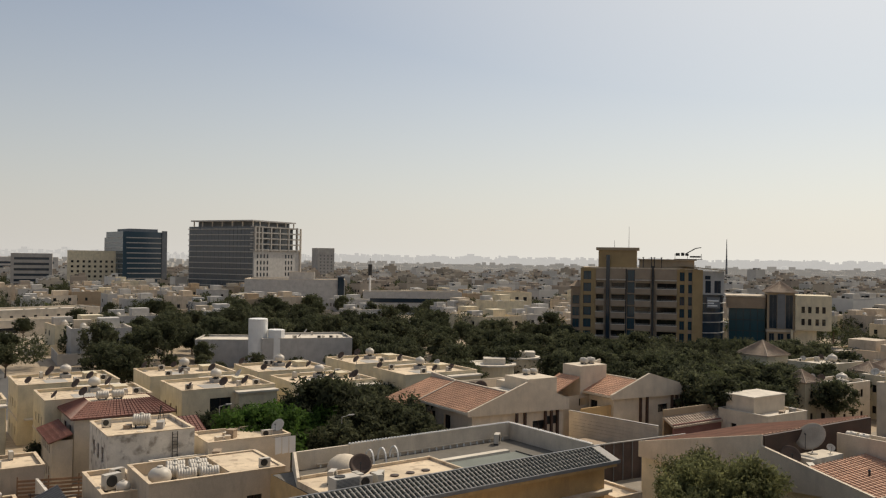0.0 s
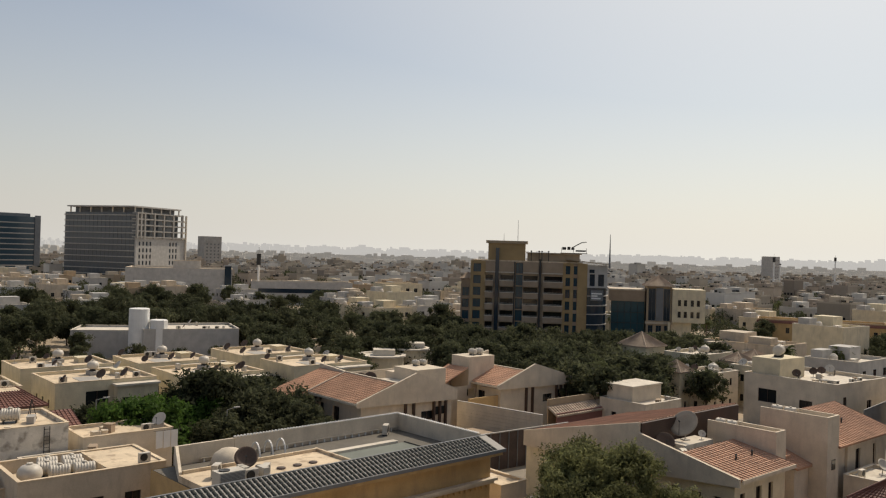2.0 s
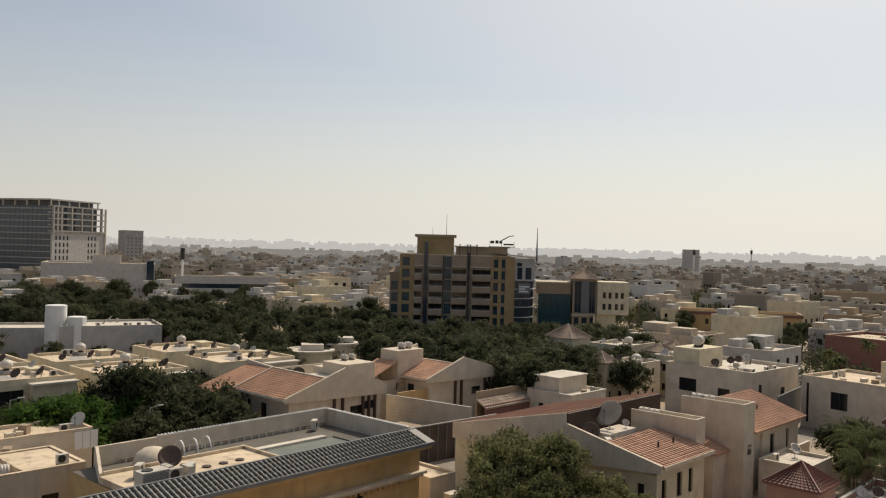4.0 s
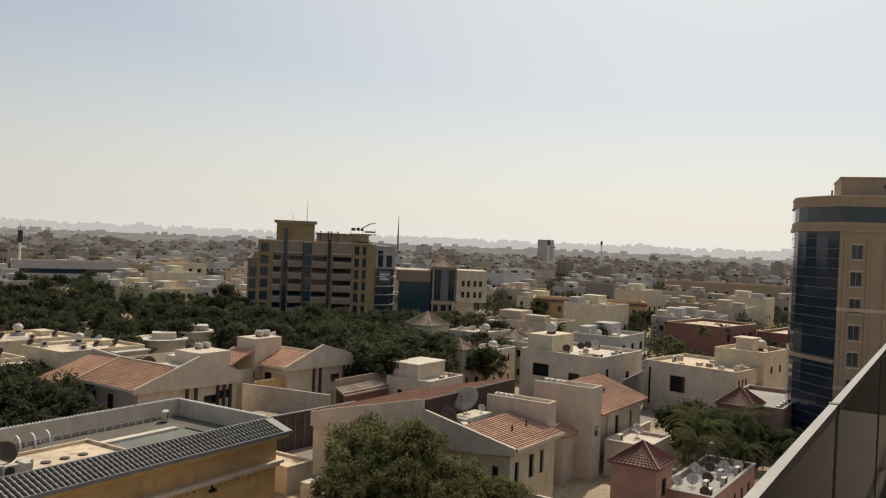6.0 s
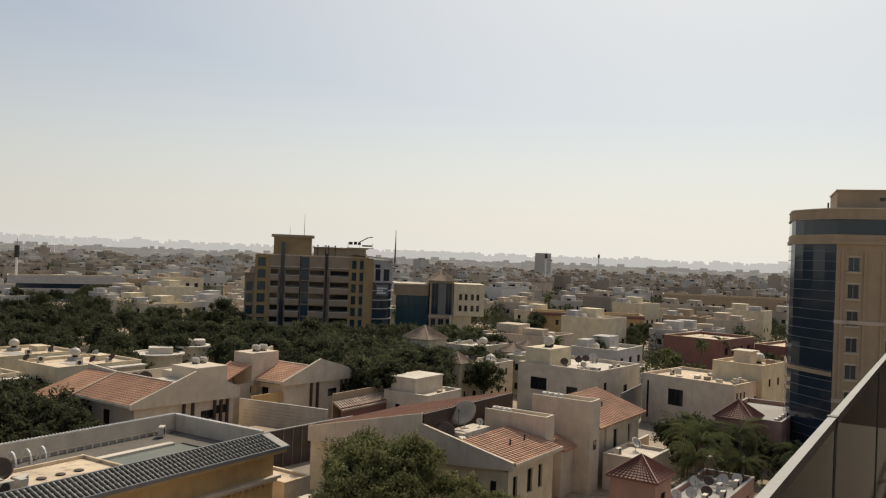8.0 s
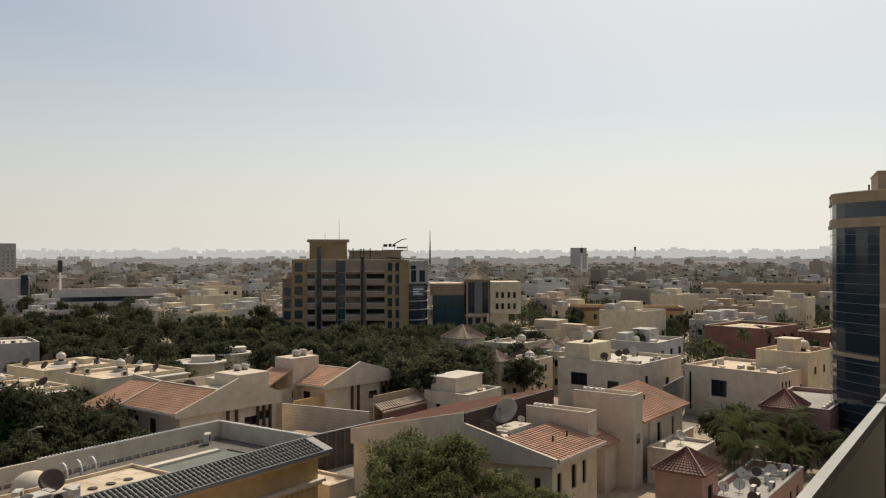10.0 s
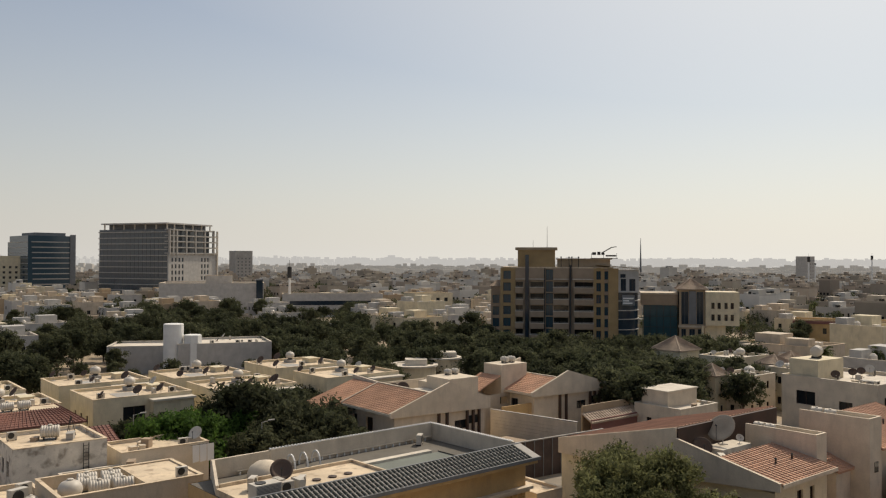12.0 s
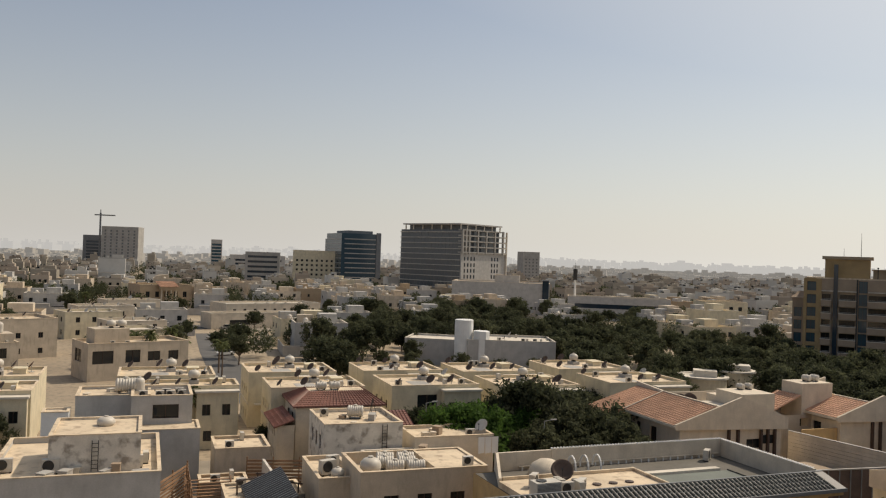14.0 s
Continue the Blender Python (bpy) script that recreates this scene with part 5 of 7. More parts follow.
ln = thing("laundry_line", "white cloths hanging on a line by the annexe", "laundry", on_roof(ext, 7.0, -0.6, 5.6))
for k in range(3):
    part("cloth", M().hexa([(k * 0.8, 0, -1.6), (k * 0.8 + 0.7, 0, -1.5), (k * 0.8 + 0.7, 0.05, -1.5), (k * 0.8, 0.05, -1.6)], [(k * 0.8, 0.08, 0.2), (k * 0.8 + 0.7, 0.02, 0.2), (k * 0.8 + 0.7, 0.07, 0.2), (k * 0.8, 0.13, 0.2)]), WHITEPAINT, ln)
part("line", M().tube((-0.3, 0.06, 0.22), (2.8, 0.06, 0.22), 0.02, n=5), DARKMETAL, ln)

# ---- large buildings further off ----
def block(name, label, x, y, rot, category="building"):
    return thing(name, label, category, grid_pose(x, y, rot))


# brown and gold apartment block
ap = block("apartment_block", "seven-storey brown and golden apartment block with balconies and blue glass", 34.5, 209.1, -13.9)
FEET.append((51, 208, 22))
AT, FH = 23.2, 3.0
floors = [AT - 3.1 - FH * k for k in range(7)]
cols_win = ((0.6, 2.5), (24.0, 25.1), (26.0, 26.9))
cols_blue = ((11.4, 13.2),)
cols_bal = ((3.8, 5.6), (7.5, 10.8), (13.4, 17.0), (18.6, 23.2))
h_win = [(a, b, z + 0.3, z + 2.4) for z in floors for a, b in cols_win]
h_blue = [(a, b, z + 0.1, z + 2.8) for z in floors for a, b in cols_blue]
h_bal = [(a, b, z + 0.1, z + 2.6) for z in floors[1:] for a, b in cols_bal]
part("wall", M().facade((0, 0), (28.2, 0), 0, AT, h_win + h_blue + h_bal, 1.2).facade((0, 15), (0, 0), 0, AT, ()).facade((28.2, 15), (0, 15), 0, AT, ())
     .facade((28.2, 0), (28.2, 15), 0, AT, ()), BROWN, ap, "brown rendered wall with recessed loggias")
fit_windows(ap, (0, 0), (28.2, 0), h_win + h_blue, BLUEGLASS, WOODTRIM, 0.25)
fit_windows(ap, (0, 0), (28.2, 0), h_bal, GLASS, WOODTRIM, 1.2)
for z in floors[1:]:
    for a, b in cols_bal:
        part("balcony", M().box(a - 0.15, b + 0.15, -0.9, 0.0, z - 0.2, z + 0.05).box(a - 0.15, b + 0.15, -0.9, -0.75, z + 0.05, z + 1.15), BROWN, ap, "brown balcony parapet")
        part("balcony_lip", M().box(a - 0.2, b + 0.2, -0.96, -0.72, z + 1.15, z + 1.3), PALE, ap, "pale balcony coping")
        part("balcony_rail", M().box(a - 0.2, b + 0.2, -0.93, -0.85, z + 1.5, z + 1.56), METAL, ap)
for a, b in ((-0.12, 0.55), (2.55, 3.7), (23.3, 23.95), (25.15, 25.95), (26.95, 29.4)):
    part("gold_pier", M().box(a, b, -0.25, -0.01, 0, AT), GOLD, ap, "golden ochre pier")
for z in floors:
    for a, b in ((0.55, 2.55), (23.95, 25.15)):
        part("gold_band", M().box(a, b, -0.2, -0.005, z + 2.45, z + 3.25), GOLD, ap)
part("glass_fin", M().box(6.2, 7.1, -0.6, -0.02, 0, AT + 3.4), NIGHTGLASS, ap, "dark vertical glass strip")
part("service_pipe", M().box(17.3, 17.8, -0.7, -0.02, 0, AT + 0.8), DARKMETAL, ap), part("service_pipe", M().box(10.95, 11.25, -0.5, -0.02, 0, AT), DARKMETAL, ap)
part("roof", M().box(0, 28.2, 0, 15, AT, AT + 0.3), SCREED, ap)
part("penthouse", M().box(4.2, 13.6, 1.0, 8.0, AT + 0.3, AT + 4.6), GOLD, ap, "golden roof penthouse")
part("penthouse_roof", M().box(3.6, 14.2, 0.5, 8.5, AT + 4.6, AT + 5.3), TAN, ap)
part("roof_storey", M().box(14.2, 27.5, 2.0, 9.0, AT + 0.3, AT + 2.2).box(13.9, 28.0, 1.4, 9.4, AT + 2.2, AT + 2.5), TAN, ap)
part("canopy", M().hexa([(24.0, -1.0, AT + 0.9), (34.6, -1.0, AT - 0.2), (34.6, 7, AT - 0.2), (24.0, 7, AT + 0.9)], [(24.0, -1.0, AT + 1.1), (34.6, -1.0, AT), (34.6, 7, AT), (24.0, 7, AT + 1.1)]), TAN, ap, "sloping roof canopy")
for a, b in ((3.7, 6.2), (7.1, 11.0), (13.3, 17.2), (18.0, 23.3)):
    part("parapet_panel", M().box(a, b, -0.5, -0.005, AT - 2.6, AT - 0.2), BROWN, ap)
    part("floor_lip", M().box(a, b, -0.6, -0.003, AT - 2.9, AT - 2.65), PALE, ap)
for x in (15.2, 17.2, 17.9, 19.6):
    part("roof_vent", M().lathe([(0.1, 0), (0.1, 2.4), (0.22, 2.42), (0.22, 2.6), (0.05, 2.7)], 10, (x, 1.0, AT + 0.3)), DARKMETAL, ap)
part("antenna", M().tube((11.6, 4, AT + 5.3), (11.6, 4, AT + 10.8), 0.07, 0.03, 6), DARKMETAL, ap), part("antenna", M().tube((8.0, 4, AT + 5.3), (8.0, 4, AT + 7.2), 0.05, 0.03, 6), DARKMETAL, ap)
# curved corner of dark glass with pale bands, and the spire
crv = M()
arc = [(29.4 + 5.2 * math.sin(q), 5.2 - 5.6 * math.cos(q)) for q in [math.pi / 2 * k / 8 for k in range(9)]]
part("corner_glass", M().hexa([(29.4, 15, 0)] + [(px, py, 0) for px, py in arc] + [(34.6, 15, 0)], [(29.4, 15, 17.2)] + [(px, py, 17.2) for px, py in arc] + [(34.6, 15, 17.2)]), NIGHTGLASS, ap, "curved dark glass corner")
for z in (5.2, 7.8, 10.4, 12.6, 15.0):
    part("pale_band", M().hexa([(29.3, 15.1, z)] + [(29.4 + (px - 29.4) * 1.04, py - 0.2, z) for px, py in arc] + [(34.9, 15.1, z)], [(29.3, 15.1, z + 0.22)] + [(29.4 + (px - 29.4) * 1.04, py - 0.2, z + 0.22) for px, py in arc] + [(34.9, 15.1, z + 0.22)]), METAL, ap)
part("corner_upper", M().facade((29.4, 0), (34.4, 0), 17.2, AT - 0.3, [(0.6, 1.9, 17.6, 20.6), (2.7, 4.2, 17.6, 20.6), (0.5, 1.8, 20.9, 21.8)], 0.2).facade((34.4, 0), (34.4, 14), 17.2, AT - 0.3, ()), GREYWHITE, ap, "grey-white corner storey")
fit_windows(ap, (29.4, 0), (34.4, 0), [(0.6, 1.9, 17.6, 20.6), (2.7, 4.2, 17.6, 20.6), (0.5, 1.8, 20.9, 21.8)], NIGHTGLASS, DARKMETAL, 0.2)
part("spire", M().tube((34.9, 0.5, AT - 1), (34.9, 0.5, AT + 7.6), 0.28, 0.05, 8), STEELSHEET, ap, "slim pointed steel spire")
part("signboard", M().box(30.3, 33.4, -0.75, -0.6, 14.0, 16.6), STEELSHEET, ap, "dark signboard with pale bars")
for k, (a, b) in enumerate(((30.5, 32.8), (30.5, 32.0), (30.5, 33.1))):
    part("sign_bar", M().box(a, b, -0.8, -0.755, 14.4 + k * 0.6, 14.75 + k * 0.6), WHITEPAINT, ap)
part("side_wing", M().facade((-2.8, 3), (-0.15, 3), 0, 18.5, [(0.4, 2.1, z, z + 2.2) for z in (5, 8, 11, 14)], 0.2).facade((-2.8, 14), (-2.8, 3), 0, 18.5, ()), BROWN, ap)
fit_windows(ap, (-2.8, 3), (-0.15, 3), [(0.4, 2.1, z, z + 2.2) for z in (5, 8, 11, 14)], BLUEGLASS, WOODTRIM, 0.2)
tiled_slope(ap, (-3.2, 2.6, 18.5), (0, 2.6, 18.5), (0, 6, 20.0), (-1.4, 6, 20.0), BROWNTILE)
sg = thing("roof_sign", "dark roof sign of plain strokes on a frame", "sign", on_roof(ap, 22.8, 2.2, AT + 2.5))
part("sign_frame", M().box(-0.2, 6.6, 0, 0.1, 0, 0.15).box(0, 0.1, 0, 0.1, 0, 1.4).box(3, 3.1, 0, 0.1, 0, 1.4).box(6.3, 6.4, 0, 0.1, 0, 1.4), DARKMETAL, sg)
for k, (a, b, z0, z1) in enumerate(((0.2, 1.2, 0.9, 1.6), (1.5, 2.3, 0.9, 1.7), (2.5, 3.3, 0.9, 1.5), (3.6, 6.2, 0.5, 0.9))):
    part("sign_stroke", M().box(a, b, -0.08, -0.01, z0, z1), DARKMETAL, sg)
part("sign_swoosh", M().beam((2.6, 0, 1.4), (5.0, 0, 2.8), 0.1, 0.25).beam((5.0, 0, 2.8), (6.3, 0, 3.0), 0.1, 0.2), DARKMETAL, sg)

# annexe: glass link, hipped tower, plain block
an = block("office_annexe", "low office annexe with blue glass link and hipped tower", 71.5, 210.5, -17)
FEET.append((84, 205, 16))
part("glass_link", M().box(0.9, 9.5, 1.5, 12, 0, 13.6), TEALGLASS, an, "blue-green glass link")
for z in (2.6, 5.2, 7.8, 10.6):
    part("transom", M().box(0.9, 9.5, 1.4, 1.49, z, z + 0.12), DARKMETAL, an)
for q in (0.9, 2.6, 4.3, 6.0, 7.7):
    part("mullion", M().box(q, q + 0.1, 1.38, 1.48, 0, 13.5), DARKMETAL, an)
part("link_fascia", M().box(0.4, 9.6, 1.0, 12, 13.6, 16.4), BROWN, an, "brown fascia over the glass link"), part("link_roof", M().box(0.2, 9.6, 0.8, 12, 16.4, 16.8), SAND, an)
tw_h = [(0.5, 2.3, 8.8, 17.2), (4.3, 6.0, 8.8, 17.2), (0.5, 1.7, 4.2, 7.6), (2.5, 3.9, 4.2, 7.6), (4.6, 5.9, 4.2, 7.6)]
tw_s = [(0.6, 6.2, 8.6, 17.2)]
part("tower_wall", M().facade((9.9, 0), (16.3, 0), 0, 17.8, tw_h, 0.25).facade((9.9, 7), (9.9, 0), 0, 17.8, tw_s, 0.25).facade((16.3, 0), (16.3, 7), 0, 17.8, ()), TAN, an)
part("tower_core", M().box(12.3, 14.1, -0.12, -0.003, 8.8, 17.4), STEELSHEET, an, "grey strip between the tower windows")
fit_windows(an, (9.9, 0), (16.3, 0), tw_h, NIGHTGLASS, STEELSHEET, 0.25), fit_windows(an, (9.9, 7), (9.9, 0), tw_s, NIGHTGLASS, STEELSHEET, 0.25)
part("tower_cornice", M().box(9.6, 16.6, -0.3, -0.001, 8.0, 8.5), SAND, an)
pyramid_roof(an, 9.9, 16.3, 0, 7, 17.9, 20.6, BROWNTILE, 0.7)
bw = [(q, q + 0.8, z, z + 1.6) for z in (9.9, 12.9) for q in (1.4, 2.9, 4.6, 6.1)]
part("block_wall", M().facade((16.35, -1), (24.6, -1), 8.9, 16.9, bw, 0.3).facade((16.35, 9), (16.35, -1), 8.9, 16.9, ()).facade((24.6, -1), (24.6, 9), 8.9, 16.9, ()).box(16.35, 24.6, -0.98, 9, 16.9, 17.2).box(16.35, 24.6, -0.98, 9, 8.6, 8.9), CREAM, an, "cream office block on a narrower base")
fit_windows(an, (16.35, -1), (24.6, -1), bw, GLASS, WOODTRIM, 0.3)
part("block_base", M().box(15.4, 21.4, 0.4, 9, 0, 8.58), CREAM, an), part("base_pier", M().box(15.4, 15.9, -0.9, 0.39, 0, 8.58), CREAM, an)

# dark glass office with an open concrete frame on its corner
dk = block("glass_office", "dark glass office block with horizontal bands and an open concrete frame", -113.0, 487.0, 62)
FEET.append((-110, 520, 40))
DT = 42.6
part("glass_body", M().hexa([(0.4, 0.4, 0), (39.6, 2.4, 0), (39.6, 52, 0), (3.0, 54.3, 0), (0.9, 52.6, 0)], [(0.4, 0.4, DT), (39.6, 2.4, DT), (39.6, 52, DT), (3.0, 54.3, DT), (0.9, 52.6, DT)]), OFFICEGLASS, dk, "dark glass facade")
for k in range(12):
    z = 3.4 + k * 3.4
    part("floor_band", M().hexa([(-0.3, 0.3, z), (0.38, 0.3, z), (0.88, 52.6, z), (3.0, 54.7, z), (0.2, 52.8, z)], [(-0.3, 0.3, z + 0.5), (0.38, 0.3, z + 0.5), (0.88, 52.6, z + 0.5), (3.0, 54.7, z + 0.5), (0.2, 52.8, z + 0.5)]), METAL, dk)
for k in range(17):
    q = 1.2 + k * 3.0
    part("mullion", M().box(0.25 + q * 0.0108, 0.38 + q * 0.0108, q, q + 0.08, 0, DT), STEELSHEET, dk)
for k in range(5):
    z = 28.4 + k * 3.4
    part("frame_slab", M().box(-0.4, 40.2, -1.4, 2.2, z, z + 0.75), CONCRETE, dk, "open concrete floor beam")
for q in (-0.4, 2.6, 5.6, 13.8, 22.0, 30.4, 38.9):
    part("frame_column", M().box(q, q + 1.1, -1.5, -0.3, 28.0, DT + 0.3), CONCRETE, dk, "pale concrete column")
for q in (28.6, 32.0, 35.4, 38.8):
    part("end_screen", M().box(40.2, 43.2, -1.3, -0.7, q - 0.3, q + 0.7), PALE, dk)
part("end_post", M().box(42.6, 43.4, -1.5, -0.5, 0, DT), PALE, dk)
pw = [(q, q + 1.3, z, z + 2.3) for z in (12.8, 16.4, 20.0, 23.8) for q in (2.4, 5.4, 8.4, 11.4, 28.6, 31.4, 34.2)]
part("pale_screen", M().facade((0, -0.5), (42.6, -0.5), 0, 28.4, pw, 0.35).box(-0.05, 0.0, -0.5, 0.4, 0, 28.4), GREYWHITE, dk, "pale lower wall with slot windows")
fit_windows(dk, (0, -0.5), (42.6, -0.5), pw, NIGHTGLASS, DARKMETAL, 0.35, False)
part("roof_storey", M().box(4, 38, 4, 48, DT, DT + 3.0), STEELSHEET, dk), part("roof_brim", M().box(-1.0, 39.5, 0, 49.5, DT + 3.0, DT + 3.8), GREYWHITE, dk, "projecting pale roof brim")
for q in (1.0, 9, 17, 25, 33, 41, 48):
    part("roof_post", M().box(0.4, 1.0, q, q + 0.6, DT, DT + 3.0), PALE, dk)
for q in (6, 14, 22, 30, 38):
    part("roof_post", M().box(q, q + 0.6, 0.6, 1.2, DT, DT + 3.0), PALE, dk)

# blue glass tower with curved bands
gb = block("blue_glass_tower", "blue glass office tower with pale horizontal bands", -225.5, 577.5, 40)
FEET.append((-225, 610, 30))
part("glass_body", M().box(0, 31, 0, 36, 0, 41), OFFICEBLUE, gb), part("dark_wing", M().box(2, 14, 36.1, 46, 0, 37), NIGHTGLASS, gb)
for k in range(10):
    part("floor_band", M().box(3.5 - 0.15 * k, 27, -0.7, -0.01, 4 + k * 3.6, 4.7 + k * 3.6), METAL, gb)
    part("side_band", M().box(-0.5, -0.01, 0, 36, 4 + k * 3.6, 4.4 + k * 3.6), METAL, gb)
part("edge_pier", M().box(27.5, 31.2, -0.7, -0.02, 0, 42), STEELSHEET, gb), part("roof_plant", M().box(6, 26, 4, 30, 41, 43.2), STEELSHEET, gb)

# other buildings that stand out of the roofs
def plain_block(name, label, x, y, rot, lu, lw, h, mat, nx, floors, pane=None, fh=3.5, w=1.6, hh=1.6, category="building", left_n=0):
    ob = house(name, label, (x, y), lu, lw, h, mat, rot=rot, right=wins(lu, nx, floors, w, hh, 1.2, fh), left=wins(lw, left_n, floors, w, hh, 1.2, fh) if left_n else (), pane=pane, category=category)
    return ob


plain_block("beige_office", "beige office block with small square windows", -263, 575, 25, 32, 20, 26.5, CREAM, 8, 6, left_n=3)
plain_block("stepped_office", "grey banded office with a dark roof storey", -300, 570, 25, 26, 22, 24, CONCRETE, 1, 6, NIGHTGLASS, 3.8, 22, 1.7)
plain_block("white_hall", "long plain pale grey hall", -94.2, 388.8, 8, 47, 30, 13.6, GREYWHITE, 0, 0)
hall = house("hall_tower", "white stair block on the hall", (-75, 398), 12, 6, 17, GREYWHITE, rot=8)
slot = thing("dark_portal", "dark glazed slot at the end of the hall", "building", grid_pose(-51, 394, 8))
part("glass_slot", M().box(0, 3, 0, 6, 0, 15.5), NIGHTGLASS, slot), part("lintel", M().box(-0.2, 3.2, -0.2, 6, 15.5, 16), STEELSHEET, slot)
plain_block("long_dark_office", "long low office with a dark ribbon window", -36, 366, 6, 44, 16, 9.5, GREYWHITE, 1, 2, NIGHTGLASS, 4.0, 38, 1.9)
plain_block("pale_office", "small pale three-storey block with square windows", 20, 335, 20, 17, 12, 11, CREAM, 4, 3, left_n=3)
cn = plain_block("concrete_tower", "unfinished grey concrete tower", -657, 878, 20, 44, 26, 49, CONCRETE, 6, 12, STEELSHEET, 3.8, 2.0, 2.2)
cr = thing("tower_crane", "thin tower crane above an unfinished block", "crane", grid_pose(-662, 882, 30))
part("mast", M().box(-1, 1, -1, 1, 0, 66), STEELSHEET, cr), part("jib", M().box(-7, 17, -0.6, 0.6, 62.5, 64), STEELSHEET, cr), part("peak", M().box(-0.5, 0.5, -0.5, 0.5, 66, 70), STEELSHEET, cr)
plain_block("far_office", "low dark glass office", -700, 900, 30, 48, 20, 38, STEELSHEET, 1, 8, NIGHTGLASS, 4.0, 40, 2.4)
plain_block("far_blue_tower", "small blue glass tower", -560, 970, 30, 14, 14, 38, GREYWHITE, 1, 8, BLUEGLASS, 4.2, 12, 2.8)
plain_block("far_long_office", "long low office with dark bands", -455, 830, 30, 60, 20, 20, GREYWHITE, 1, 4, NIGHTGLASS, 4.2, 52, 2.2)
# Panes of these two are grey: the haze's low contrast put into colour.
plain_block("far_grey_block", "grey apartment block far off", -137, 890, 30, 19, 18, 34, CONCRETE, 4, 8, STEELSHEET)
plain_block("far_pale_tower", "pale tower block far off", 440, 790, 30, 14, 12, 30, GREYWHITE, 3, 8, CONCRETE)
plain_block("school", "long tan school block", 250, 330, -35, 70, 16, 9.5, TAN, 14, 2)
plain_block("school", "tan school wing with tall windows", 300, 300, -35, 40, 14, 12, SAND, 8, 3, w=1.4)
oc = plain_block("ochre_compound", "long ochre compound with brown roof edge", 122, 226, -28, 34, 10, 8.0, OCHRE, 7, 2, w=1.0)
part("roof_edge", M().box(-0.4, 34.4, -0.5, -0.02, 7.5, 8.3), MAROON, oc)
plain_block("maroon_house", "maroon house with pale window frames", 128, 148, 24, 18, 14, 7.6, MAROON, 4, 2)
plain_block("maroon_house", "low maroon house with terraces", 148, 140, 24, 18, 14, 6.2, MAROON, 4, 1)

# telecom masts
def mast(x, y, h, r_, head, label):
    ob = thing("telecom_mast", label, "mast", pose(x, y, 0))
    part("pole", M().tube((0, 0, 0), (0, 0, h), r_, r_ * 0.8, 10), WHITEPAINT, ob)
    part("antenna_head", M().tube((0, 0, h - head), (0, 0, h), r_ * 1.8, n=10), DARKMETAL, ob)
    part("rod", M().tube((0, 0, h), (0, 0, h + head * 0.6), 0.08, n=6), DARKMETAL, ob)


mast(-34.2, 378.4, 22.0, 0.55, 5.0, "white telecom pole with a dark antenna head")
mast(380, 590, 30.0, 0.5, 3.0, "grey telecom pole with antennas"), mast(330, 590, 29.0, 0.6, 4.0, "grey telecom pole with antennas"), mast(338, 595, 24.0, 0.4, 1.0, "thin red and white mast")

# low white building with two white cylinders among the trees
wk = house("white_clinic", "low white building with stepped flat roof", (-40.0, 182.0), 20, 14, 6.4, GREYWHITE, rot=16, roof=PALE, parapet=0.4)
wk2 = house("white_clinic_wing", "low white wing with flat roof", (-56.0, 186.0), 15, 12, 5.6, GREYWHITE, rot=6, roof=PALE, parapet=0.4)
cy = thing("white_cylinder", "tall plain white cylindrical stair tower", "tower", pose(-41.5, 184.5, 0))
part("shaft", M().lathe([(2.1, 0), (2.1, 11.0), (1.9, 11.1)], 24), WHITEPAINT, cy, smooth=False)
cy2 = thing("white_cylinder", "shorter white block beside the stair tower", "tower", pose(-37.4, 184.5, 0))
part("shaft", M().lathe([(1.9, 0), (1.9, 8.6), (1.8, 8.7)], 8), WHITEPAINT, cy2)
clutter(wk, 20, 14, 6.4, 2, 8, 0)

# tan hotel tower with dark blue glass
tt = block("hotel_tower", "tan stone hotel tower with a dark blue glass corner", 80.7, 73.8, -43)
FEET.append((90, 78, 18))
TT = 28.1
tw = [(q, q + 1.25, z, z + 1.7) for z in [24.85 - 3.2 * k for k in range(8)] for q in (1.3, 5.5, 9.9)]
part("wall", M().facade((0, 0), (15, 0), 0, TT, tw, 0.3).facade((15, 0), (15, 15), 0, TT, ()).facade((15, 15), (-4.6, 15), 0, TT, ()), TAN, tt, "tan stone wall")
fit_windows(tt, (0, 0), (15, 0), tw, NIGHTGLASS, METAL, 0.3)
for q, _, z, _ in tw:
    part("sill", M().box(q - 0.2, q + 1.45, -0.2, -0.002, z - 0.22, z - 0.02), SAND, tt)
    part("lintel", M().box(q - 0.15, q + 1.4, -0.1, -0.002, z + 1.72, z + 1.9), SAND, tt)
for q in (0.55, 3.0, 4.9, 7.3, 9.2, 11.7):
    part("pilaster", M().box(q, q + 0.3, -0.13, -0.002, 0, 27.2), TAN, tt)
for z in (9.2, 18.6):
    part("stone_band", M().box(-0.05, 15, -0.16, -0.003, z, z + 0.45), SAND, tt)
garc = [(0.0, 0.0), (-1.15, 1.35), (-2.35, 2.85), (-3.45, 4.4), (-4.35, 6.0), (-4.75, 7.6), (-4.8, 15)]


def corner_ring(z0, z1, o, mat, name, label="", full=True):
    """A band round the glass corner, o metres proud of it; full: it runs on along the stone wall."""
    low = [(x - o * 0.75, y - o * 0.65) for x, y in garc]
    low = ([(15 + o, 15.0), (15 + o, -o), (0, -o)] if full else [(0, 15.0)]) + low
    return part(name, M().hexa([(x, y, z0) for x, y in reversed(low)], [(x, y, z1) for x, y in reversed(low)]), mat, tt, label)


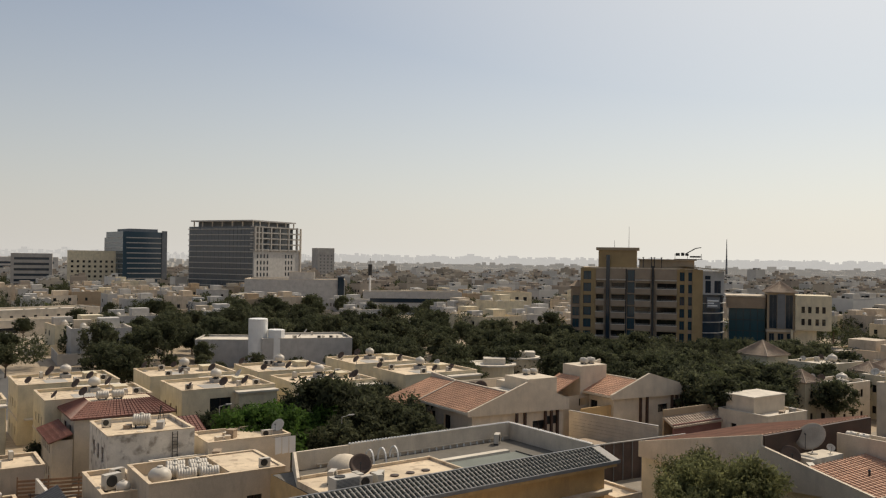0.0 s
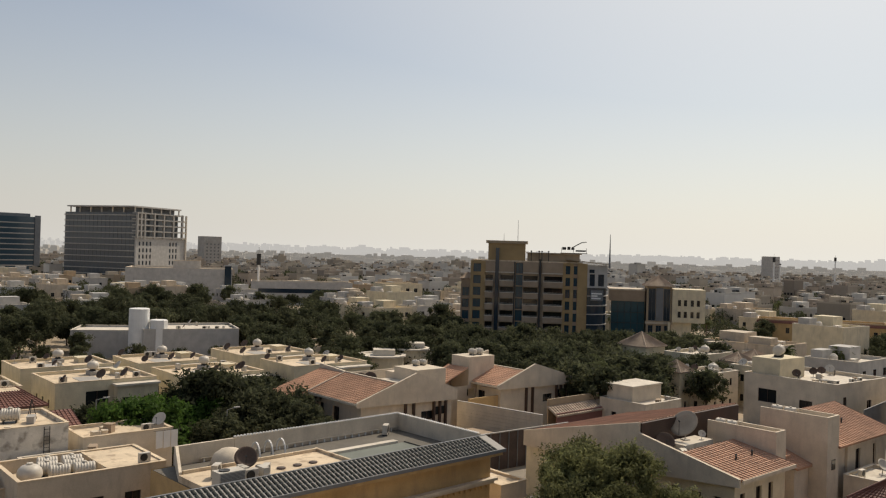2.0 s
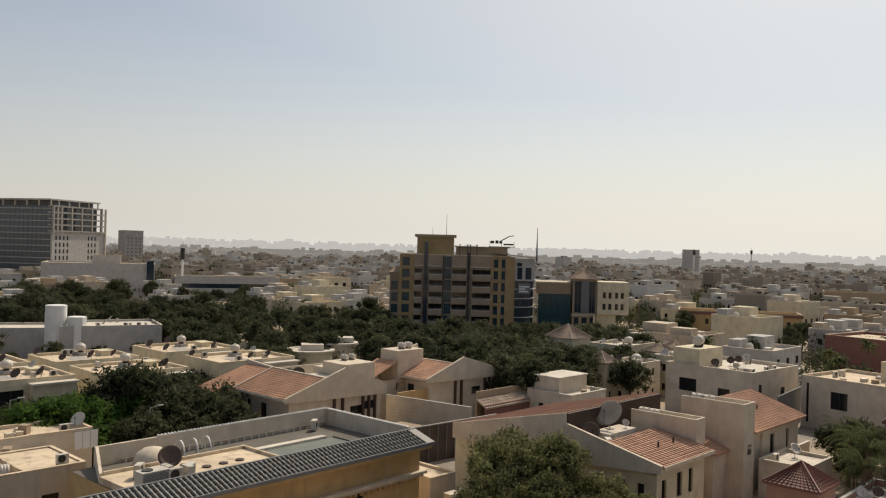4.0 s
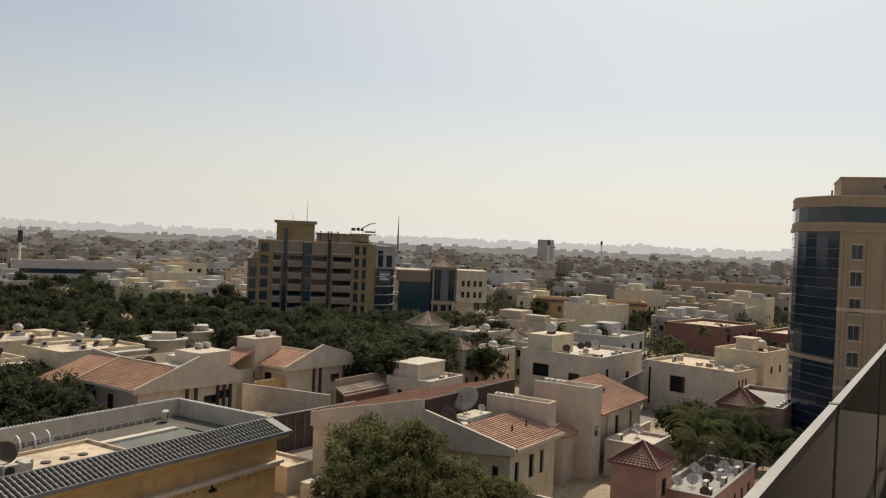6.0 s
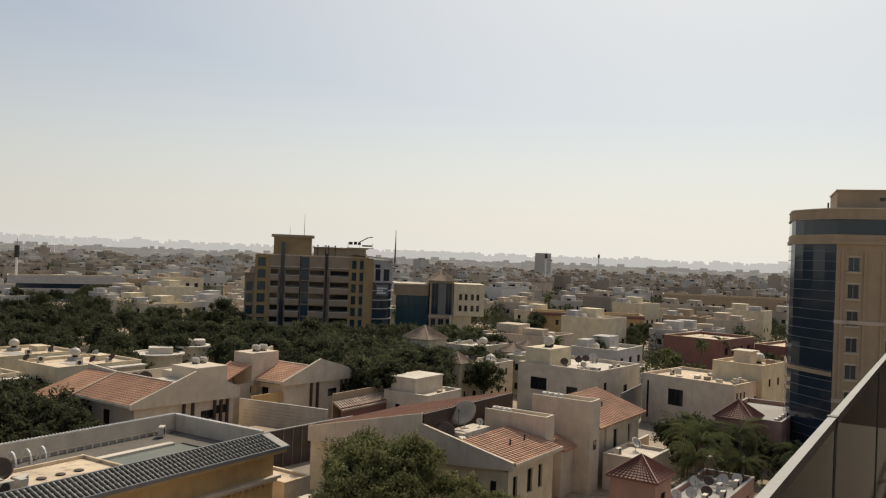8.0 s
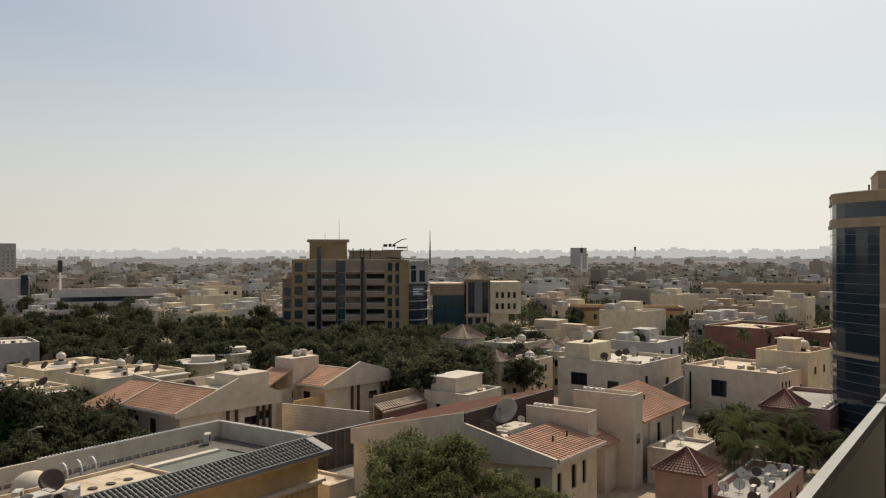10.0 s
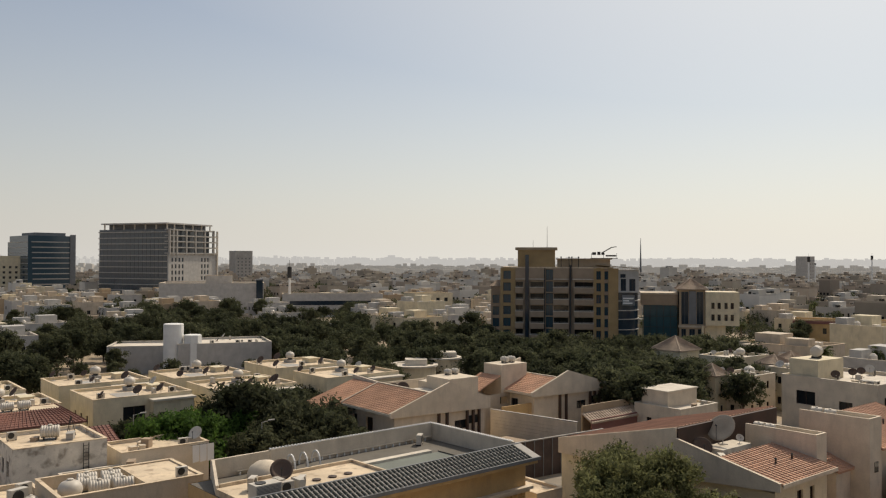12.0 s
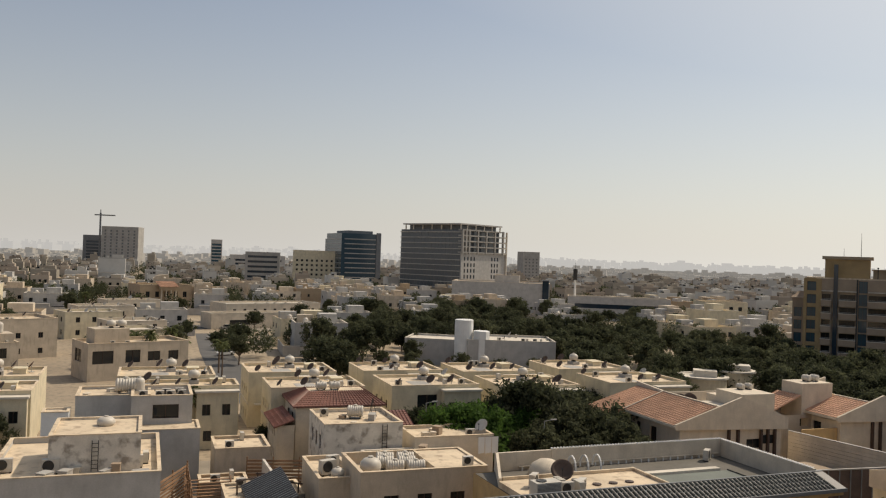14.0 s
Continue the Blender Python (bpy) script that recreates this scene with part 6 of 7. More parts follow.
corner_ring(0, TT, 0.0, NIGHTGLASS, "glass_corner", "curved dark blue glass corner", False)
for k in range(23):
    if abs(0.8 + k * 1.2 - 13.6) > 0.5:
        corner_ring(0.8 + k * 1.2, 0.86 + k * 1.2, 0.05, STEELSHEET, "transom", "", False)
corner_ring(12.2, 12.7, 0.14, TAN, "glass_band", "", False)
corner_ring(TT, TT + 0.45, 0.3, TAN, "cornice"), corner_ring(TT + 0.45, 29.25, 0.12, TAN, "cornice")
corner_ring(29.25, 31.1, 0.0, NIGHTGLASS, "ribbon_window"), corner_ring(31.1, 31.35, 0.2, TAN, "parapet"), corner_ring(31.35, 32.3, 0.06, TAN, "parapet"), corner_ring(32.3, 32.45, 0.16, SAND, "coping")
part("roof_block", M().box(0.0, 10, 1.6, 12, 32.45, 34.6).box(-0.12, 10.12, 1.48, 12.12, 34.6, 34.75), TAN, tt, "tan roof block"), part("block_hatch", M().box(4.6, 5.2, 1.54, 1.6, 33.4, 33.8), GLASS, tt)
part("roof_hoist", M().box(-0.9, -0.7, 4.0, 4.2, 32.45, 33.3), DARKMETAL, tt)


# ---- houses and compounds along the side street ----
def detailed(name, label, x, y, lu, lw, h, mat, rot, right, left, roof=None, dishes=1, acs=3):
    q = house(name, label, (x, y), lu, lw, h, mat, rot=rot, right=right, left=left, roof=roof)
    clutter(q, lu, lw, h, dishes, acs, 0)
    return q


e1 = detailed("loggia_villa", "grey-cream villa with deep dark loggias", -99.5, 130.5, 19, 10, 6.4, SAND, 54, [(0.8, 4.6, 3.2, 5.6), (6.8, 9.6, 3.2, 5.6), (11.0, 13.4, 3.4, 5.2), (15.0, 17.0, 3.4, 5.2)], [(2, 6, 3.2, 5.6)])
part("roof_room", M().box(2.0, 8.4, 3.0, 8.0, 6.4, 9.4), SAND, e1)
put(round_tank, e1, 5.6, 5.0, 9.4, 0, 0.9), put(round_tank, e1, 7.6, 5.0, 9.4, 0, 0.9)
f1 = detailed("corner_villa", "pale villa with two white roof tanks", -116.5, 116.5, 11, 9, 6.6, SAND, 54, wins(11, 3, 2, 1.4, 1.8), wins(9, 2))
part("roof_room", M().box(5.0, 10.6, 2.0, 7.0, 6.6, 8.6), SAND, f1), put(column_tank, f1, 6.4, 4.0, 8.6, 0, 1.05), put(column_tank, f1, 8.6, 4.0, 8.6, 0, 1.05)
g1 = detailed("tall_tan_villa", "plain tan villa with a walled flat roof", -144, 132, 30, 14, 8.0, SAND, 58, wins(30, 6, 2, 1.0, 1.2), wins(14, 3), acs=6)
w1 = detailed("white_compound", "long white compound with an arcaded upper wall", -139, 252, 36, 14, 6.4, WHITE, 52, wins(36, 9, 1, 1.0, 2.2, 3.0), wins(14, 3, 1), PALE, 0, 6)
w2 = detailed("white_compound", "long low white compound with flat roofs", -134, 234, 36, 9, 4.4, WHITE, 52, wins(36, 2, 1, 7.0, 1.6, 1.2), (), PALE, 0, 2)
o1 = detailed("ornate_villa", "ornate tan villa with a columned porch", -205, 300, 22, 16, 9.0, TAN, 52, wins(22, 5, 2, 1.6, 2.4), wins(16, 3, 2, 1.4, 2.0))
part("porch", M().box(7.5, 14.5, -3.0, -0.01, 7.4, 9.0), TAN, o1), tiled_slope(o1, (7.0, -3.4, 9.0), (15.0, -3.4, 9.0), (15.0, 3, 11.0), (7.0, 3, 11.0), TILE)
for k in range(4):
    part("column", M().tube((8.0 + k * 2.0, -2.6, 0), (8.0 + k * 2.0, -2.6, 7.4), 0.4, 0.34, 10), SAND, o1)
for x, y, lu, h, mt in ((-160, 205, 16, 6.8, WHITE), (-128, 176, 14, 6.0, WHITE), (-118, 163, 12, 5.4, CREAM), (-150, 187, 15, 6.6, CREAM), (-176, 240, 18, 6.4, WHITE)):
    detailed("street_villa", "white-walled villa with cluttered roof terraces", x, y, lu, 11, h, mt, 54, wins(lu, 3, 2, 1.1, 1.4), wins(11, 2), PALE, 3, 4)


def make_car(mat, label):
    ob = thing("car", label, "car", STORE, "parked cars")
    body = M().hexa([(-2.1, -0.85, 0.3), (2.1, -0.85, 0.3), (2.1, 0.85, 0.3), (-2.1, 0.85, 0.3)], [(-2.15, -0.88, 0.85), (2.1, -0.86, 0.8), (2.1, 0.86, 0.8), (-2.15, 0.88, 0.85)])
    part("body", body, mat, ob)
    part("cabin", M().hexa([(-1.5, -0.8, 0.86), (1.1, -0.8, 0.83), (1.1, 0.8, 0.83), (-1.5, 0.8, 0.86)], [(-1.0, -0.65, 1.42), (0.4, -0.65, 1.42), (0.4, 0.65, 1.42), (-1.0, 0.65, 1.42)]), GLASS, ob)
    part("car_roof", M().box(-0.98, 0.38, -0.63, 0.63, 1.42, 1.47), mat, ob)
    for x in (-1.35, 1.3):
        for y in (-0.9, 0.72):
            wh = part("wheel", M().tube((x, y, 0.32), (x, y + 0.2, 0.32), 0.32, n=14), DARKMETAL, ob)
    return ob


cars = [make_car(WHITEPAINT, "white saloon car parked in the open"), make_car(METAL, "silver saloon car parked in the open")]
for k, p in enumerate(cars):
    p.matrix_basis = pose(-30 + 6 * k, -66, 0)
for k, (x, y, r_) in enumerate(((-127, 241, 50), (-110, 254, 52), (-106, 257, 52), (-101, 262, 140), (-98, 178, 60), (-118, 208, 58), (-8, 118, 40), (-130.5, 238, 52))):
    copy_thing(cars[k % 2], pose(x, y, 0.04, 0, 0, r_))
for x, y in ((-11.5, 94.5), (-27.0, 100.0), (60.0, 140.0)):
    lp = thing("street_lamp", "slim grey street lamp with a single arm", "street lamp", pose(x, y, 0, 0, 0, 30), "street lamps")
    part("pole", M().tube((0, 0, 0), (0, 0, 6.8), 0.08, 0.05, 8), METAL, lp), part("arm", M().beam((0, 0, 6.75), (1.1, 0, 6.95), 0.06), METAL, lp), part("lamp_head", M().box(0.8, 1.5, -0.13, 0.13, 6.88, 7.0), METAL, lp)

# ---- roads ----
def strip(name, label, pts, width, mat, z):
    m = M()
    for (xa, ya), (xb, yb) in zip(pts, pts[1:]):
        d = Vector((xb - xa, yb - ya)).normalized()
        nx, ny = -d.y * width / 2, d.x * width / 2
        m.poly((xa - nx, ya - ny, z), (xb - nx, yb - ny, z), (xb + nx, yb + ny, z), (xa + nx, ya + ny, z))
    solid(name, m, mat, label, "road", "structure")


strip("road", "grey asphalt side street", [(-64, 124), (-104, 184), (-128, 222)], 7.5, ASPHALT, 0.03)
strip("road_2", "grey asphalt avenue", [(-190, 205), (-100, 268), (20, 352), (130, 430)], 14, ASPHALT, 0.02)
strip("road_3", "asphalt lane behind the villas", [(-30, 96), (10, 124), (60, 158), (120, 198)], 6, ASPHALT, 0.025)
strip("pavement", "pale paved yard between villas", [(20, 78), (60, 105), (90, 126)], 26, PAVING, 0.015)
strip("pavement_2", "pale paved yard and car park", [(-134, 240), (-104, 262)], 22, PAVING, 0.04)
strip("pavement_3", "dusty paved lane between houses", [(-60, 62), (-20, 88)], 34, PAVING, 0.012)

# ---- trees and palms ----
def spaced(n, place, gap, seed, tries=9000):
    """Random points of a zone that keep a gap from each other and from the buildings."""
    r = random.Random(seed)
    out = []
    for _ in range(tries):
        if len(out) >= n:
            break
        x, y = place(r)
        if all((x - a) ** 2 + (y - b) ** 2 > gap * gap for a, b in out) and all((x - a) ** 2 + (y - b) ** 2 > (c * 0.8 + 1.5) ** 2 for a, b, c in FEET):
            out.append((x, y))
    return out


def polar(a0, a1, d0, d1):
    def pick(r):
        a, d = radians(r.uniform(a0, a1)), math.sqrt(r.uniform(d0 * d0, d1 * d1))
        return d * math.sin(a), d * math.cos(a)
    return pick


WOOD = []
for zone, n, gap, s0, s1, seed in ((polar(-23, -3, 150, 255), 74, 6.0, 0.85, 1.2, 1), (polar(-3, 9, 150, 240), 46, 6.0, 0.8, 1.1, 2),
                                   (polar(8, 26, 138, 203), 84, 5.0, 0.8, 1.1, 3), (polar(-16, 10, 245, 345), 34, 6.0, 0.7, 1.15, 9), (polar(-24, -9, 258, 345), 32, 5.5, 0.8, 1.2, 10), (polar(-12, 3, 105, 150), 12, 6.0, 0.7, 0.9, 4),
                                   (polar(17, 22, 124, 145), 12, 4.5, 0.9, 1.15, 5), (polar(-40, -25, 165, 235), 8, 6, 0.55, 0.85, 6), (polar(-45, -24, 230, 330), 12, 6, 0.6, 1.0, 7), (polar(26, 46, 150, 280), 16, 6, 0.6, 1.0, 8)):
    for x, y in spaced(n, zone, gap, seed):
        a, d = math.degrees(math.atan2(x, y)), math.hypot(x, y)
        low = 0.5 if -18.5 < a < -5.5 and d < 184 else 0.8 if -18.5 < a < -5.5 and d < 200 else 1.0
        plant(rng.choice(TREES), x, y, rng.uniform(s0, s1) * low)
        WOOD.append((x, y))
# green garden trees between the villas
for x, y, s, p in ((-21.2, 96.5, 1.15, 0), (-17.8, 98.0, 1.0, 1), (-24.5, 99.5, 0.95, 1), (-14.6, 101.0, 1.05, 0), (-20.0, 103.0, 1.05, 1), (-18.6, 93.8, 1.15, 0), (-22.4, 94.2, 1.2, 1)):
    plant(GREENS[p], x, y, s)
for x, y, s, p in ((-9.0, 104.0, 0.95, 0), (-5.5, 100.0, 0.9, 2), (-3.0, 96.0, 0.85, 3), (-9.0, 97.0, 0.8, 4), (-12.5, 108.5, 0.95, 0), (-14.5, 113.0, 1.05, 1), (-10.0, 112.0, 1.0, 2),
                   (-14.9, 102.9, 1.22, 0), (-11.8, 104.5, 1.1, 2), (-8.6, 99.6, 1.0, 3), (-11.2, 93.5, 0.72, 4), (-4.0, 103.5, 0.95, 1), (-1.5, 92.5, 0.7, 3), (-6.0, 92.5, 0.7, 4), (38.5, 113.5, 1.15, 0), (43.0, 119.5, 1.2, 4), (47.5, 126.0, 1.25, 2), (36.0, 121.0, 1.1, 3), (-12.0, 96.0, 0.75, 3), (-28.6, 102.0, 0.72, 1), (-25.8, 104.2, 0.75, 2), (-16.0, 96.0, 0.6, 2), (-12.0, 117.0, 0.8, 0), (-45.5, 93.8, 0.45, 2), (-37.0, 103.0, 0.55, 3)):
    plant(TREES[p], x, y, s)
for x, y, s, p in ((19.8, 66.0, 1.12, 0), (23.4, 65.0, 1.18, 1), (21.5, 69.5, 1.1, 1), (18.0, 62.5, 0.9, 0), (27.4, 62.0, 0.85, 0), (30.6, 60.0, 0.72, 1), (26.0, 59.5, 0.75, 1), (21.5, 61.5, 0.92, 1)):
    plant(NEARS[p], x, y, s)
for x, y, s, p in ((59.5, 71.0, 1.15, 1), (62.0, 74.5, 0.95, 0), (56.5, 68.2, 1.0, 1), (63.5, 79.0, 1.0, 1), (66.0, 72.5, 0.95, 0), (70.5, 68.0, 0.9, 1), (76.5, 67.0, 0.85, 0), (82.0, 66.0, 0.9, 1), (41.0, 119.0, 1.15, 0), (61.0, 66.5, 0.9, 1)):
    plant(PALMS[p], x, y, s)
for x, y, s, p in ((66.5, 80.0, 0.8, 2), (69.0, 84.0, 0.75, 0), (64.5, 70.5, 0.62, 0), (68.5, 67.5, 0.6, 3), (73.5, 66.5, 0.65, 1), (79.0, 68.5, 0.7, 4), (84.5, 70.5, 0.7, 0), (88.0, 66.0, 0.75, 2), (62.5, 77.0, 0.6, 2), (67.5, 87.0, 0.6, 1), (76.5, 71.5, 0.62, 2), (72.0, 72.0, 0.65, 1), (70.5, 76.0, 0.75, 2), (-72.0, 78.0, 0.7, 0), (-73.5, 81.0, 0.6, 2), (-66.0, 70.0, 0.5, 1)):
    plant(TREES[p], x, y, s)
for x, y, s, p in ((88, 152, 1.0, 0), (97, 148, 1.05, 0), (-56.5, 92.5, 0.9, 0), (-103, 150, 0.9, 0), (-99, 156, 0.85, 1), (-108, 148, 0.9, 0), (-112, 154, 0.8, 1), (-92, 150, 0.8, 0), (-97, 146, 0.85, 1), (-85, 152, 0.8, 0), (-82, 148, 0.7, 1), (130, 150, 1.0, 0), (118, 142, 0.9, 1),
                   (112, 146, 0.8, 0), (100, 128, 0.8, 1), (62, 196, 0.8, 0), (-40, 128, 0.7, 0), (15, 128, 0.7, 1)):
    plant(FARPALMS[p], x, y, s)

# ---- houses of the middle distance ----
def proto_house(k, lu, lw, h, mat, roof, n):
    ob = house("house", "flat-roofed %s house in a dense quarter" % ("white", "cream", "sandy", "grey-white", "tan", "tan", "white", "cream")[k % 8], (0, -120), lu, lw, h, mat, roof=roof,
               parapet=0.7, group="houses of the quarter")
    for kk in range(n):
        u, v = lu * (kk + 0.4) / n, lw * (kk + 0.4) / n
        part("window", M().box(u, u + 1.2, -0.06, -0.004, 4.2, 5.6), GLASS, ob)
        if kk:
            part("window", M().box(-0.06, -0.004, v, v + 1.0, 4.2, 5.5), GLASS, ob)
    part("wing", M().box(lu * 0.15, lu * 0.62, -2.4, -0.07, 0, 3.6).box(lu * 0.15 - 0.15, lu * 0.62 + 0.15, -2.55, -0.07, 3.6, 3.75), mat, ob, "low front wing with a slab roof")
    # Loggia is a flat panel; its dark colour stands in for a recess's shade.
    part("loggia", M().box(lu * 0.66, lu * 0.96, -0.08, -0.005, 0.6, 2.7), GLASS, ob, "flat dark panel standing in for a shaded recess")
    FEET.pop()
    part("roof_room", M().box(lu * 0.5, lu * 0.85, lw * 0.45, lw * 0.85, h, h + 2.6), mat, ob)
    part("roof_tank", M().lathe([(0.7, 0), (0.75, 0.5), (0.7, 1.1), (0.3, 1.5)], 12, (lu * 0.25, lw * 0.6, h)), PLASTIC, ob)
    part("roof_box", M().box(lu * 0.2, lu * 0.35, lw * 0.2, lw * 0.3, h, h + 0.9), BEIGEBOX, ob), part("roof_shed", M().box(lu * 0.1, lu * 0.4, lw * 0.72, lw * 0.94, h, h + 2.1), GREYWHITE if k % 2 else SAND, ob)
    part("yard_wall", M().box(-3, lu + 2, -3, -2.8, 0, 2.6).box(-3, -2.8, -2.8, lw + 2, 0, 2.6), mat, ob)
    ob.matrix_basis = pose(-60 + k * 22, -130, 0)
    return ob, max(lu, lw)


PROTOS = [proto_house(k, *v) for k, v in enumerate(((13, 11, 7.2, GREYWHITE, PALE, 2), (15, 12, 6.4, CREAM, SCREED, 3), (11, 14, 8.0, SAND, SCREED, 3), (14, 10, 6.6, GREYWHITE, PALE, 3),
                                                   (16, 13, 7.6, SAND, SCREED, 3), (13, 12, 7.4, TAN, SCREED, 3), (18, 11, 6.0, WHITE, SCREED, 3), (12, 12, 10.2, CREAM, PALE, 3)))]
CH, SH = math.cos(radians(GRID)), math.sin(radians(GRID))
hr = random.Random(21)
far_sites, far_green, street_green = [], [], []


def clear(x, y, reach):
    return all((x - a) ** 2 + (y - b) ** 2 > (c + reach) ** 2 for a, b, c in FEET)


def near_road(x, y):
    for pts, wd in (([(-64, 124), (-104, 184), (-128, 222)], 12), ([(-190, 205), (-100, 268), (20, 352), (130, 430)], 14), ([(-134, 240), (-104, 262)], 14)):
        for (xa, ya), (xb, yb) in zip(pts, pts[1:]):
            d = Vector((xb - xa, yb - ya))
            t = max(0, min(1, ((x - xa) * d.x + (y - ya) * d.y) / d.length_squared))
            if math.hypot(x - xa - t * d.x, y - ya - t * d.y) < wd:
                return True
    return False


built = 0
for i in range(-112, 128):
    for j in range(-10, 132):
        p, q = i * 17.5 + hr.uniform(-2.5, 2.5) + (i // 4) * 7, j * 18.0 + hr.uniform(-2.5, 2.5) + (j // 3) * 8
        x, y = p * CH - q * SH, p * SH + q * CH
        d, az = math.hypot(x, y), math.degrees(math.atan2(x, y))
        roll, kind, turn = hr.random(), hr.randrange(100), hr.choice((0, 0, 0, 3, -4))
        if y < 0 or not -48 < az < 58 or d < 146 or d > 2300:
            continue
        if -23 < az < 8 and d < 250 or 8 <= az < 26 and d < 222:
            continue
        if not clear(x + 4, y + 10, 10) or near_road(x, y + 6):
            continue
        if d > 560 and roll < 0.42 + 0.45 * noise.noise((x / 150, y / 150, 0)) or d <= 560 and roll < 0.40 + 0.6 * noise.noise((x / 90, y / 90, 3)):
            far_green.append((x, y, d))
            continue
        if roll > 0.55 and d < 1150:
            street_green.append((x - 5.0 + 10 * (kind % 2), y - 8.5, d))
        if d < 470 and built < 122:
            k = (0, 0, 6, 6, 3, 3, 3, 1, 1, 2, 2, 4, 4, 7, 0, 6, 3, 2, 5, 1)[kind % 20]
            proto, reach = PROTOS[k]
            copy_thing(proto, pose(x, y, 0, 0, 0, GRID + turn + (90 if kind > 70 else 0)))
            FEET.append((x, y, 6))
            built += 1
        else:
            far_sites.append((x, y, d, kind, turn))
for x, y, d in far_green:
    if d < 420 and clear(x, y, 3):
        if hr.random() < 0.35:
            plant(hr.choice(FARPALMS), x + hr.uniform(-6, 6), y + hr.uniform(-6, 6), hr.uniform(0.7, 0.95))


def far_houses(name, label, mats, roof, sites):
    """Roofs and walls of the quarter that goes on to the horizon; one body, its roofs and its windows."""
    wl_, rf, wn_ = M(), M(), M()
    r = random.Random(len(sites))
    for x, y, d, kind, turn in sites:
        for _ in range(2 if d > 1300 else 1):
            lu, lw, h = r.uniform(7, 15), r.uniform(7, 12), r.choice((5.5, 6.5, 7, 7.5, 8, 9, 10.5)) * (1 if r.random() > 0.05 else 1.7)
            ox, oy = (r.uniform(-6, 6), r.uniform(-6, 6)) if d > 1300 else (0, 0)
            a = radians(GRID + turn)
            c, s = math.cos(a), math.sin(a)
            P = lambda u, v, z: (x + ox + u * c - v * s, y + oy + u * s + v * c, z)

            def bx(m, u0, u1, v0, v1, z0, z1):
                m.hexa([P(u0, v0, z0), P(u1, v0, z0), P(u1, v1, z0), P(u0, v1, z0)], [P(u0, v0, z1), P(u1, v0, z1), P(u1, v1, z1), P(u0, v1, z1)])

            bx(wl_, 0, lu, 0, lw, 0, h)
            bx(wl_, lu * 0.5, lu * 0.9, lw * 0.4, lw * 0.85, h, h + 2.4)
            bx(rf, 0.3, lu * 0.48, 0.3, lw - 0.3, h, h + 0.12)
            bx(rf, lu * 0.52, lu - 0.3, 0.3, lw * 0.38, h, h + 0.12)
            if d < 1000:
                wv, wu = r.uniform(2, 5), lu * r.uniform(0.3, 0.65)
                bx(wl_, wu * 0.2, wu + 2, -wv, -0.02, 0, h * 0.55), bx(rf, wu * 0.2 + 0.2, wu + 1.8, -wv + 0.2, -0.1, h * 0.55, h * 0.55 + 0.1)
                bx(wl_, 0, 0.25, 0, lw, h, h + 0.7), bx(wl_, 0.26, lu, 0, 0.25, h, h + 0.7)
                bx(wl_, -4, lu + 3, -wv - 3, -wv - 2.8, 0, 2.4)
                for _k in range(4):
                    pu, pv_, ps = r.uniform(1, lu * 0.45), r.uniform(1, lw - 2), r.uniform(0.6, 1.5)
                    bx(wl_ if _k % 2 else wn_, pu, pu + ps, pv_, pv_ + ps, h + 0.13, h + 0.2 + ps)
            if d < 900:
                for k in range(3):
                    for z in (1.2, 4.4):
                        bx(wn_, lu * (0.14 + 0.3 * k), lu * (0.14 + 0.3 * k) + 1.3, -0.08, 0.02, z, z + 1.4)
                        bx(wn_, -0.08, 0.02, lw * (0.14 + 0.3 * k), lw * (0.14 + 0.3 * k) + 1.3, z, z + 1.4)
    ob = thing(name, label, "houses", kind="stuff")
    tagged(part("walls", wl_, mats, ob), kind="stuff")
    tagged(part("roofs", rf, roof, ob), kind="stuff")
    if wn_.f:
        tagged(part("windows", wn_, GLASS, ob), kind="stuff")


FARROOF = material("far_roofs", (0.41, 0.34, 0.255), per_island=0.2, var=0.12, scale=0.05, fine=0.4, bump=0)
MID = [material("far_wall", (0.36, 0.315, 0.25), per_island=0.25, var=0.1, scale=0.05, fine=0.5, bump=0), material("far_white_wall", (0.49, 0.47, 0.43), per_island=0.2, var=0.1, scale=0.05, fine=0.5, bump=0),
       material("far_tan_wall", (0.34, 0.285, 0.225), per_island=0.3, var=0.1, scale=0.05, fine=0.5, bump=0)]
for k in range(3):
    far_houses("distant_houses", ("sandy", "whitish", "tan")[k] + " flat-roofed houses spreading to the horizon", MID[k], FARROOF, [s for s in far_sites if s[3] % 3 == k and s[2] < 1150])


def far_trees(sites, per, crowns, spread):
    r = np.random.RandomState(crowns)
    vs, count = [], 0
    for x, y, d in sites:
        n = per * 7 if d < 420 else per * 4 if d < 700 else per if d < 1000 else per // 3
        sz = 0.5 if d < 420 else 0.65 if d < 700 else 0.9
        for _ in range(crowns):
            cx, cy, rad, hh = x + r.uniform(-spread, spread), y + r.uniform(-spread, spread), r.uniform(1.8, 4.5), r.uniform(4, 8.5)
            t = r.normal(size=(n, 3))
            t /= np.linalg.norm(t, axis=1)[:, None]
            p = np.array([cx, cy, hh * 0.58]) + t * np.array([rad, rad, hh * 0.42]) * r.uniform(0.6, 1.1, (n, 1))
            a, b = r.normal(size=(n, 3)) * sz * 0.5, r.normal(size=(n, 3)) * sz * 0.5
            vs.append(np.stack([p - a, p + b, p + a], 1).reshape(-1, 3))
            count += n
    m = M()
    m.v = np.concatenate(vs).tolist()
    m.f = [(3 * k, 3 * k + 1, 3 * k + 2) for k in range(count)]
    solid("distant_trees", m, LEAF, "dark green tree clumps scattered among distant houses", "trees", "stuff")


far_trees([s for s in far_green if s[2] < 1150], 60, 4, 9)
far_trees(street_green, 60, 2, 3.5)


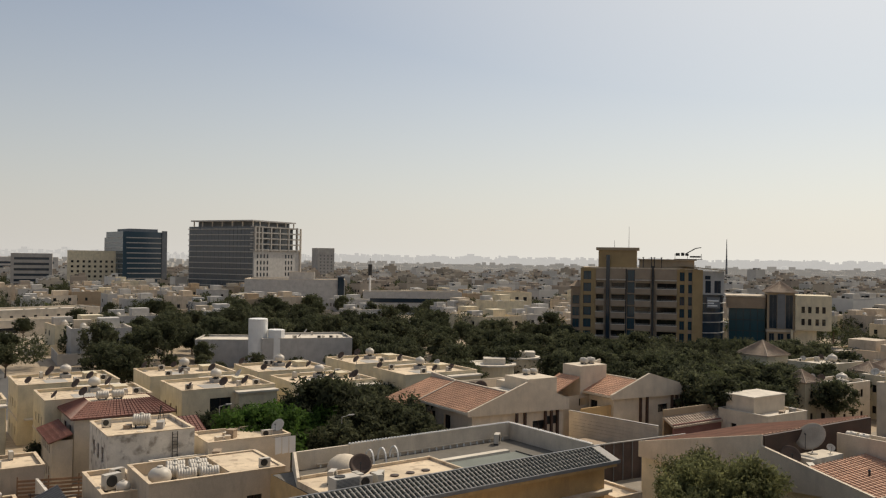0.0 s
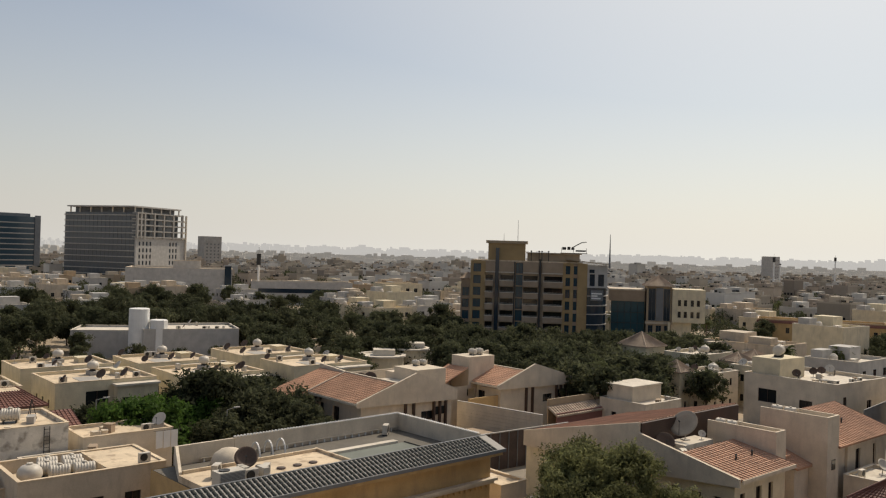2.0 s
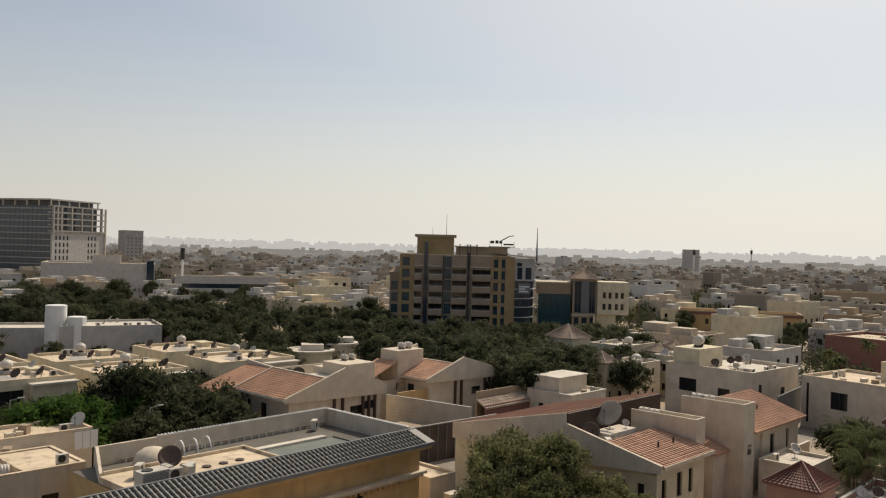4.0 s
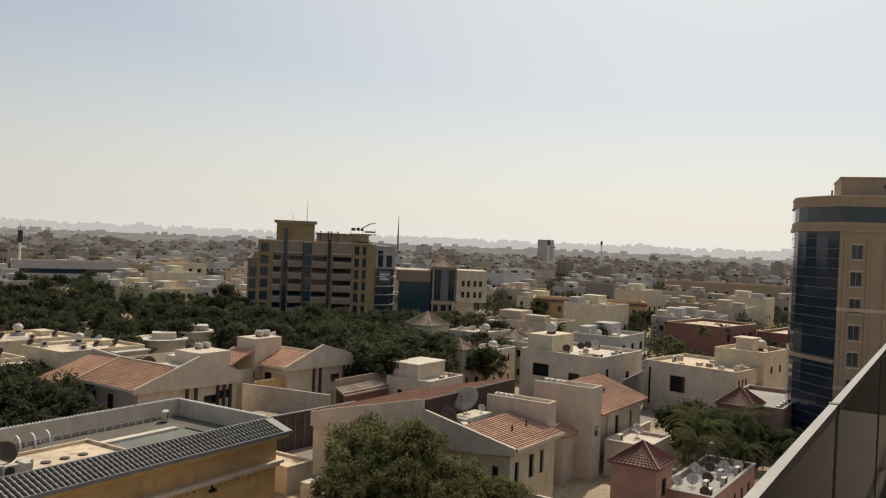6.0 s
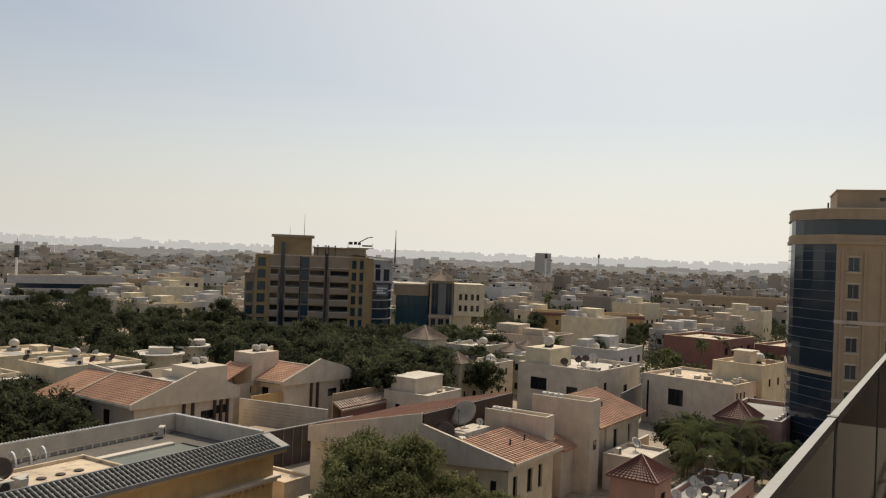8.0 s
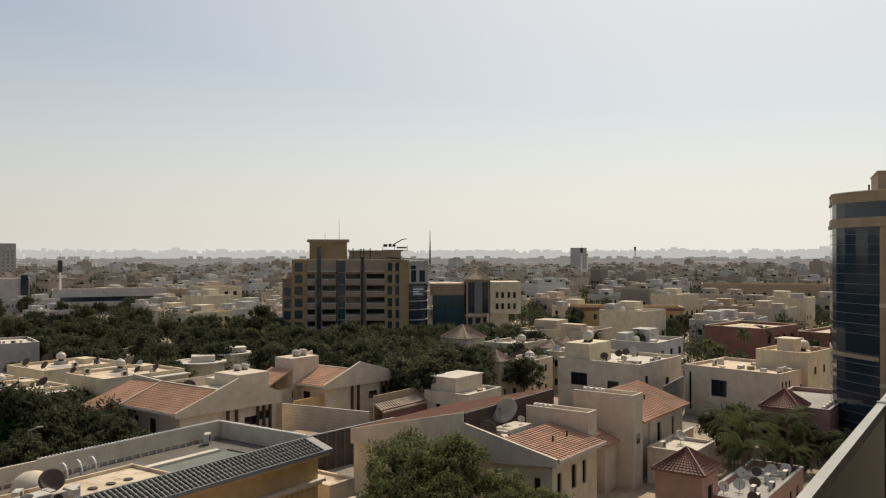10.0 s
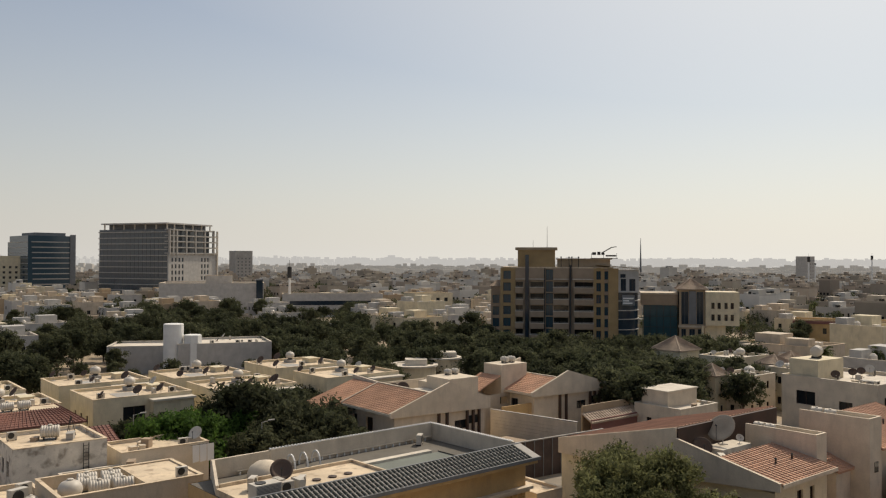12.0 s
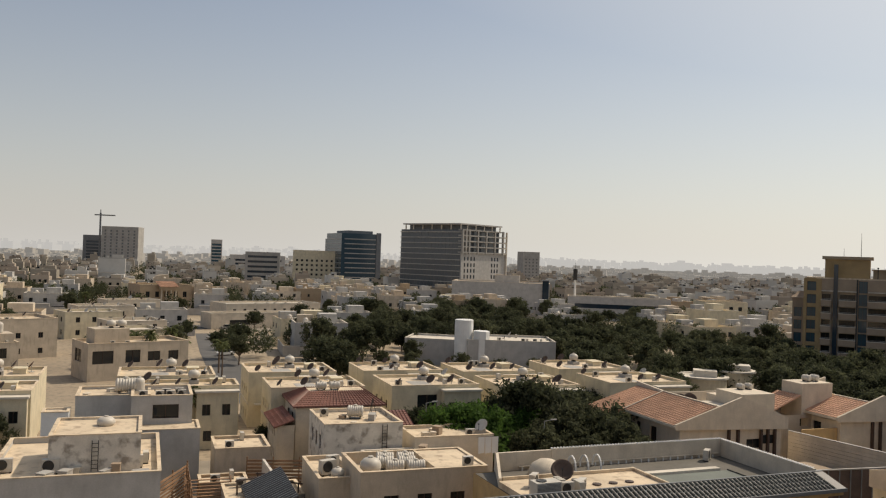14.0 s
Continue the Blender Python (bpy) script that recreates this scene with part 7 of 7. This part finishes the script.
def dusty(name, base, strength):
    """The backdrop's surfaces, more than a kilometre off; haze is painted on as emission."""
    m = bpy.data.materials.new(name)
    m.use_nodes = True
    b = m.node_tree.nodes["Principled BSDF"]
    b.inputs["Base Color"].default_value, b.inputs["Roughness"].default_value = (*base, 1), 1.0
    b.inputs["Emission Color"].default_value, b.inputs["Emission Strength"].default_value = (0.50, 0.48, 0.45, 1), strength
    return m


back_sites = [s for s in far_sites if s[2] >= 1150]
bh, bt = M(), M()
br = random.Random(31)
for x, y, d, kind, turn in back_sites:
    for _ in range(2):
        u, v, h = br.uniform(7, 18), br.uniform(6, 12), br.choice((6, 7, 8, 9, 11)) * (1 if br.random() > 0.05 else 1.6)
        xx, yy = x + br.uniform(-8, 8), y + br.uniform(-8, 8)
        bh.box(xx, xx + u, yy, yy + v, 0, h)
for x, y, d in far_green:
    if d >= 1150:
        for _ in range(3):
            w_, h = br.uniform(4, 11), br.uniform(5, 9)
            bt.lathe([(w_ * 0.3, 0), (w_ * 0.5, h * 0.35), (w_ * 0.42, h * 0.75), (w_ * 0.15, h)], 6, (x + br.uniform(-10, 10), y + br.uniform(-10, 10), 0))
solid("backdrop_quarter", bh, dusty("haze_glow_far_houses", (0.30, 0.27, 0.225), 0.28), "houses of the far quarter with dust haze painted as glow", "houses", "structure")
solid("backdrop_trees", bt, dusty("haze_glow_far_trees", (0.06, 0.065, 0.045), 0.30), "trees of the far quarter with dust haze painted as glow", "trees", "structure")

# ---- skyline kilometres away, its dust haze put in as emission ----
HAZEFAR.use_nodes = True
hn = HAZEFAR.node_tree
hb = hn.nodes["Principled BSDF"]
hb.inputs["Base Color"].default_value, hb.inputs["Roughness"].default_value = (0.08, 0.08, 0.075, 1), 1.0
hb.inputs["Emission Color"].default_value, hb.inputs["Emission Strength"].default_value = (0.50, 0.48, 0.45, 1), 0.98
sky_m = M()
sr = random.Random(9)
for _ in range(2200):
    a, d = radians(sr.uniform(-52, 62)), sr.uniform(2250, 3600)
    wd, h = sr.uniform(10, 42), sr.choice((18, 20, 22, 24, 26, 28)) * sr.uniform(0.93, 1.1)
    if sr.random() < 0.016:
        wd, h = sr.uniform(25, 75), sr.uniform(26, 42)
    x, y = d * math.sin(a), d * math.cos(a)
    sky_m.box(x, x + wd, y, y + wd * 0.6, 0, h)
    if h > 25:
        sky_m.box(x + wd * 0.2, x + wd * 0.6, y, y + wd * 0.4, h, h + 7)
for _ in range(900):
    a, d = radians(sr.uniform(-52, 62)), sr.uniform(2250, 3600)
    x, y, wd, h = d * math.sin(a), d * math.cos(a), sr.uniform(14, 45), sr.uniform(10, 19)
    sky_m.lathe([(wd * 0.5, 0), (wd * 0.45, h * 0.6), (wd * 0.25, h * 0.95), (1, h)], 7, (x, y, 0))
solid("backdrop_skyline", sky_m, HAZEFAR, "pale skyline of low blocks, dust haze painted as glow", "skyline", "structure")
